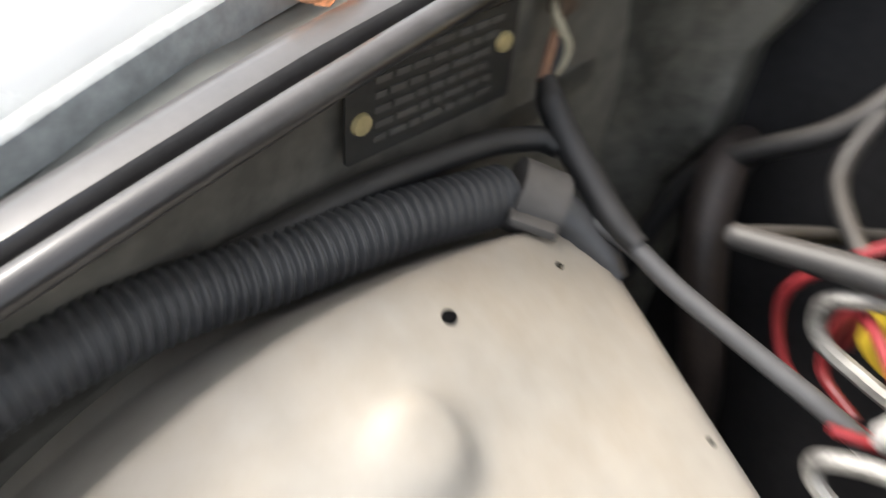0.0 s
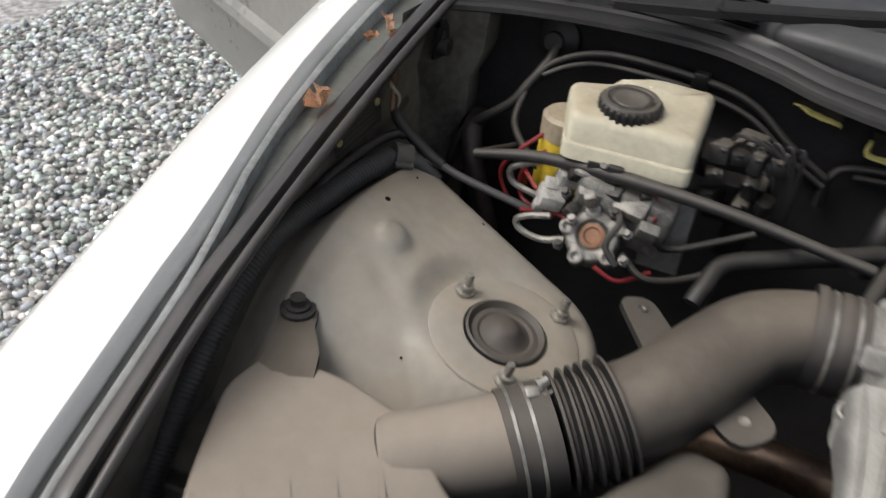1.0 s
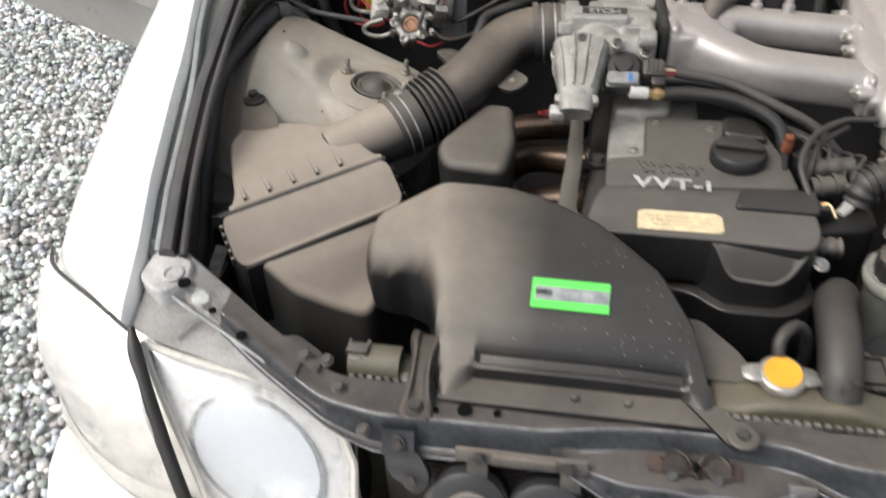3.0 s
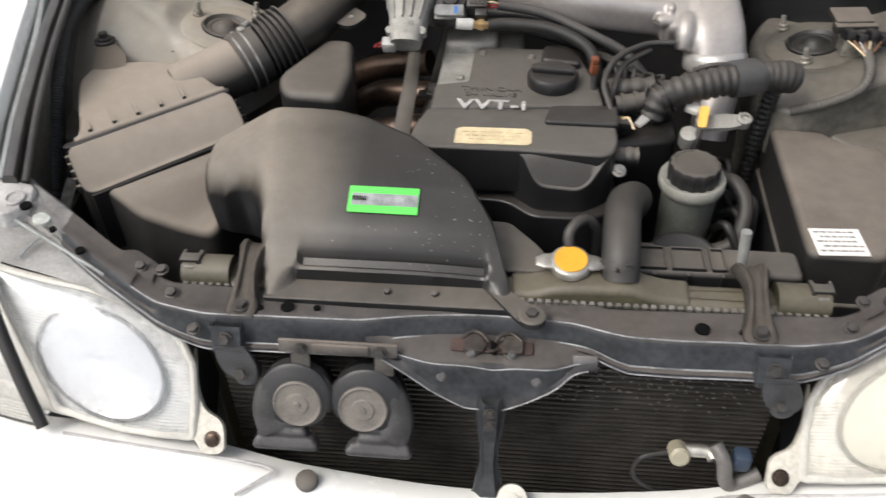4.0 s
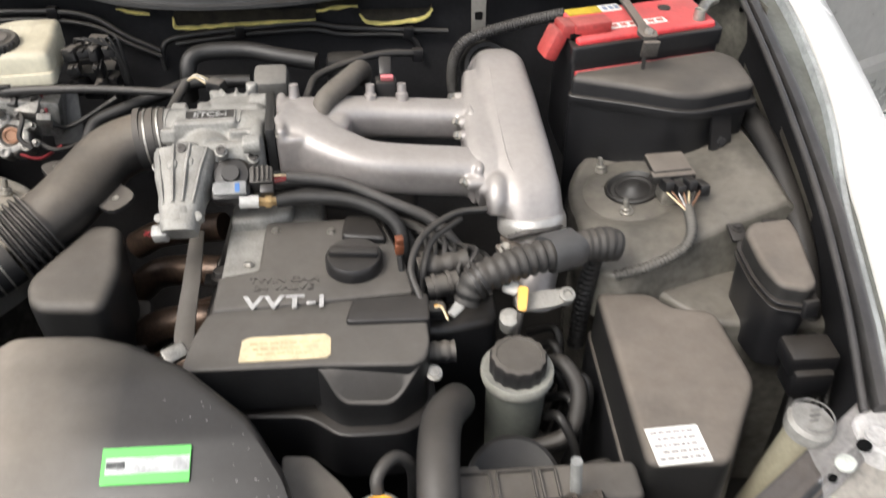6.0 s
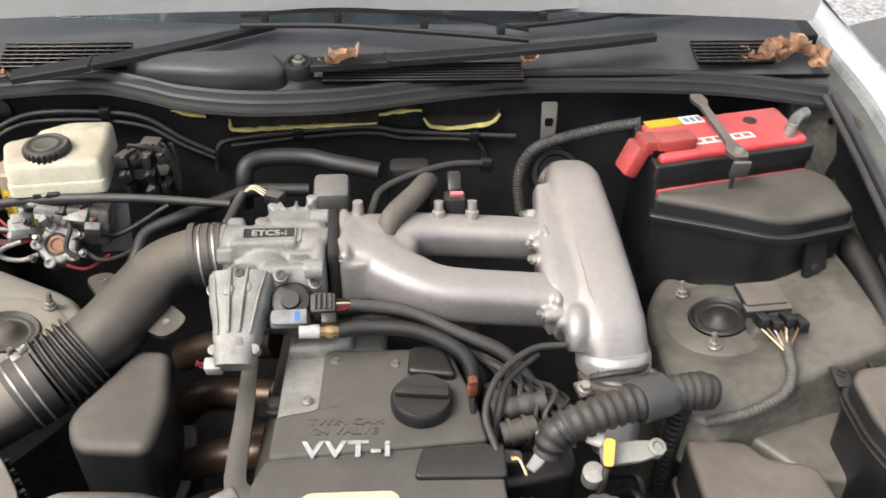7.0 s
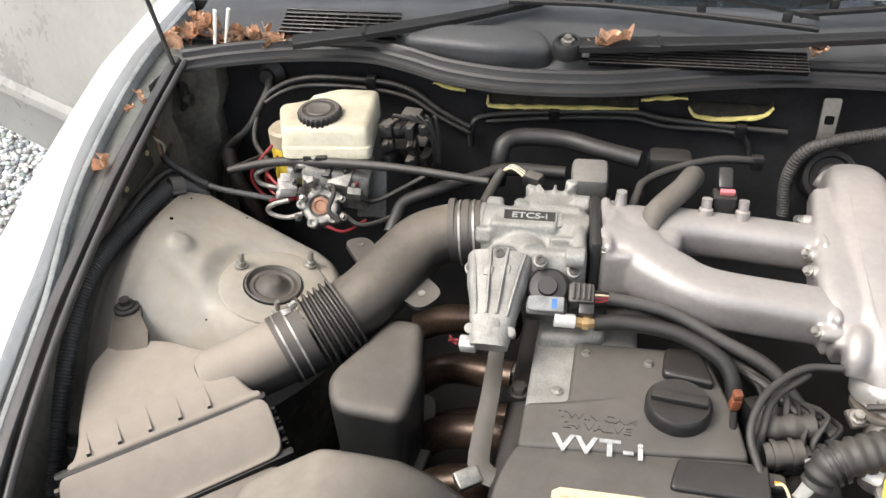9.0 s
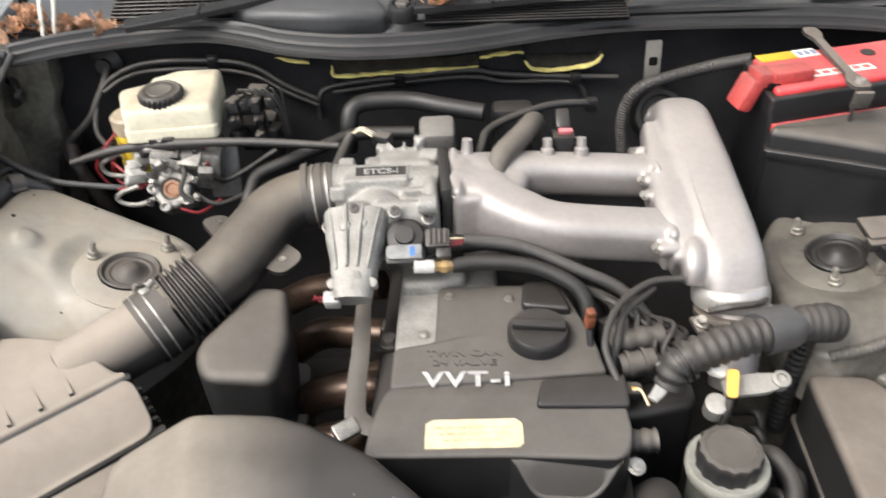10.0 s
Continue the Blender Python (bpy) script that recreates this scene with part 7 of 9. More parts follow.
tube(bm, [(0.328, 0.396, 0.795), (0.350, 0.400, 0.795), (0.375, 0.403, 0.793), (0.391, 0.404, 0.788)], [0.0165, 0.0205, 0.0225, 0.0205], 20, ribs=0.0095, depth=0.06)
part("ribbed_end", bm, rubber, ch2)
bm = B()
tube(bm, [(0.372, 0.412, 0.785), (0.368, 0.419, 0.75), (0.364, 0.42, 0.70), (0.362, 0.42, 0.60)], 0.0120, 16, ribs=0.009)
part("lower_hose", bm, rubber_dark, ch2, "dark corrugated hose going down")
run("tower_loom", "corrugated wiring loom on the strut tower", "wiring loom", [(0.505, 0.500, 0.79), (0.502, 0.459, 0.790), (0.497, 0.432, 0.778), (0.482, 0.418, 0.765), (0.443, 0.406, 0.752), (0.396, 0.408, 0.735)], 0.0075, material("grey_loom", (0.07, 0.068, 0.062), 0.6, dust=0.3), 0.005)

run("wing_hose", "thick black hose along the inner wing", "hose", [(0.650, 0.74, 0.82), (0.662, 0.62, 0.805), (0.664, 0.52, 0.775), (0.660, 0.44, 0.745), (0.655, 0.38, 0.70), (0.65, 0.34, 0.64)], 0.016, rubber_dark, sides=16)

# ---- connector on the strut tower ----
con = thing("wiring_connector", "grey black multi pin connector on the strut tower", "connector", (0.505, 0.53, 0.79))
bm = B()
box(bm, (0.494, 0.548, 0.813), (0.056, 0.040, 0.010), 0.003, (6, 0, 5))
box(bm, (0.496, 0.528, 0.806), (0.062, 0.016, 0.014), 0.003, (6, 0, 5))
part("shell", bm, fuse_plastic, con)
for k in range(4):
    bm = B()
    box(bm, (0.484 + k * 0.016, 0.512 - (k % 2) * 0.004, 0.803 - (k % 2) * 0.004), (0.013, 0.026, 0.016), 0.002, (-12, 0, 5))
    part("plug", bm, plastic_clean, con)
bm = B()
box(bm, (0.500, 0.535, 0.785), (0.03, 0.03, 0.045), 0.002)
part("bracket", bm, steel, con)
for k in range(7):
    bm = B()
    tube(bm, [(0.480 + k * 0.008, 0.500, 0.80), (0.487 + k * 0.005, 0.485, 0.798), (0.500, 0.462, 0.792)], 0.0013, 6)
    part("lead", bm, [cream, copper, letter, copper, cream, rubber, copper][k], con)

# ---- washer filler ----
wf = thing("washer_filler", "aged translucent washer filler neck with grey cap", "washer bottle", (0.535, 0.155, 0.55))
bm = B()
tube(bm, [(0.525, 0.16, 0.52), (0.530, 0.152, 0.62), (0.541, 0.148, 0.735)], [0.030, 0.024, 0.0205], 20)
part("neck", bm, tan_plastic, wf)
bm = B()
lathe(bm, [(0.025, 0.0), (0.026, 0.006), (0.026, 0.014), (0.022, 0.018), (0.010, 0.0175), (0, 0.0175)], (0.541, 0.148, 0.732), (0.1, -0.05, 1), 26)
wc = part("cap", bm, material("translucent_grey_cap", (0.24, 0.235, 0.22), 0.4, vary=0.3, scale=60, dust=0.3), wf, "worn grey snap cap")
cap_mark = material("worn_cap_mark", (0.15, 0.145, 0.135), 0.45, vary=0.3)
for k in range(3):
    bm = B()
    tube(bm, [(0.5375 + 0.004 * k, 0.144 + 0.007 * k, 0.7506), (0.5475 + 0.006 * k, 0.146 + 0.007 * k, 0.7506)], 0.0012, 6, 2)
    part("embossed_mark", bm, cap_mark, wc)
bm = B()
tube(bm, [(0.5535 + 0.0225 * math.cos(a * 0.3927) - 0.008, 0.154 + 0.0225 * math.sin(a * 0.3927) - 0.001, 0.7492) for a in range(17)], 0.0012, 6, 2)
part("cap_rim", bm, cap_mark, wc)
sm = thing("relay", "small black relay block by the washer filler", "relay", (0.605, 0.27, 0.64))
bm = B()
box(bm, (0.602, 0.272, 0.715), (0.06, 0.042, 0.03), 0.005)
box(bm, (0.602, 0.262, 0.69), (0.05, 0.04, 0.04), 0.005)
part("block", bm, plastic_clean, sm)
for k in range(5):
    run("wire_bundle", "black wires behind the fuse box", "wiring", [(0.60 + 0.01 * k, 0.265, 0.67), (0.585 + 0.012 * k, 0.24, 0.63), (0.60 + 0.006 * k, 0.21, 0.60 - 0.01 * k), (0.63, 0.22, 0.56)], 0.004, rubber_dark, group="wires behind the fuse box")

# ---- throttle body details ----
for x, y, z in ((-0.153, 0.549, 0.862), (-0.187, 0.548, 0.838), (-0.104, 0.548, 0.858), (-0.064, 0.549, 0.846), (-0.118, 0.549, 0.835)):
    bm = B()
    lathe(bm, [(0.0082, -0.012), (0.0082, -0.001), (0.0066, 0.0)], (x, y, z), (0, -0.55, 0.85), 16)
    part("screw_boss", bm, cast, tbd)
    bm = B()
    lathe(bm, [(0.0062, 0.0), (0.0062, 0.0032), (0.003, 0.0036), (0.003, 0.002), (0, 0.002)], (x, y, z), (0, -0.55, 0.85), 14)
    part("screw", bm, dark_steel, tbd)
bm = B()
lathe(bm, [(0.026, -0.03), (0.026, 0.002), (0.022, 0.006), (0.012, 0.007), (0.011, 0.012), (0, 0.012)], (-0.093, 0.536, 0.826), (0.0, -0.55, 0.85), 26)
box(bm, (-0.092, 0.514, 0.813), (0.052, 0.026, 0.026), 0.008, (32, 0, 2))
tps = part("position_sensor", bm, plastic_clean, tbd, "black position sensor")
bm = B()
lid(bm, [(-0.0215, -0.009, .006), (0.0215, -0.009, .002), (0.0215, 0.009, .002), (-0.0215, 0.009, .006)], 0.003, -0.004, 0.0015, 0.004, rings=3)
SF = frame_on((-0.093, 0.5075, 0.8262), (1, 0.03, 0), (0, 0.83, 0.55))
bm.transform(SF)
part("sensor_face", bm, material("pale_grey_plastic", (0.20, 0.20, 0.195), 0.45, vary=0.3, scale=60), tps)
bm = B()
plate(bm, [(0.007, -0.006), (0.013, -0.006), (0.013, 0.006), (0.007, 0.006)], 0.0036, SF, 0.0005)
part("blue_mark", bm, material("blue_print", (0.04, 0.13, 0.34), 0.5), tps)
plug = thing("sensor_plug", "black ribbed connector with coloured leads on the sensor", "connector", (-0.052, 0.525, 0.83))
bm = B()
box(bm, (-0.053, 0.523, 0.830), (0.030, 0.024, 0.024), 0.003, (30, 0, 2))
for k in range(4):
    box(bm, (-0.062 + k * 0.006, 0.5165, 0.8425), (0.0025, 0.02, 0.004), 0.0008, (30, 0, 2))
part("body", bm, plastic, plug)
bm = B()
box(bm, (-0.046, 0.508, 0.822), (0.018, 0.014, 0.014), 0.002, (30, 0, 2))
part("latch", bm, plastic_clean, plug)
for k in range(4):
    bm = B()
    tube(bm, [(-0.039, 0.524 - 0.003 * k, 0.838 - 0.003 * k), (-0.028, 0.526 - 0.002 * k, 0.836 - 0.003 * k), (-0.012, 0.530, 0.828)], 0.0013, 6)
    part("lead", bm, [rubber_dark, cream, red_wire, red_wire][k], plug)
for k in range(4):
    bm = B()
    u = (k - 1.5) / 1.5
    tube(bm, [(-0.153 + 0.031 * u, 0.556, 0.866 - 0.007 * u * u), (-0.153 + 0.025 * u, 0.52, 0.8545 - 0.006 * u * u), (-0.153 + 0.018 * u, 0.478, 0.8315 - 0.004 * u * u)], [0.0022, 0.0022, 0.0020], 8, flat=1.3)
    for v in bm.verts:
        v.co.z -= 0.0010
    part("rib", bm, cast, tbd)
for x, y in ((-0.163, 0.527), (-0.143, 0.531)):
    bm = B()
    box(bm, (x, y, 0.852), (0.013, 0.014, 0.010), 0.004, (28, 0, 0))
    part("boss", bm, cast, tbd)
bm = B()
plate(bm, [(-0.040, -0.030, .012), (0.036, -0.034, .012), (0.036, 0.022, .012), (0.008, 0.036, .012), (-0.012, 0.036, .012), (-0.042, 0.010, .012)], 0.007, frame_on((-0.151, 0.5555, 0.828), (1, 0, 0), (0, 0.35, 0.94)), 0.01)
part("motor_flange", bm, cast, tbd)
bm = B()
tube(bm, [(-0.153, 0.474, 0.806), (-0.153, 0.466, 0.801), (-0.153, 0.457, 0.795)], [0.0235, 0.0235, 0.0215], 28, 4, flat=0.86, square=0.6)
box(bm, (-0.153, 0.462, 0.812), (0.030, 0.012, 0.010), 0.003, (30, 0, 0))
for e in (-1, 1):
    lathe(bm, [(0.006, -0.012), (0.006, 0.004), (0.003, 0.005), (0, 0.005)], (-0.153 + e * 0.0235, 0.468, 0.812), (0, -0.6, 0.8), 12)
part("motor_cap", bm, cast, tbd)
bm = B()
box(bm, (-0.178, 0.463, 0.792), (0.020, 0.016, 0.020), 0.003, (25, 0, 0))
part("motor_plug", bm, material("grey_white_plug", (0.38, 0.37, 0.35), 0.5, vary=0.3, scale=60), tbd)
for k in range(3):
    bm = B()
    s = -1
    tube(bm, [(-0.152 + s * 0.032, 0.466 + 0.003 * k, 0.793), (-0.152 + s * 0.042, 0.470, 0.790 - 0.003 * k), (-0.152 + s * 0.052, 0.480 + 0.004 * k, 0.778)], 0.0014, 6)
    part("lead", bm, [red_wire, rubber_dark, red_wire, red_wire, cream][k], tbd)
bm = B()
lathe(bm, [(0.0425, -0.008), (0.044, -0.006), (0.044, 0.002), (0.0425, 0.004)], (-0.098, 0.660, 0.852), (0, 0.12, 1), 34)
part("drum_edge", bm, dark_steel, tbd)
wp = thing("wiring_plug", "black connector with bare leads behind the throttle", "connector", (-0.15, 0.72, 0.85))
bm = B()
box(bm, (-0.128, 0.708, 0.868), (0.024, 0.018, 0.016), 0.002, (0, 0, -25))
part("plug", bm, plastic, wp)
bm = B()
tube(bm, [(-0.172, 0.722, 0.868), (-0.180, 0.705, 0.858), (-0.19, 0.66, 0.85)], 0.007, 10)
part("sleeve", bm, rubber, wp)
for k in range(5):
    bm = B()
    tube(bm, [(-0.172, 0.722, 0.868), (-0.158, 0.727 - 0.002 * k, 0.876), (-0.140, 0.718 - 0.003 * k, 0.872)], 0.0015, 6)
    part("lead", bm, [cream, rubber_dark, pale, rubber_dark, cream][k], wp)
rear = thing("rear_casting", "grey cast bracket behind the throttle", "bracket", (-0.06, 0.75, 0.80))
bm = B()
box(bm, (-0.055, 0.755, 0.835), (0.05, 0.05, 0.06), 0.008, (10, 0, 2))
part("casting", bm, material("grey_casting", (0.17, 0.165, 0.155), 0.6, metal=0.3, vary=0.2, dust=0.4), rear)

# ---- manifold details ----
for x, y, z in ((0.210, 0.598, 0.838), (0.211, 0.624, 0.844), (0.211, 0.514, 0.818), (0.210, 0.690, 0.847), (-0.030, 0.566, 0.868)):
    bm = B()
    bolt(bm, (x, y, z), 0.0050, 0.007, (-0.85, -0.2, 0.5) if x > 0.1 else (-0.2, -0.2, 0.9))
    part("bolt", bm, steel, mani)
for x in (0.091, 0.135):
    bm = B()
    lathe(bm, [(0.009, -0.02), (0.009, 0.008), (0.0065, 0.010), (0.0065, 0.022), (0, 0.023)], (x, 0.664, 0.862), (0, 0.25, 1), 14)
    part("stud", bm, silver, mani)
bm = B()
lathe(bm, [(0.016, -0.02), (0.013, 0.0), (0.008, 0.01), (0.0065, 0.03), (0, 0.031)], (-0.014, 0.655, 0.862), (0, 0.1, 1), 16)
part("nipple", bm, silver, mani)
bm = B()
ax = Vector((0.06, -0.30, -0.95)).normalized()
lathe(bm, [(0.040, -0.018), (0.0445, -0.014), (0.0460, -0.008), (0.0460, 0.004), (0.0445, 0.007), (0.040, 0.008), (0.036, 0.008)], (0.299, 0.4885, 0.764), ax, 40)
part("end_collar", bm, material("bright_machined_alloy", (0.52, 0.50, 0.47), 0.32, metal=0.6, vary=0.12, scale=30), mani, "bright machined collar")
bm = B()
lathe(bm, [(0.030, 0.0), (0.046, 0.001), (0.047, 0.003), (0.047, 0.007), (0.044, 0.009), (0.030, 0.010)], (0.303, 0.483, 0.750), ax, 34)
box(bm, (0.262, 0.462, 0.742), (0.026, 0.022, 0.008), 0.003, (20, 0, 20))
box(bm, (0.342, 0.480, 0.742), (0.026, 0.022, 0.008), 0.003, (20, 0, -10))
part("end_flange", bm, bracket_mat, mani, "dusty dark outlet flange")
for x, y in ((0.260, 0.459), (0.343, 0.478)):
    bm = B()
    bolt(bm, (x, y, 0.746), 0.0065, 0.009, (0, -0.3, 1))
    part("bolt", bm, steel, mani)
bm = B()
tube(bm, [(0.303, 0.480, 0.748), (0.302, 0.455, 0.725), (0.297, 0.430, 0.705), (0.294, 0.418, 0.680)], [0.034, 0.031, 0.028, 0.026], 24)
part("lower_pipe", bm, silver, mani, "silver lower intake pipe")
bm = B()
tube(bm, [(0.335, 0.470, 0.775), (0.318, 0.447, 0.785), (0.285, 0.442, 0.785), (0.262, 0.450, 0.772)], 0.004, 8)
part("spring_clamp", bm, dark_steel, mani)
inj = thing("pressure_sensor", "black pressure sensor with pink plug insert", "sensor", (0.113, 0.69, 0.85))
bm = B()
box(bm, (0.113, 0.685, 0.868), (0.03, 0.025, 0.03), 0.004)
box(bm, (0.113, 0.702, 0.892), (0.018, 0.03, 0.014), 0.003, (30, 0, 0))
part("sensor", bm, plastic_clean, inj)
bm = B()
box(bm, (0.115, 0.680, 0.887), (0.018, 0.006, 0.008), 0.001, (20, 0, 0))
part("insert", bm, material("pink_plastic", (0.55, 0.16, 0.17), 0.5), inj)
bx_ = thing("vacuum_tank", "flat black plastic vacuum chamber on the firewall", "vacuum tank", (0.07, 0.80, 0.80))
bm = B()
box(bm, (0.055, 0.825, 0.812), (0.062, 0.04, 0.085), 0.010, (0, 0, 0))
part("chamber", bm, rubber_dark, bx_)
gr = thing("firewall_grommet", "round black rubber firewall bung", "grommet", (0.265, 0.85, 0.84))
bm = B()
lathe(bm, [(0.040, -0.06), (0.040, -0.002), (0.037, 0.003), (0.030, 0.003), (0.027, -0.004), (0.019, -0.004), (0.017, 0.004), (0.009, 0.006), (0, 0.006)], (0.283, 0.860, 0.812), (0, -1, 0.45), 34)
part("bung", bm, rubber_dark, gr)
eb = thing("engine_hook", "grey steel bracket with a slotted hole", "bracket", (0.27, 0.905, 0.86))
bm = B()
m = frame_on((0.271, 0.898, 0.880), (1, 0.05, 0), (-0.10, 0.12, 1))
plate(bm, [(-0.011, -0.040), (0.011, -0.040), (0.012, 0.034, .004), (-0.012, 0.034, .004)], 0.004, m, 0.002)
hk = part("strap", bm, material("dull_zinc", (0.22, 0.21, 0.19), 0.5, metal=0.5, vary=0.2), eb)
# dark of the slot is a black plate laid on the strap
bm = B()
plate(bm, [(-0.0065, -0.004, .003), (0.0065, -0.004, .003), (0.0065, 0.009, .003), (-0.0065, 0.009, .003)], 0.0048, m, 0.002)
part("slot", bm, flat_black, hk)
bm = B()
lathe(bm, [(0.028, -0.01), (0.026, 0.004), (0.012, 0.012), (0.011, 0.02), (0, 0.02)], (-0.568, 0.922, 0.895), (0, -1, 0.1), 22)
part("grommet", bm, rubber_dark, car, "black harness grommet")
# insulation pads with torn yellow edges
pad_mat = material("brown_insulation", (0.055, 0.048, 0.036), 0.9, vary=0.5, scale=60, bump=0.3, bump_scale=200)
for pts, top in (([(-0.217, 0.908, 0.885), (-0.212, 0.908, 0.868), (-0.16, 0.909, 0.869), (-0.083, 0.909, 0.8725), (0.008, 0.909, 0.876)], 0.889), ([(0.010, 0.909, 0.890), (0.04, 0.909, 0.896), (0.076, 0.909, 0.897)], 0.904), ([(0.079, 0.908, 0.884), (0.094, 0.907, 0.870), (0.138, 0.907, 0.869), (0.182, 0.907, 0.876), (0.197, 0.908, 0.890)], 0.886), ([(-0.30, 0.90, 0.905), (-0.27, 0.90, 0.898), (-0.25, 0.90, 0.895)], 0.912)):
    path_ = smooth_path(pts, 6)
    bm = B()
    tube(bm, pts, [0.0022] + [0.0047] * (len(pts) - 2) + [0.0022], 8, 6, flat=0.7)
    for i, v in enumerate(bm.verts):
        v.co.z += 0.0007 * math.sin(v.co.x * 210 + i % 8) + 0.0006 * math.sin(v.co.x * 910)
    edge_ = part("foam_edge", bm, foam, car, "torn yellow insulation foam")
    bm = B()
    strip(bm, [[p + Vector((0, 0.002, 0)), p + Vector((0, 0.006, max(0.002, (top - p.z) * 0.6))), Vector((p.x, p.y + 0.016, max(top, p.z + 0.004)))] for p in path_])
    bmesh.ops.solidify(bm, geom=bm.faces[:], thickness=0.003)
    part("insulation_pad", bm, pad_mat, car, "brown felt insulation pad")


# ---- engine left side ----
for k, pts in enumerate(([(-0.29, 0.69, 0.60), (-0.24, 0.68, 0.63), (-0.14, 0.65, 0.66)], [(-0.27, 0.575, 0.60), (-0.22, 0.565, 0.645), (-0.13, 0.545, 0.66)], [(-0.26, 0.50, 0.56), (-0.21, 0.50, 0.60), (-0.12, 0.50, 0.63)], [(-0.26, 0.455, 0.59), (-0.21, 0.455, 0.64), (-0.12, 0.45, 0.66)], [(-0.24, 0.38, 0.59), (-0.20, 0.385, 0.63), (-0.12, 0.38, 0.65)])):
    bm = B()
    tube(bm, pts, 0.022, 16)
    part("exhaust_runner", bm, rusty, engine, "heat browned exhaust runner")
for z, y in ((0.668, 0.544), (0.668, 0.449)):
    bm = B()
    bolt(bm, (-0.128, y, z), 0.009, 0.012, (-0.3, 0, 1))
    part("manifold_nut", bm, steel, engine)
brc = thing("engine_brace", "black steel brace beside the cam cover", "bracket", (-0.15, 0.45, 0.70))
bm = B()
tube(bm, [(-0.150, 0.530, 0.742), (-0.150, 0.453, 0.722), (-0.153, 0.40, 0.702), (-0.150, 0.368, 0.690), (-0.122, 0.352, 0.688)], [0.010, 0.012, 0.013, 0.014, 0.012], 8, flat=0.35)
part("strap", bm, plastic, brc)
bm = B()
box(bm, (-0.162, 0.352, 0.690), (0.030, 0.022, 0.012), 0.003, (20, 0, 35))
part("foot", bm, steel, brc)
bm = B()
bolt(bm, (-0.118, 0.478, 0.705), 0.010, 0.012)
box(bm, (-0.125, 0.478, 0.70), (0.03, 0.02, 0.008), 0.002)
part("bolt", bm, dark_steel, brc)
bm = B()
lid(bm, [(-0.10, 0.51), (-0.10, 0.58), (-0.02, 0.58), (-0.02, 0.525), (-0.05, 0.515)], 0.772, 0.73, 0.008, 0.01)
part("cam_housing", bm, cast, engine, "bare alloy cam housing")
bm = B()
bolt(bm, (-0.072, 0.44, 0.755), 0.005, 0.004)
part("bolt", bm, steel, engine)
bm = B()
lid(bm, [(0.045, 0.47), (0.05, 0.515), (0.09, 0.515), (0.105, 0.46)], 0.772, 0.755, 0.005, 0.01, rings=3)
part("cap_ledge", bm, plastic_clean, cover)
# right flank of the engine: pump, pulley, coil pack, dark fittings
bm = B()
lid(bm, [(0.14, 0.34), (0.14, 0.47), (0.24, 0.47), (0.24, 0.36)], lambda x, y: 0.715, 0.40, 0.012, 0.02)
part("side_cover", bm, plastic_clean, engine, "black side cover")
for c, s, r in (((0.165, 0.43, 0.735), (0.04, 0.05, 0.04), 10), ((0.20, 0.44, 0.74), (0.05, 0.035, 0.03), -8), ((0.185, 0.40, 0.735), (0.03, 0.03, 0.03), 20), ((0.155, 0.36, 0.735), (0.035, 0.02, 0.02), 0), ((0.215, 0.405, 0.73), (0.04, 0.03, 0.025), 35)):
    bm = B()
    box(bm, c, s, 0.006, (6, 5, r))
    part("fitting", bm, plastic, engine)
bm = B()
tube(bm, [(0.14, 0.415, 0.755), (0.205, 0.425, 0.757)], 0.016, 14, ribs=0.02)
part("valve", bm, plastic, engine)
bm = B()
tube(bm, [(0.14, 0.30, 0.722), (0.178, 0.302, 0.722)], 0.014, 16, ribs=0.012)
part("hose_union", bm, plastic, engine)
bm = B()
bolt(bm, (0.151, 0.268, 0.722), 0.007, 0.006, (0, -0.5, 1))
part("bolt", bm, steel, engine)
bm = B()
lathe(bm, [(0.052, -0.012), (0.055, -0.008), (0.055, 0.008), (0.050, 0.012), (0.03, 0.008), (0, 0.008)], (0.235, 0.175, 0.63), (0, -0.6, 1), 34)
part("pulley", bm, rubber_dark, engine, "black drive pulley")
tag = thing("dipstick", "orange dipstick handle in a pale alloy tube bracket", "dipstick", (0.262, 0.345, 0.72))
bm = B()
plate(bm, [(-0.0055, -0.016, .004), (0.0055, -0.016, .004), (0.0065, 0.014, .005), (-0.0065, 0.014, .005)], 0.004, frame_on((0.2645, 0.347, 0.760), (0.95, -0.25, 0.1), (0.25, 0.75, 0.65)), 0.003)
part("handle", bm, orange, tag)
bm = B()
tube(bm, [(0.261, 0.336, 0.747), (0.258, 0.330, 0.730), (0.256, 0.335, 0.69)], 0.0042, 10)
part("tube", bm, dark_steel, tag)
bm = B()
box(bm, (0.252, 0.365, 0.762), (0.020, 0.016, 0.012), 0.004, (20, 10, -20))
part("white_tag", bm, pale, tag)
bm = B()
plate(bm, [(-0.034, -0.010, .006), (0.010, -0.012, .006), (0.036, -0.007, .006), (0.036, 0.007, .006), (0.010, 0.012, .006), (-0.034, 0.012, .006)], 0.007, frame_on((0.292, 0.358, 0.742), (1, 0.12, 0.05), (-0.1, 1, 0.35)), 0.004)
lathe(bm, [(0.010, -0.004), (0.010, 0.010), (0.006, 0.011), (0.006, 0.006), (0, 0.006)], (0.322, 0.362, 0.744), (0, -0.4, 1), 16)
lathe(bm, [(0.012, -0.02), (0.012, 0.006), (0.007, 0.008), (0, 0.008)], (0.248, 0.338, 0.735), (-0.1, -0.4, 1), 16)
part("bracket", bm, cast, tag, "pale alloy lug")
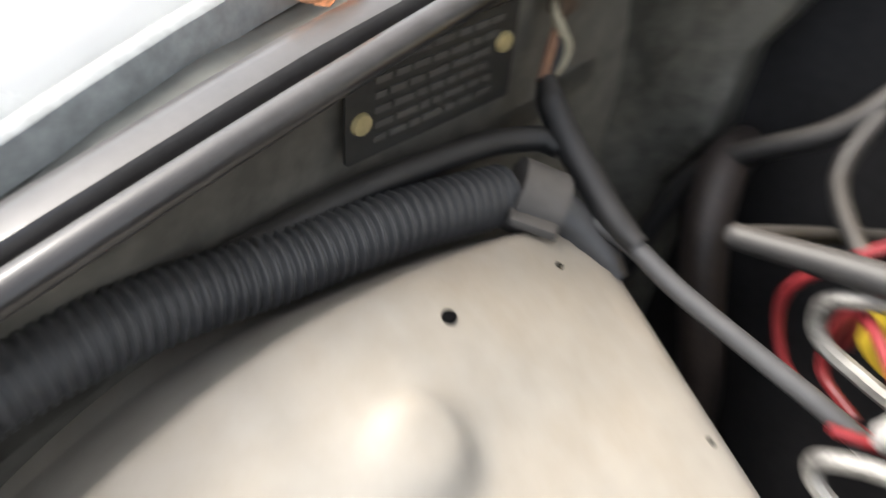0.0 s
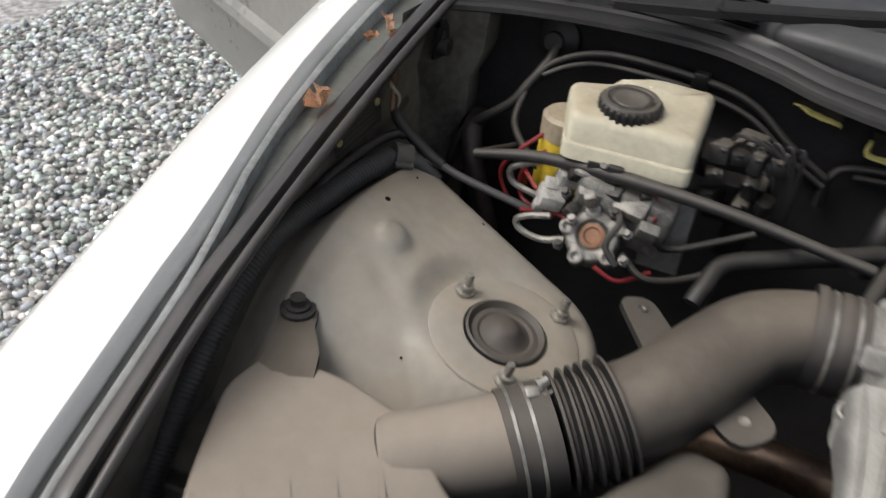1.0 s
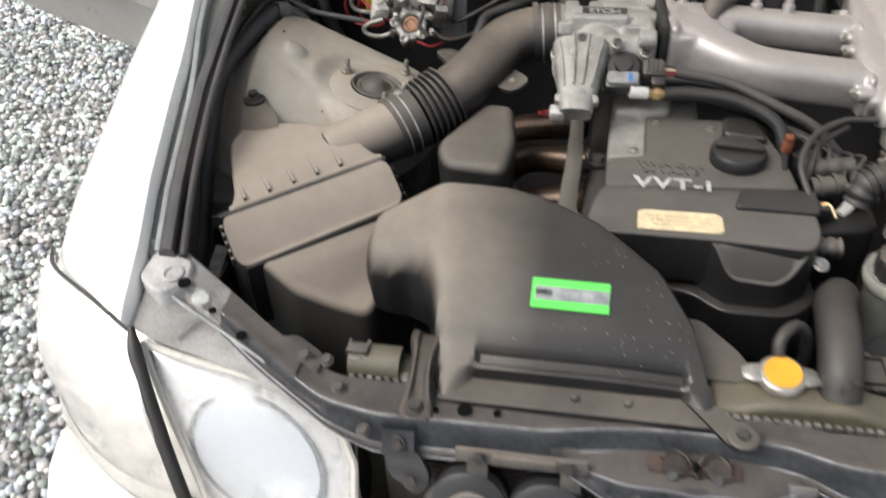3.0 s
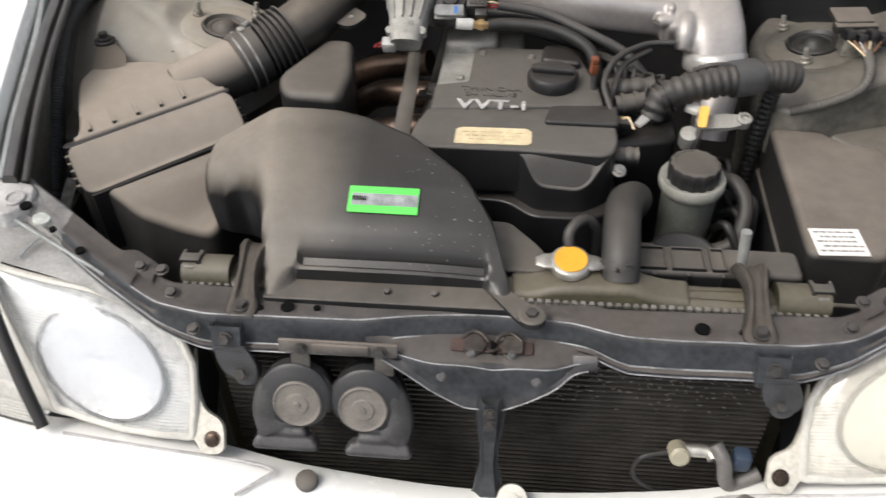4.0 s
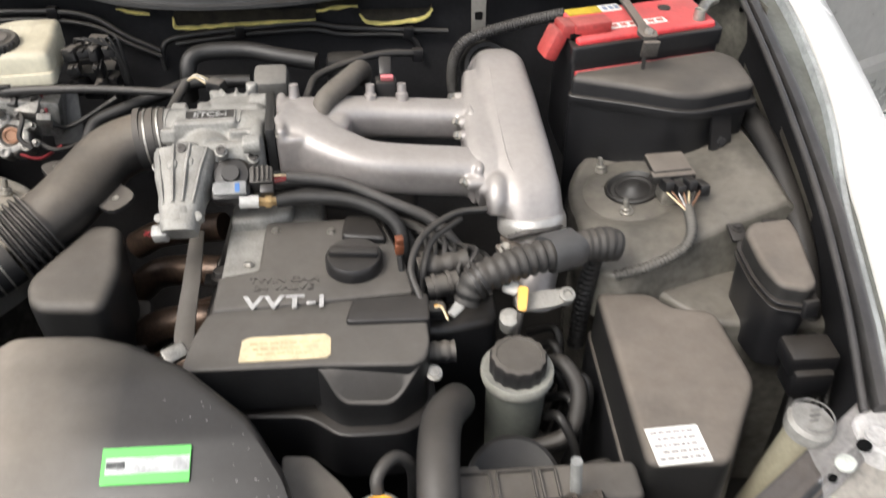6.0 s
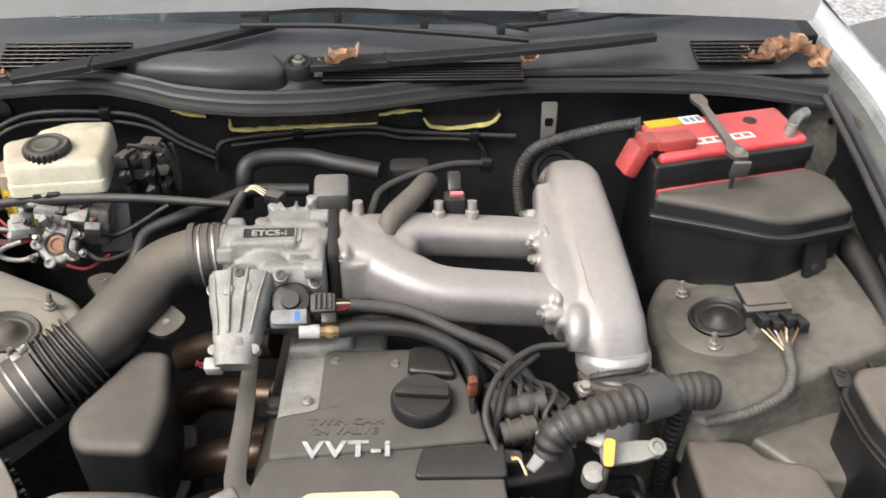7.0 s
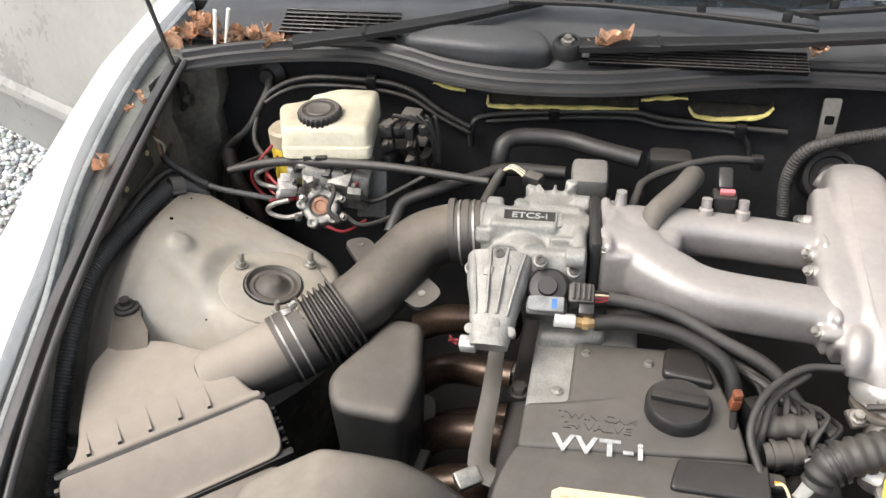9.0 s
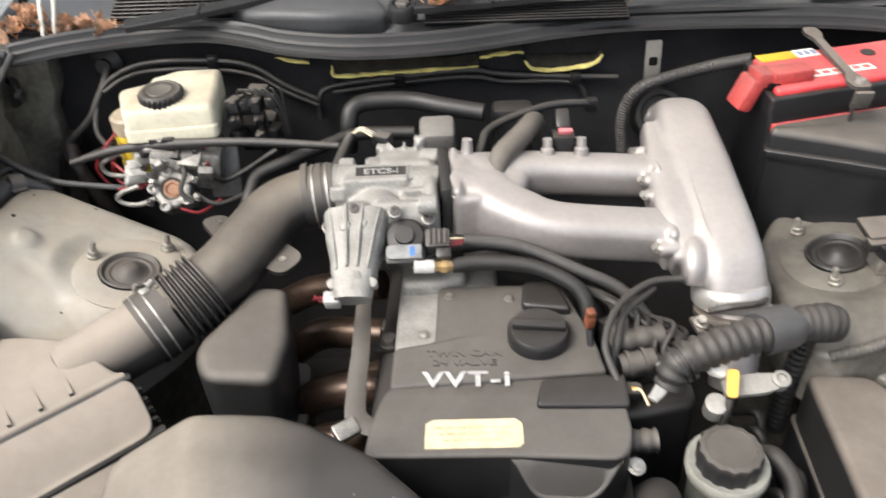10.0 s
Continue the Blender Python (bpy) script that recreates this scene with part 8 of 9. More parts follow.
run("return_hose", "dark rubber return hose by the fluid bottle", "hose", [(0.265, 0.245, 0.60), (0.315, 0.25, 0.62), (0.33, 0.28, 0.66), (0.315, 0.31, 0.68), (0.30, 0.33, 0.66)], 0.011, sides=12)
run("lower_hose", "dark rubber hose below the fluid bottle", "hose", [(0.27, 0.19, 0.60), (0.30, 0.175, 0.64), (0.335, 0.175, 0.655), (0.345, 0.19, 0.63), (0.34, 0.21, 0.58)], 0.008)
for k in range(6):
    random.seed(60 + k)
    x = 0.30 + random.uniform(-0.01, 0.03)
    run("pipe_cluster", "dark pipes beside the fluid bottle", "pipe", [(x, 0.22 + 0.03 * k, 0.52), (x + 0.02, 0.225 + 0.03 * k, 0.60), (x + 0.01 * (k % 3), 0.25 + 0.03 * k, 0.65), (x - 0.01, 0.28 + 0.03 * k, 0.62)], 0.006, rubber_dark, group="pipes beside the bottle")
bm = B()
tube(bm, [(0.142, 0.0822, 0.7135), (0.142, 0.0836, 0.7151)], 0.0240, 24, 2)
box(bm, (0.134, 0.062, 0.733), (0.004, 0.004, 0.014), 0.001, (40, -30, 0))
part("wire_clamp", bm, dark_steel, hose)
bm = B()
tube(bm, [(0.142, 0.0885, 0.7208), (0.142, 0.0899, 0.7224)], 0.0240, 24, 2)
box(bm, (0.148, 0.066, 0.739), (0.004, 0.004, 0.013), 0.001, (40, 25, 0))
part("wire_clamp", bm, dark_steel, hose)
run("overflow_hose", "thin black overflow hose behind the radiator cap", "hose", [(0.085, 0.10, 0.715), (0.082, 0.115, 0.74), (0.10, 0.135, 0.745), (0.118, 0.14, 0.72), (0.12, 0.14, 0.66)], 0.007)

# ---- radiator brackets ----
for sx in (-1, 1):
    rb = thing("radiator_bracket", "dusty steel radiator mounting bracket", "bracket", (sx * 0.29, 0.03, 0.70), "radiator mounting brackets")
    bm = B()
    rows = []
    for y, z, w, ridge in ((-0.010, 0.6975, 0.0150, 0.001), (-0.006, 0.7000, 0.0190, 0.002), (0.004, 0.7010, 0.0200, 0.003), (0.012, 0.7030, 0.0180, 0.006), (0.022, 0.708, 0.0150, 0.007), (0.034, 0.716, 0.0130, 0.006), (0.048, 0.7235, 0.0130, 0.005), (0.062, 0.7265, 0.0155, 0.005), (0.078, 0.7245, 0.0200, 0.006), (0.092, 0.7175, 0.0220, 0.006), (0.099, 0.700, 0.0220, 0.004)):
        fold = [(-1.0, -0.008), (-0.93, 0.0), (-0.74, 1.0), (-0.5, 1.0), (-0.3, 0.15), (0.0, 0.0), (0.3, 0.15), (0.5, 1.0), (0.74, 1.0), (0.93, 0.0), (1.0, -0.008)]
        rows.append([(sx * 0.29 + u * w, y + 0.004, z + (h * ridge if h >= 0 else h)) for u, h in fold])
    strip(bm, rows)
    bmesh.ops.solidify(bm, geom=bm.faces[:], thickness=0.002)
    part("strap", bm, bracket_mat, rb)
    bm = B()
    bolt(bm, (sx * 0.29, 0.004, 0.7015), 0.0075, 0.008)
    part("bolt", bm, dark_steel, rb)
    if sx > 0:
        bm = B()
        tube(bm, [(0.282, 0.10, 0.715), (0.278, 0.102, 0.765)], 0.006, 12)
        part("stay_pin", bm, material("grey_pin", (0.2, 0.2, 0.19), 0.5), rb)
    bm = B()
    tube(bm, [(sx * 0.318, 0.068, 0.692), (sx * 0.376, 0.068, 0.692)], 0.022, 20, 2)
    part("tank_end", bm, tank_mat, radiator)
    bm = B()
    box(bm, (sx * 0.366, 0.066, 0.7165), (0.024, 0.014, 0.004), 0.0015)
    box(bm, (sx * 0.356, 0.070, 0.707), (0.005, 0.022, 0.018), 0.001)
    box(bm, (sx * 0.377, 0.070, 0.707), (0.004, 0.022, 0.018), 0.001)
    part("tank_clip", bm, plastic, radiator)
    bm = B()
    box(bm, (sx * 0.3665, 0.056, 0.708), (0.012, 0.004, 0.008), 0.001)
    part("clip_pin", bm, steel, radiator)
# shroud ribs and slots
for x in (0.185, 0.225, 0.265):
    bm = B()
    box(bm, (x, 0.0985, 0.688), (0.003, 0.005, 0.022), 0.001)
    part("shroud_rib", bm, plastic, radiator)
# bolts, holes on the support
for x, y, z in ((-0.378, 0.021, 0.6995), (0.390, 0.022, 0.6995), (-0.425, 0.054, 0.708), (0.410, 0.058, 0.706), (0.354, -0.019, 0.684), (-0.342, -0.019, 0.684), (0.438, 0.056, 0.711), (-0.400, 0.054, 0.704)):
    bm = B()
    bolt(bm, (x, y, z), 0.006, 0.006, (0, -0.3, 1))
    part("bolt", bm, dark_steel, support)
# raised black discs: the dark in each hole is painted
for x, y, r in ((0.230, 0.013, 0.0085), (-0.2385, 0.0125, 0.0080), (-0.2045, 0.0140, 0.0040), (-0.2690, 0.0080, 0.0035), (0.273, 0.010, 0.004), (0.50, 0.062, 0.006), (-0.50, 0.062, 0.006), (0.585, 0.114, 0.0075), (-0.585, 0.114, 0.0075), (0.541, 0.085, 0.0045), (-0.541, 0.085, 0.0045)):
    bm = B()
    z = soft_table(SUP_TOP, x) - (0.0018 if abs(x) < 0.42 else -0.0015)
    lathe(bm, [(r, 0.0), (r, 0.0035), (0, 0.0035)], (x, y, z), (0, 0, 1), 20)
    part("hole", bm, flat_black, support)

dark_tab = material("dark_stay_steel", (0.035, 0.036, 0.039), 0.45, vary=0.5, scale=40, dust=0.3, dust_color=(0.14, 0.125, 0.11))
# hood latch, its plate and the centre stay
lp = thing("latch_plate", "grey steel bonnet latch plate on the support", "latch", (0, -0.03, 0.66))
bm = B()
rows = []
FOOT = [(-0.150, -0.019, 0.672), (-0.136, -0.022, 0.668), (-0.102, -0.032, 0.652), (-0.065, -0.042, 0.630), (-0.030, -0.050, 0.616), (0.012, -0.051, 0.616), (0.040, -0.047, 0.628), (0.066, -0.040, 0.640), (0.078, -0.034, 0.646), (0.088, -0.028, 0.659), (0.118, -0.021, 0.662)]
for i in range(55):
    x = -0.146 + 0.262 * i / 54
    fy = soft_table([(a, b) for a, b, c in FOOT], x, 0.006)
    fz = soft_table([(a, c) for a, b, c in FOOT], x, 0.006)
    e = soft_table(SUP_EDGE, x)
    zt = soft_table(SUP_TOP, x)
    k = max(0.0, min(1.0, (0.130 + x) / 0.07, (0.108 - x) / 0.05))
    k = k * k * (3 - 2 * k)
    sy = -0.019 - 0.017 * k
    sz = zt - 0.029 + 0.004 * k
    dent = 0.004 * math.exp(-(x / 0.016) ** 2)
    ridge = [(e - 0.008, zt - 0.020), ((e + sy) / 2 - 0.004, sz + 0.003), (sy + 0.006, sz + 0.0015), (sy + 0.001, sz - 0.001 - dent), (sy - 0.002, sz - 0.006 - dent), (sy - 0.003, (sz + fz) / 2), (fy + 0.001, fz + 0.006), (fy - 0.003, fz + 0.002), (fy - 0.004, fz)]
    rows.append([(x, yy, min(zz, sz + 0.01)) for yy, zz in ridge])
strip(bm, rows)
bmesh.ops.solidify(bm, geom=bm.faces[:], thickness=0.0025)
pt = part("plate", bm, support_paint, lp)
# same pale tubes carry painted highlight and wear along ridge and foot
for k in (3, 8):
    bm = B()
    tube(bm, [Vector(r[k]) + Vector((0, -0.0012, 0.0014)) for r in rows[2:-2:2]], 0.0009, 6, 2)
    part("edge_highlight_wear", bm, edge_paint, pt, "bright edge of the pressing, highlight and wear in its colour")
LS = frame_on((-0.002, -0.0105, 0.6735), (1, 0, 0), (0, 1, 0.12))
rust_claw = material("rusty_latch_steel", (0.050, 0.041, 0.034), 0.5, metal=0.4, vary=0.5, scale=80)
bm = B()
plate(bm, [(-0.046, -0.0085, .003), (0.046, -0.0085, .003), (0.046, 0.0085, .003), (-0.046, 0.0085, .003)], 0.0012, LS, 0.002)
part("slot", bm, material("rust_brown_recess", (0.060, 0.036, 0.030), 0.7, vary=0.5, scale=60), pt)
for e in (-1, 1):
    bm = B()
    plate(bm, [(-0.012, -0.012, .006), (0.010, -0.012, .003), (0.014, -0.002, .002), (0.009, 0.004, .003), (0.012, 0.010, .003), (0.002, 0.014, .006), (-0.010, 0.006, .006)], 0.006, LS @ pose(e * 0.022 + 0.002, 0.001, 0.002, 6, -4 * e, 0) @ Matrix.Diagonal((-e, 1, 1, 1)), 0.003)
    claw = part("latch_claw", bm, rust_claw, lp, "rusty dark latch claw")
    bm = B()
    tube(bm, [LS @ Vector((e * 0.034, 0.004, 0.008)), LS @ Vector((e * 0.022, 0.012, 0.0105)), LS @ Vector((e * 0.010, 0.009, 0.010)), LS @ Vector((e * 0.004, 0.002, 0.006))], 0.0022, 8)
    part("claw_edge", bm, rust_claw, claw)
# black plate paints the dark between the claws
bm = B()
plate(bm, [(-0.004, -0.010, .002), (0.005, -0.010, .002), (0.004, 0.006, .002), (-0.003, 0.006, .002)], 0.0032, LS @ pose(0.002, 0, 0), 0.001)
part("striker_gap", bm, flat_black, pt)
bm = B()
tube(bm, [LS @ Vector((-0.004, -0.006, 0.006)), LS @ Vector((0.001, -0.012, 0.009)), LS @ Vector((0.007, -0.006, 0.006))], 0.0016, 8)
part("striker", bm, rust_claw, lp)
for x, y, z, r in ((-0.024, -0.0215, 0.6745, 0.0060), (0.021, -0.0210, 0.6745, 0.0060), (-0.056, -0.0395, 0.652, 0.006), (0.050, -0.0395, 0.652, 0.006)):
    bm = B()
    bolt(bm, (x, y, z), r * 0.75, 0.0040, (0, -0.6, 0.8), 1.4)
    part("bolt", bm, dark_tab, lp)
bm = B()
box(bm, (0.103, -0.017, 0.664), (0.028, 0.010, 0.016), 0.002, (-38, 0, 0))
part("end_tab", bm, support_paint, lp, "blue grey folded end tab")
cs = thing("centre_stay", "grey steel stay from the latch plate to the bumper", "stay", (0, -0.06, 0.48))
bm = B()
rows = []
for z, w in ((0.636, 0.013), (0.615, 0.014), (0.59, 0.013), (0.56, 0.010), (0.53, 0.009), (0.50, 0.013), (0.47, 0.017)):
    y = -0.052 - 0.10 * (0.636 - z)
    rows.append([(u * w, y - (0.010 if abs(u) < 0.9 else 0), z) for u in (-1.2, -1, -0.6, 0.6, 1, 1.2)])
strip(bm, rows)
bmesh.ops.solidify(bm, geom=bm.faces[:], thickness=0.003)
part("strap", bm, support_paint, cs)
for z in (0.625, 0.605):
    bm = B()
    bolt(bm, (0, -0.066, z), 0.005, 0.006, (0, -1, 0.2))
    part("bolt", bm, dark_steel, cs)
bm = B()
lathe(bm, [(0.018, -0.02), (0.018, 0.003), (0.008, 0.004), (0.008, 0.009), (0, 0.009)], (0.03, -0.088, 0.490), (0, -0.6, 0.8), 20)
part("bumper_boss", bm, material("cream_boss", (0.6, 0.57, 0.5), 0.5), car)

# brackets under the support on each side
for sx in (-1, 1):
    br_ = thing("stay_bracket", "grey steel bracket hanging from the support", "bracket", (sx * 0.33, -0.03, 0.66), "brackets under the support")
    bm = B()
    strip(bm, [[(sx * 0.304 + w * a, y, z) for a, y, z in prof] for w, prof in ((-0.019, ((1, -0.012, 0.690), (1, -0.014, 0.672), (1, -0.014, 0.655), (0.6, -0.018, 0.645))), (-0.017, ((1, -0.019, 0.691), (1, -0.0265, 0.676), (1, -0.032, 0.664), (0.8, -0.028, 0.650))), (0.017, ((1, -0.019, 0.691), (1, -0.0265, 0.676), (1, -0.032, 0.664), (0.8, -0.028, 0.650))), (0.019, ((1, -0.012, 0.690), (1, -0.014, 0.672), (1, -0.014, 0.655), (0.6, -0.018, 0.645))))])
    bmesh.ops.solidify(bm, geom=bm.faces[:], thickness=0.0025)
    part("strap", bm, support_paint, br_)
    bm = B()
    plate(bm, [(-0.010, -0.012, .010), (0.022, -0.016, .012), (0.026, 0.004, .008), (0.014, 0.030, .006), (-0.022, 0.030, .006), (-0.020, 0.004, .008)], 0.004, frame_on((sx * 0.306 + 0.010, -0.033, 0.640), (1, 0, 0), (0, 0.22, 0.97)), 0.005)
    lathe(bm, [(0.015, -0.012), (0.015, 0.004), (0.012, 0.006), (0, 0.006)], (sx * 0.304 + 0.018, -0.032, 0.629), (0, -0.9, 0.45), 20)
    part("lower_tab", bm, dark_tab, br_)
    for x, y, z in ((0.0, -0.027, 0.680), (0.014, -0.038, 0.634)):
        bm = B()
        bolt(bm, (sx * 0.304 + x, y, z), 0.0065, 0.006, (0, -0.9, 0.45))
        part("bolt", bm, dark_steel, br_)

# ---- horns ----
horn_mat = material("dusty_horn", (0.013, 0.0135, 0.015), 0.42, vary=0.4, dust=0.18, dust_color=(0.13, 0.125, 0.12))
horn_shell = material("worn_horn_shell", (0.026, 0.026, 0.028), 0.42, vary=0.6, scale=30, dust=0.28, patchy=0.0, dust_color=(0.17, 0.155, 0.14))
horn_face = material("dusty_horn_face", (0.13, 0.118, 0.105), 0.6, vary=0.35, scale=45, dust=0.5, patchy=0.3, dust_color=(0.24, 0.21, 0.18))
hrail = thing("horn_rail", "grey steel horn mounting strip", "bracket", (-0.175, -0.02, 0.665))
bm = B()
box(bm, (-0.175, -0.026, 0.674), (0.136, 0.005, 0.017), 0.0015, (-15, 0, 0))
box(bm, (-0.171, -0.0295, 0.675), (0.066, 0.006, 0.013), 0.003, (-15, 0, 0))
part("strip", bm, bracket_mat, hrail)
for hx, hz, s, bolt_x in ((-0.224, 0.606, -1, -0.217), (-0.147, 0.603, 1, -0.126)):
    h = thing("horn", "dusty black snail horn hanging before the condenser", "horn", (hx, -0.035, 0.57), "pair of horns")
    HM = frame_on((hx, -0.057, hz), (1, 0, 0), (0, 0.38, 0.92))
    ax = HM.to_3x3() @ Vector((0, 0, 1))
    c = Vector((hx, -0.057, hz))
    bm = B()
    back = c + Vector((0.004 * s, 0.004, 0.006))
    lathe(bm, [(0.030, -0.040), (0.040, -0.038), (0.0425, -0.034), (0.0425, -0.022), (0.0435, -0.0205), (0.0435, -0.0175), (0.0425, -0.016), (0.042, -0.006), (0.038, -0.003), (0, -0.003)], back, ax, 40)
    part("body", bm, horn_mat, h)
    # snail shell wound round the face and opening at the foot
    bm = B()
    turns = [(-0.031, -0.014, 0.007), (-0.035, 0.006, 0.009), (-0.024, 0.027, 0.0105), (0.002, 0.035, 0.012), (0.027, 0.026, 0.0145), (0.039, 0.004, 0.018), (0.040, -0.022, 0.021), (0.032, -0.042, 0.024)]
    tube(bm, [(s * x, y, -0.014) for x, y, r in turns], [r * 0.86 for x, y, r in turns], 18, 6, flat=0.7)
    lathe(bm, [(0.034, -0.016), (0.034, -0.006), (0.030, -0.0045), (0, -0.0045)], (0, 0, 0), (0, 0, 1), 32)
    for k, (y, w, x) in enumerate(((-0.030, 0.044, 0.026), (-0.042, 0.060, 0.021), (-0.052, 0.074, 0.018), (-0.057, 0.080, 0.017))):
        box(bm, (s * x, y, -0.015 + 0.002 * k), (w, 0.012, 0.022), 0.005)
    bm.transform(HM)
    cast_part("snail_shell", bm, horn_shell, h, "worn grey snail shell", 0.0017, 5)
    bm = B()
    lathe(bm, [(0.0290, -0.006), (0.0290, -0.0015), (0.0275, 0.0), (0.0260, -0.0012), (0.0235, -0.0018), (0.014, -0.001), (0.0125, 0.0006), (0.0045, 0.0008), (0.0035, 0.0024), (0, 0.0026)], c, ax, 36)
    part("face", bm, horn_face, h, "pale dusty round face")
    # flat black plate paints the dark inside the horn's mouth
    bm = B()
    plate(bm, [(s * -0.021, -0.0637), (s * 0.055, -0.0637), (s * 0.055, -0.0632), (s * -0.021, -0.0632)], 0.016, HM @ pose(0, 0, -0.018), 0.001)
    part("mouth", bm, flat_black, h)
    bm = B()
    box(bm, (bolt_x + 0.003 * s, -0.027, 0.657), (0.022, 0.003, 0.040), 0.001, (-14, 0, 0))
    part("hanger", bm, bracket_mat, h)
    bm = B()
    bolt(bm, (bolt_x, -0.030, 0.674), 0.006, 0.005, (0, -1, 0.25))
    part("bolt", bm, dark_steel, h)

# sensor and pipe before the condenser
sen = thing("pipe_fitting", "air conditioning pipe joint with cream sensor", "pipe fitting", (0.25, -0.045, 0.53))
bm = B()
lathe(bm, [(0.012, -0.012), (0.012, 0.010), (0.009, 0.013), (0, 0.013)], (0.222, -0.045, 0.545), (0, -1, 0.5), 18)
part("cream_cap", bm, tan_plastic, sen)
bm = B()
tube(bm, [(0.222, -0.04, 0.545), (0.255, -0.042, 0.547), (0.262, -0.05, 0.545)], 0.008, 10)
part("joint", bm, steel, sen)
bm = B()
tube(bm, [(0.262, -0.04, 0.56), (0.272, -0.055, 0.548), (0.278, -0.06, 0.52), (0.29, -0.055, 0.505), (0.32, -0.045, 0.515)], 0.009, 12)
part("pipe", bm, material("grey_pipe", (0.16, 0.15, 0.14), 0.5, metal=0.4), sen)
bm = B()
box(bm, (0.293, -0.048, 0.545), (0.02, 0.02, 0.026), 0.004)
part("blue_plug", bm, material("dark_blue_plastic", (0.025, 0.04, 0.065), 0.5), sen)
bm = B()
tube(bm, [(0.215, -0.04, 0.54), (0.18, -0.045, 0.53), (0.175, -0.05, 0.50), (0.21, -0.055, 0.47)], 0.003, 7)
part("lead", bm, rubber_dark, sen)

# ---- wing corners by the lamps ----
lamp_panel_paint = material("pale_lamp_panel", (0.55, 0.545, 0.53), 0.4, vary=0.25, scale=30, dust=0.3)
lamp_panel_white = material("cream_lamp_panel", (0.50, 0.47, 0.42), 0.45, vary=0.3, scale=14)
for sx in (-1, 1):
    bm = B()
    lid(bm, [(sx * 0.582, 0.118, .008), (sx * 0.588, 0.150, .01), (sx * 0.640, 0.165, .01), (sx * 0.645, 0.118, .01), (sx * 0.612, 0.095, .01)], lambda x, y: 0.747 + 0.12 * (y - 0.13), 0.70, 0.004, rings=3)
    lathe(bm, [(0.013, -0.004), (0.013, 0.003), (0.010, 0.004), (0.009, 0.001), (0, 0.001)], (sx * 0.603, 0.124, 0.7465), (0, -0.1, 1), 22)
    part("corner_gusset", bm, worn_pale, car, "worn pale wing corner bracket")
    bm = B()
    strip(bm, [[(sx * 0.435, 0.026, 0.688), (sx * 0.40, 0.008, 0.662)], [(sx * 0.53, 0.086, 0.708), (sx * 0.50, 0.037, 0.690)], [(sx * 0.60, 0.132, 0.728), (sx * 0.605, 0.056, 0.703)], [(sx * 0.645, 0.165, 0.738), (sx * 0.634, 0.062, 0.716)]])
    bmesh.ops.solidify(bm, geom=bm.faces[:], thickness=0.004)
    part("lamp_panel", bm, lamp_panel_paint if sx < 0 else lamp_panel_white, car, "pale panel above the headlight")

sx = -1
for pts, r in (([(0.47, 0.045, 0.700), (0.53, 0.074, 0.712), (0.60, 0.105, 0.729), (0.640, 0.130, 0.739)], 0.0022), ([(0.560, 0.088, 0.719), (0.572, 0.075, 0.714), (0.580, 0.060, 0.707)], 0.0016)):
    bm = B()
    tube(bm, [(sx * x, y, z) for x, y, z in pts], r, 8, 6)
    part("panel_seam", bm, gutter_rib, car, "dirty seam in the panel over the headlight")
# ---- plate with rivets on the inner wing ----
idp = thing("data_plate", "dark riveted data plate on the inner wing", "plate", (-0.69, 0.69, 0.84))
m = frame_on((-0.6850, 0.673, 0.858), (0.02, 1, 0.11), (-0.02, -0.11, 1))
bm = B()
plate(bm, [(-0.042, -0.022), (0.042, -0.022), (0.042, 0.020), (-0.042, 0.020)], 0.0012, m, 0.002)
dp = part("plate", bm, material("dark_plate", (0.03, 0.03, 0.028), 0.45, metal=0.3, dust=0.2), idp)
bm = B()
for i in range(6):
    y = 0.015 - i * 0.006
    x = -0.029
    random.seed(80 + i)
    while x < 0.029:
        w = random.uniform(0.004, 0.010)
        plate(bm, [(x, y - 0.0014), (x + w, y - 0.0014), (x + w, y + 0.0014), (x, y + 0.0014)], 0.0016, m, 0.0003)
        x += w + 0.002
tagged(part("printed_lines", bm, material("grey_plate_print", (0.055, 0.053, 0.048), 0.6), dp), kind="stuff")
for s, v in ((-1, -0.006), (1, 0.004)):
    bm = B()
    lathe(bm, [(0.0046, 0), (0.0040, 0.0018), (0, 0.0024)], m @ Vector((s * 0.0352, v, 0.001)), (1, 0, 0), 14)
    part("rivet", bm, material("brass_rivet", (0.5, 0.42, 0.22), 0.4, metal=0.5), idp)

# ---- cowl: grilles, hump, wipers, leaves ----
bm = B()
lid(bm, [(-0.348, 0.905, .02), (-0.335, 0.945, .02), (-0.14, 0.95, .02), (-0.118, 0.89, .02), (-0.20, 0.868, .03), (-0.30, 0.885, .03)], lambda x, y: 0.972 + 0.012 * math.exp(-((x + 0.24) / 0.10) ** 4), 0.93, 0.014, rings=5)
part("cowl_hump", bm, cowl_mat, car, "smooth dark grey cowl cover")
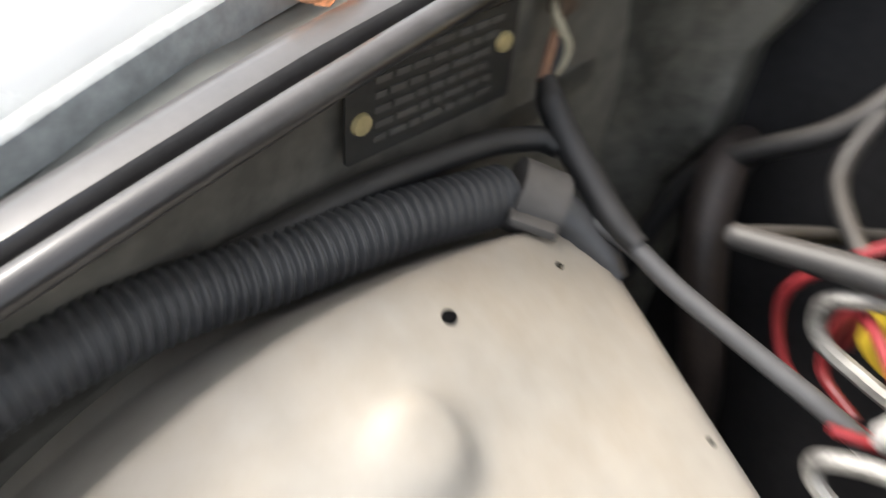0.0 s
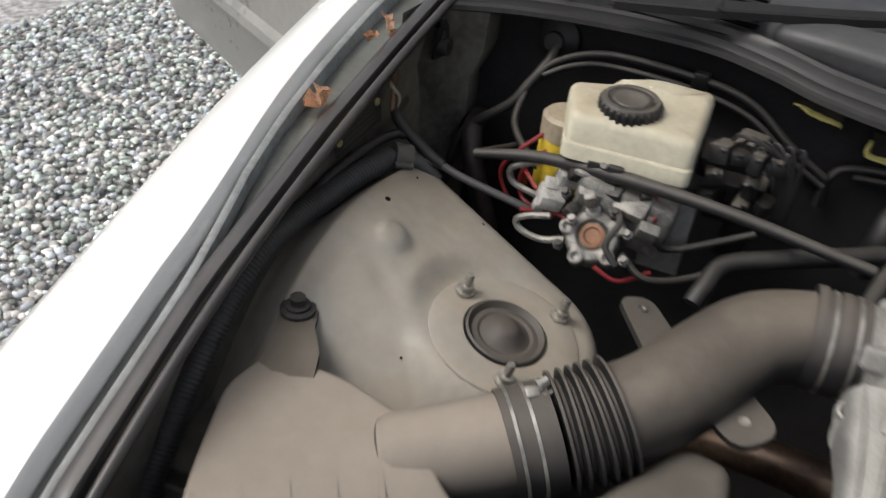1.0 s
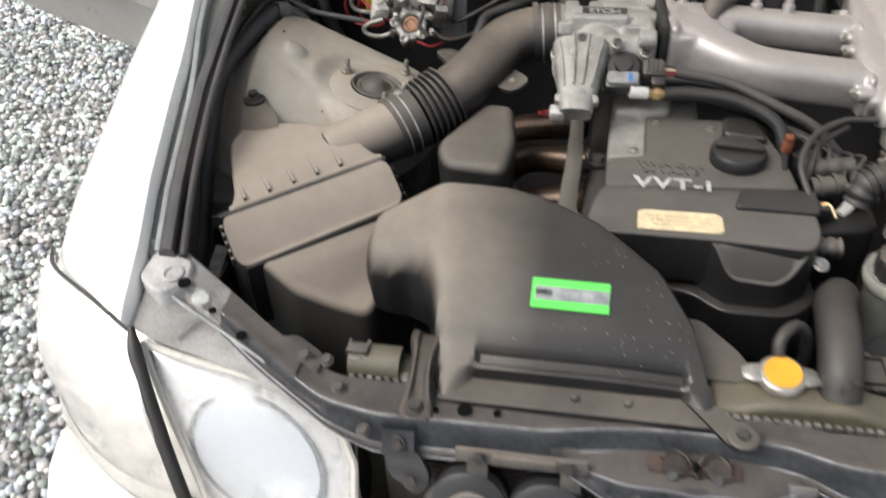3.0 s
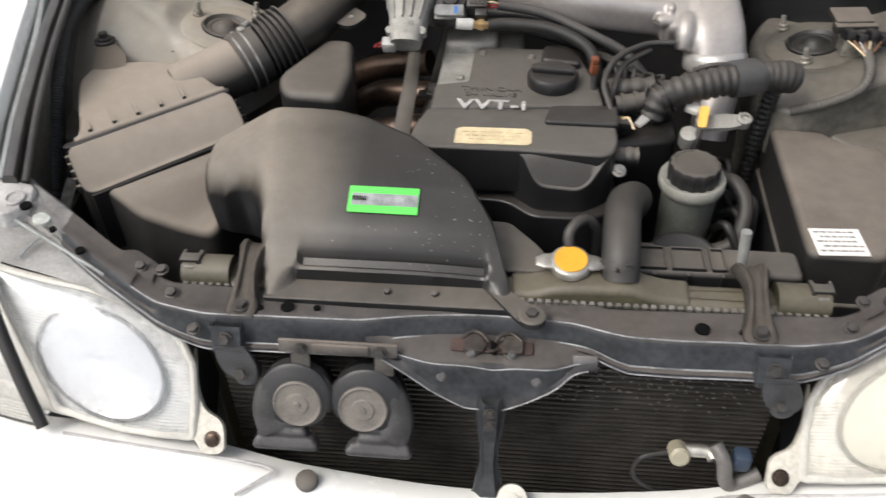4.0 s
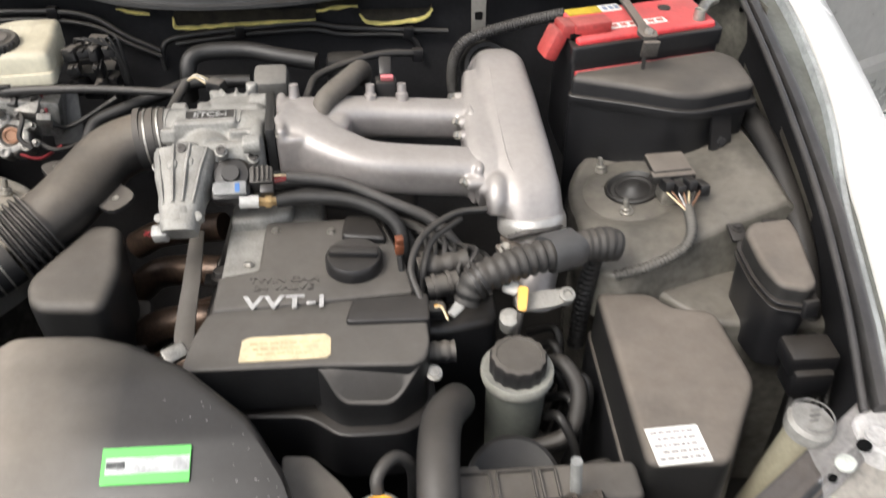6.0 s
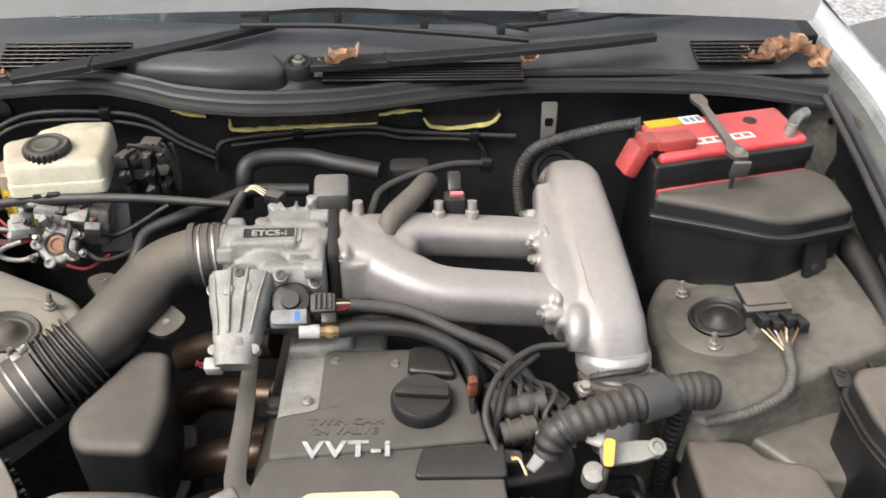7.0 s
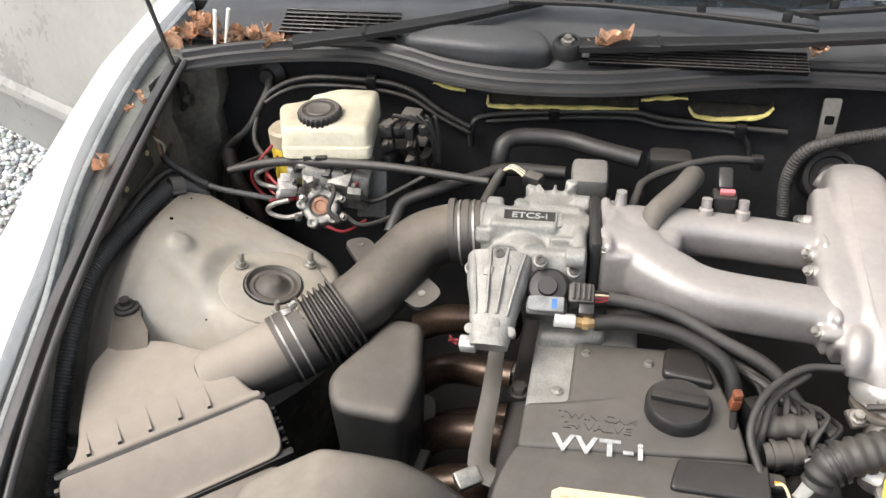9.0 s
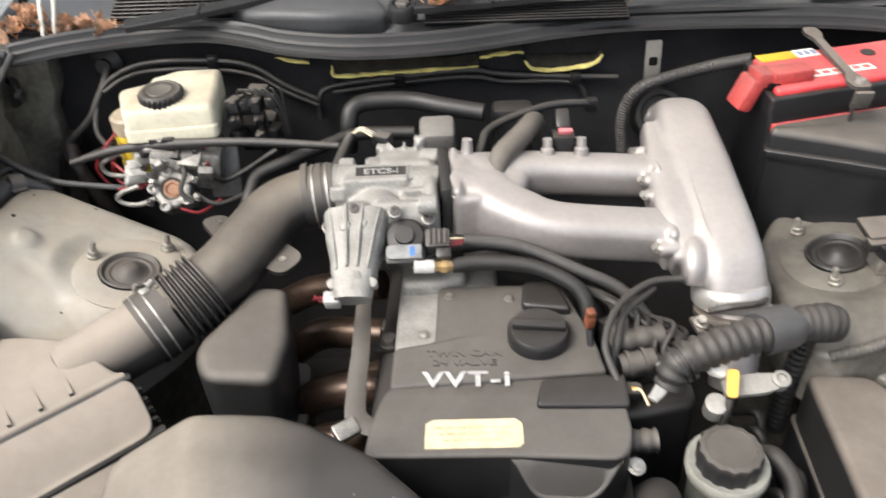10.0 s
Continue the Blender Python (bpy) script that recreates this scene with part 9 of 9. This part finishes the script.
def grille(x0, x1, ya, yb, za, zb):
    bm = B()
    n = int((x1 - x0) / 0.016)
    for i in range(n + 1):
        x = x0 + (x1 - x0) * i / n
        box(bm, (x, (ya + yb) / 2, (za + zb) / 2 + 0.002), (0.0014, yb - ya, 0.003), 0, (math.degrees(math.atan2(zb - za, yb - ya)), 0, 0))
    for j in range(7):
        t = j / 6
        box(bm, ((x0 + x1) / 2, ya + (yb - ya) * t, za + (zb - za) * t + 0.003), (x1 - x0, 0.0026, 0.005), 0.0008, (35, 0, 0))
    part("cowl_grille", bm, plastic_clean, car, "black mesh cowl air grille")
    # black sheet under the mesh: the dark inside is put into its colour
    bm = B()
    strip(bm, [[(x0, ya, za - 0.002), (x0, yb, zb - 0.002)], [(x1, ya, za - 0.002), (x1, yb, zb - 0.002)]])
    part("grille_shade", bm, flat_black, car)
grille(-0.545, -0.36, 0.925, 0.975, 0.962, 0.978)
grille(-0.07, 0.225, 0.880, 0.915, 0.957, 0.968)
grille(0.50, 0.62, 0.93, 0.98, 0.962, 0.975)


wiper_black = material("wiper_black", (0.006, 0.006, 0.0065), 0.55, vary=0.3, scale=40, dust=0.12, dust_color=(0.1, 0.1, 0.1), bump=0.05)


def wiper(pivot, arm, blade, nut=True):
    e = thing("wiper", "black windscreen wiper resting on the cowl", "wiper", pivot, "pair of wipers")
    head, rest = arm[:2], arm[1:]
    bm = B()
    for p, ww in ((head, 0.0165), (rest, 0.0135)):
        p = smooth_path(p, 6)
        n = len(p)
        rows = []
        for i, c in enumerate(p):
            k = ww if p[0] == Vector(head[0]) else 0.0145 - 0.006 * i / (n - 1)
            d = (p[min(i + 1, n - 1)] - p[max(i - 1, 0)]).normalized()
            s = Vector((-d.y, d.x, 0)).normalized()
            rows.append([c - s * k + Vector((0, 0, -0.009)), c - s * k + Vector((0, 0, -0.001)), c - s * (k - 0.002) + Vector((0, 0, 0.001)), c + s * (k - 0.002) + Vector((0, 0, 0.001)), c + s * k + Vector((0, 0, -0.001)), c + s * k + Vector((0, 0, -0.009))])
        strip(bm, rows)
    part("arm", bm, wiper_black, e)
    bm = B()
    box(bm, Vector(arm[1]) + Vector((0, 0, 0.0)), (0.006, 0.034, 0.006), 0.002, (0, 0, 8))
    part("hinge", bm, wiper_black, e)
    bm = B()
    tube(bm, blade, 0.0045, 8, 6)
    part("blade", bm, rubber_dark, e)
    bm = B()
    rows = []
    bp = smooth_path(blade, 8)
    for i, p in enumerate(bp):
        t = i / (len(bp) - 1)
        h = 0.010 + 0.012 * math.sin(math.pi * t)
        rows.append([p + Vector((0, 0.004, h)), p + Vector((0, 0.014, h + 0.003)), p + Vector((0, 0.016, h - 0.004))])
    strip(bm, rows)
    bmesh.ops.solidify(bm, geom=bm.faces[:], thickness=0.0015)
    part("blade_frame", bm, wiper_black, e)
    for t in (0.12, 0.35, 0.62, 0.88):
        bm = B()
        p = bp[int(t * (len(bp) - 1))]
        box(bm, p + Vector((0, 0.006, 0.008)), (0.012, 0.012, 0.018), 0.002)
        part("blade_claw", bm, wiper_black, e)
    if not nut:
        return
    bm = B()
    lathe(bm, [(0.021, -0.02), (0.021, -0.002), (0.018, 0.002), (0.014, 0.002), (0.013, -0.001), (0.0105, -0.001)], pivot, (0, -0.2, 1), 26)
    part("pivot_cap", bm, wiper_black, e)
    bm = B()
    lathe(bm, [(0.0095, -0.002), (0.0095, 0.004), (0.006, 0.005), (0.0055, 0.009), (0, 0.009)], pivot, (0, -0.2, 1), 6)
    part("nut", bm, steel, e)


wiper((-0.101, 0.878, 0.990), [(-0.086, 0.880, 0.989), (0.025, 0.893, 0.990), (0.174, 0.908, 0.994), (0.333, 0.930, 0.999), (0.43, 0.944, 1.004)], [(-0.195, 0.975, 1.008), (-0.049, 0.972, 1.008), (0.120, 0.950, 1.004), (0.238, 0.938, 0.998)])
wiper((-0.50, 0.862, 0.972), [(-0.500, 0.864, 0.980), (-0.40, 0.897, 0.985), (-0.274, 0.951, 0.991), (-0.15, 1.010, 1.0)], [(0.22, 0.985, 1.0), (0.40, 1.015, 1.012), (0.55, 1.07, 1.03), (0.68, 1.13, 1.04)], False)


def leaf(c, size, seed):
    random.seed(seed)
    bm = B()
    n = 9
    rot = Euler([random.uniform(-0.9, 0.9), random.uniform(-0.9, 0.9), random.uniform(0, 6.28)]).to_matrix()
    rows = []
    for i in range(n):
        t = i / (n - 1)
        w = size * 0.45 * math.sin(math.pi * (0.06 + 0.9 * t)) ** 0.8 * random.uniform(0.75, 1.15)
        row = []
        for j in range(7):
            u = j / 3 - 1
            z = size * (0.35 * u * u * random.uniform(0.5, 1.3) + 0.25 * math.sin(3 * t + seed)) + random.uniform(-1, 1) * size * 0.05
            row.append(Vector(c) + rot @ Vector((size * (t - 0.5), w * u, z)))
        rows.append(row)
    strip(bm, rows)
    tube(bm, [rows[0][3], rows[0][3] + rot @ Vector((-size * 0.3, 0.02 * size, 0.1 * size))], 0.0009, 5, 3)
    bmesh.ops.solidify(bm, geom=bm.faces[:], thickness=0.0004)
    solo("dry_leaf", bm, leaf_mat, "curled dry brown leaf lying on the bodywork", "leaf", "fallen leaves")


leaf((-0.705, 0.632, 0.893), 0.034, 3)
leaf((-0.708, 0.735, 0.919), 0.018, 5)
leaf((-0.704, 0.76, 0.924), 0.02, 8)
leaf((-0.040, 0.868, 0.996), 0.048, 11)
leaf((0.235, 0.905, 0.975), 0.03, 12)
for k in range(38):
    random.seed(100 + k)
    u = k / 37
    heap = 0.036 * math.exp(-((u - 0.28) / 0.16) ** 2) + 0.016 * math.exp(-((u - 0.66) / 0.12) ** 2)
    leaf((-0.712 + 0.188 * u + random.uniform(-0.006, 0.006), 0.914 + random.uniform(-0.016, 0.022), 0.950 + random.uniform(0.1, 1.0) * heap), random.uniform(0.018, 0.034), 30 + k)
for k in range(7):
    random.seed(140 + k)
    leaf((0.58 + 0.018 * k, 0.94 + random.uniform(-0.02, 0.02), 0.965 + random.uniform(0, 0.012)), random.uniform(0.03, 0.05), 60 + k)
for a, b in (((-0.641, 0.896, 0.944), (-0.632, 0.902, 1.004)), ((-0.624, 0.899, 0.950), (-0.611, 0.905, 1.006))):
    bm = B()
    tube(bm, [a, b], [0.0052, 0.0062], 10, 4, flat=0.5)
    solo("white_stick", bm, pale, "white plastic stick standing in the leaves", "stick", "white sticks")

# ---- bonnet gas strut ----
gs = thing("gas_strut", "black bonnet gas strut at the wing corner", "gas strut", (-0.672, 0.83, 0.885))
bm = B()
tube(bm, [(-0.674, 0.836, 0.890), (-0.700, 0.836, 1.045), (-0.712, 0.836, 1.115)], 0.0034, 10)
part("rod", bm, dark_steel, gs)
bm = B()
tube(bm, [(-0.7005, 0.836, 1.048), (-0.77, 0.836, 1.45)], 0.0095, 12)
part("cylinder", bm, rubber_dark, gs)
bm = B()
lathe(bm, [(0.010, -0.008), (0.010, 0.008), (0, 0.010)], (-0.674, 0.836, 0.886), (1, 0, 0), 14)
part("ball_joint", bm, dark_steel, gs)
bm = B()
plate(bm, [(-0.014, -0.014, .004), (0.018, -0.018, .004), (0.014, 0.020, .006), (-0.010, 0.040, .006)], 0.003, frame_on((-0.680, 0.836, 0.885), (0, 1, 0), (0.15, 0, 1)), 0.004)
part("strut_bracket", bm, plastic_clean, gs)

# rubber buffers and cut line on the bumper top
for sx in (-1, 1):
    bm = B()
    lathe(bm, [(0.0135, -0.01), (0.0135, 0.004), (0.011, 0.006), (0, 0.0065)], (-0.219 if sx < 0 else 0.300, -0.0885, 0.499 if sx < 0 else 0.511), (0, -0.25, 1), 18)
    part("bumper_plug", bm, plastic, car, "black rubber plug in the bumper top")
    bm = B()
    tube(bm, [(sx * 0.30, -0.118, 0.505), (sx * 0.272, -0.098, 0.510), (sx * 0.262, -0.084, 0.511), (sx * 0.300, -0.078, 0.5165), (sx * 0.40, -0.078, 0.530), (sx * 0.52, -0.073, 0.542)], 0.0022, 6)
    part("bumper_seam", bm, worn_pale, car)

# ---- small engine fittings ----
fit_ = thing("hose_fitting", "brass hose fitting with a pale sleeve by the throttle", "pipe fitting", (-0.05, 0.505, 0.80))
bm = B()
tube(bm, [(-0.082, 0.500, 0.810), (-0.058, 0.502, 0.808)], 0.0085, 14, 3)
part("sleeve", bm, material("pale_sleeve", (0.42, 0.41, 0.39), 0.45, vary=0.2), fit_)
bm = B()
tube(bm, [(-0.058, 0.502, 0.808), (-0.036, 0.505, 0.806)], [0.0065, 0.0065], 6, 2)
tube(bm, [(-0.050, 0.503, 0.8075), (-0.042, 0.504, 0.8065)], 0.009, 6, 1)
part("brass_nut", bm, material("aged_brass", (0.42, 0.29, 0.14), 0.45, metal=0.6, vary=0.3, scale=80), fit_)
bm = B()
tube(bm, [(-0.036, 0.505, 0.806), (0.0, 0.510, 0.806), (0.06, 0.505, 0.802), (0.11, 0.485, 0.786), (0.125, 0.465, 0.760), (0.12, 0.45, 0.72)], 0.0095, 12)
part("hose", bm, rubber_dark, fit_)
grey_conduit = bpy.data.materials["grey_conduit"]
run("flat_conduit", "grey split conduit running from the sensor plug", "wiring", [(-0.022, 0.527, 0.828), (0.046, 0.524, 0.818), (0.110, 0.502, 0.800), (0.165, 0.486, 0.778), (0.20, 0.46, 0.75)], 0.0075, grey_conduit)
oc = thing("orange_connector", "small orange brown connector in the engine gap", "connector", (0.119, 0.42, 0.77))
bm = B()
box(bm, (0.119, 0.422, 0.786), (0.011, 0.010, 0.018), 0.002, (10, 0, 10))
box(bm, (0.119, 0.420, 0.800), (0.010, 0.010, 0.010), 0.002, (10, 0, 10))
part("shell", bm, material("rust_orange_plastic", (0.17, 0.055, 0.025), 0.5, vary=0.3), oc)
bm = B()
tube(bm, [(0.119, 0.42, 0.775), (0.122, 0.40, 0.74), (0.125, 0.38, 0.72)], 0.004, 8)
part("lead", bm, rubber_dark, oc)
gc = thing("cable_clip", "pale grey bent plastic clip with orange leads", "clip", (0.185, 0.345, 0.74))
bm = B()
tube(bm, [(0.176, 0.332, 0.752), (0.187, 0.343, 0.757), (0.194, 0.356, 0.766), (0.190, 0.370, 0.770)], [0.006, 0.0075, 0.0085, 0.005], 10, flat=0.5)
part("clip", bm, material("pale_grey_clip", (0.27, 0.265, 0.25), 0.5, vary=0.2), gc)
for k in range(2):
    bm = B()
    tube(bm, [(0.158, 0.350 - 0.003 * k, 0.752), (0.165, 0.342, 0.757), (0.172, 0.331 - 0.003 * k, 0.748)], 0.0016, 6)
    part("lead", bm, (orange, cream)[k], gc)
# clustered plugs behind the brake reservoir
cl_ = thing("plug_cluster", "cluster of dusty black plugs behind the brake reservoir", "connector", (-0.32, 0.80, 0.84))
random.seed(71)
for i in range(4):
    for j in range(3):
        bm = B()
        x, z = -0.343 + 0.017 * i + random.uniform(-0.002, 0.002), 0.835 + 0.024 * j + random.uniform(-0.003, 0.003)
        y = 0.795 - 0.008 * (j == 1) + random.uniform(-0.004, 0.004)
        if random.random() < 0.25:
            bm.free()
            continue
        box(bm, (x, y, z), (random.uniform(0.010, 0.020), random.uniform(0.018, 0.032), random.uniform(0.012, 0.024)), 0.002, (random.uniform(-20, 25), random.uniform(-15, 15), random.uniform(-25, 25)))
        box(bm, (x, y - 0.012, z + 0.009), (0.006, 0.014, 0.004), 0.001)
        part("plug", bm, plastic if (i + j) % 3 else plastic_clean, cl_)
for i in range(6):
    bm = B()
    x = -0.340 + 0.011 * i
    tube(bm, [(x, 0.80, 0.895), (x + 0.010, 0.79, 0.906), (-0.285 + 0.003 * i, 0.79, 0.89 - 0.006 * i), (-0.280 + 0.002 * i, 0.795, 0.83)], 0.0022, 6)
    part("lead", bm, rubber_dark if i % 3 else rubber, cl_)

# clamp screw on the air filter sleeve
bm = B()
box(bm, (-0.4005, 0.4705, 0.8035), (0.012, 0.010, 0.010), 0.002, (10, 0, 38))
bolt(bm, (-0.3995, 0.4780, 0.8060), 0.0045, 0.010, (0.55, 0.75, 0.3))
tube(bm, [(-0.396, 0.466, 0.802), (-0.390, 0.474, 0.806), (-0.386, 0.482, 0.806)], 0.0018, 6)
part("clamp_screw", bm, steel, ih)
# harness clutter between the cam cover and the conduit
hc = thing("coil_harness", "dusty black connectors and leads beside the cam cover", "wiring", (0.17, 0.44, 0.70))
random.seed(17)
for x, y, z, a, b, c in ((0.152, 0.455, 0.735, 0.022, 0.034, 0.030), (0.180, 0.430, 0.738, 0.020, 0.026, 0.036), (0.168, 0.405, 0.744, 0.030, 0.018, 0.020), (0.206, 0.452, 0.744, 0.024, 0.020, 0.028), (0.192, 0.400, 0.742, 0.016, 0.024, 0.022), (0.222, 0.428, 0.748, 0.018, 0.022, 0.024)):
    bm = B()
    box(bm, (x, y, z), (a, b, c), 0.003, (random.uniform(-12, 12), random.uniform(-12, 12), random.uniform(-30, 30)))
    box(bm, (x, y - b * 0.45, z + c * 0.35), (a * 0.45, b * 0.4, c * 0.3), 0.001)
    part("plug", bm, plastic_clean if x < 0.19 else plastic, hc)
for k in range(7):
    bm = B()
    x = 0.140 + 0.013 * k
    tube(bm, [(x, 0.50 - 0.008 * k, 0.752), (x + 0.012, 0.468 - 0.008 * k, 0.766 + 0.003 * (k % 3)), (x + 0.016 - 0.004 * k, 0.43 - 0.006 * k, 0.758), (x + 0.01, 0.395, 0.73)], 0.0032, 7)
    part("lead", bm, (rubber_dark, rubber, grey_conduit)[k % 3], hc)
bm = B()
tube(bm, [(0.150, 0.385, 0.748), (0.190, 0.392, 0.752)], 0.015, 16, 3)
tube(bm, [(0.158, 0.387, 0.7485), (0.163, 0.388, 0.749)], 0.0175, 16, 1)
tube(bm, [(0.176, 0.390, 0.7505), (0.181, 0.391, 0.751)], 0.0175, 16, 1)
part("barrel", bm, plastic, hc)
# raised frames on the fan shroud
for x0, x1 in ((0.158, 0.200), (0.206, 0.246), (0.252, 0.270)):
    bm = B()
    for a in ((x0, 0.1035, x1, 0.1055), (x0, 0.140, x1, 0.142), (x0, 0.1035, x0 + 0.002, 0.142), (x1 - 0.002, 0.1035, x1, 0.142)):
        box(bm, ((a[0] + a[2]) / 2, (a[1] + a[3]) / 2, 0.7015), (a[2] - a[0], a[3] - a[1], 0.005), 0.0005)
    part("shroud_frame", bm, plastic, radiator)

# bent fins on the condenser face
random.seed(5)
bm = B()
for k in range(240):
    x, z = random.gauss(0.19, 0.075), random.gauss(0.625, 0.026)
    if -0.3 < x < 0.32 and 0.56 < z < 0.665:
        box(bm, (x, -0.0025, z), (random.uniform(0.0012, 0.0045), 0.0012, random.uniform(0.0008, 0.0016)), 0, (0, random.uniform(-25, 25), 0))
tagged(part("bent_fins", bm, material("dull_fin_metal", (0.15, 0.14, 0.13), 0.5, metal=0.4, vary=0.5, scale=90), cond, "bent bare metal fins"), kind="stuff")
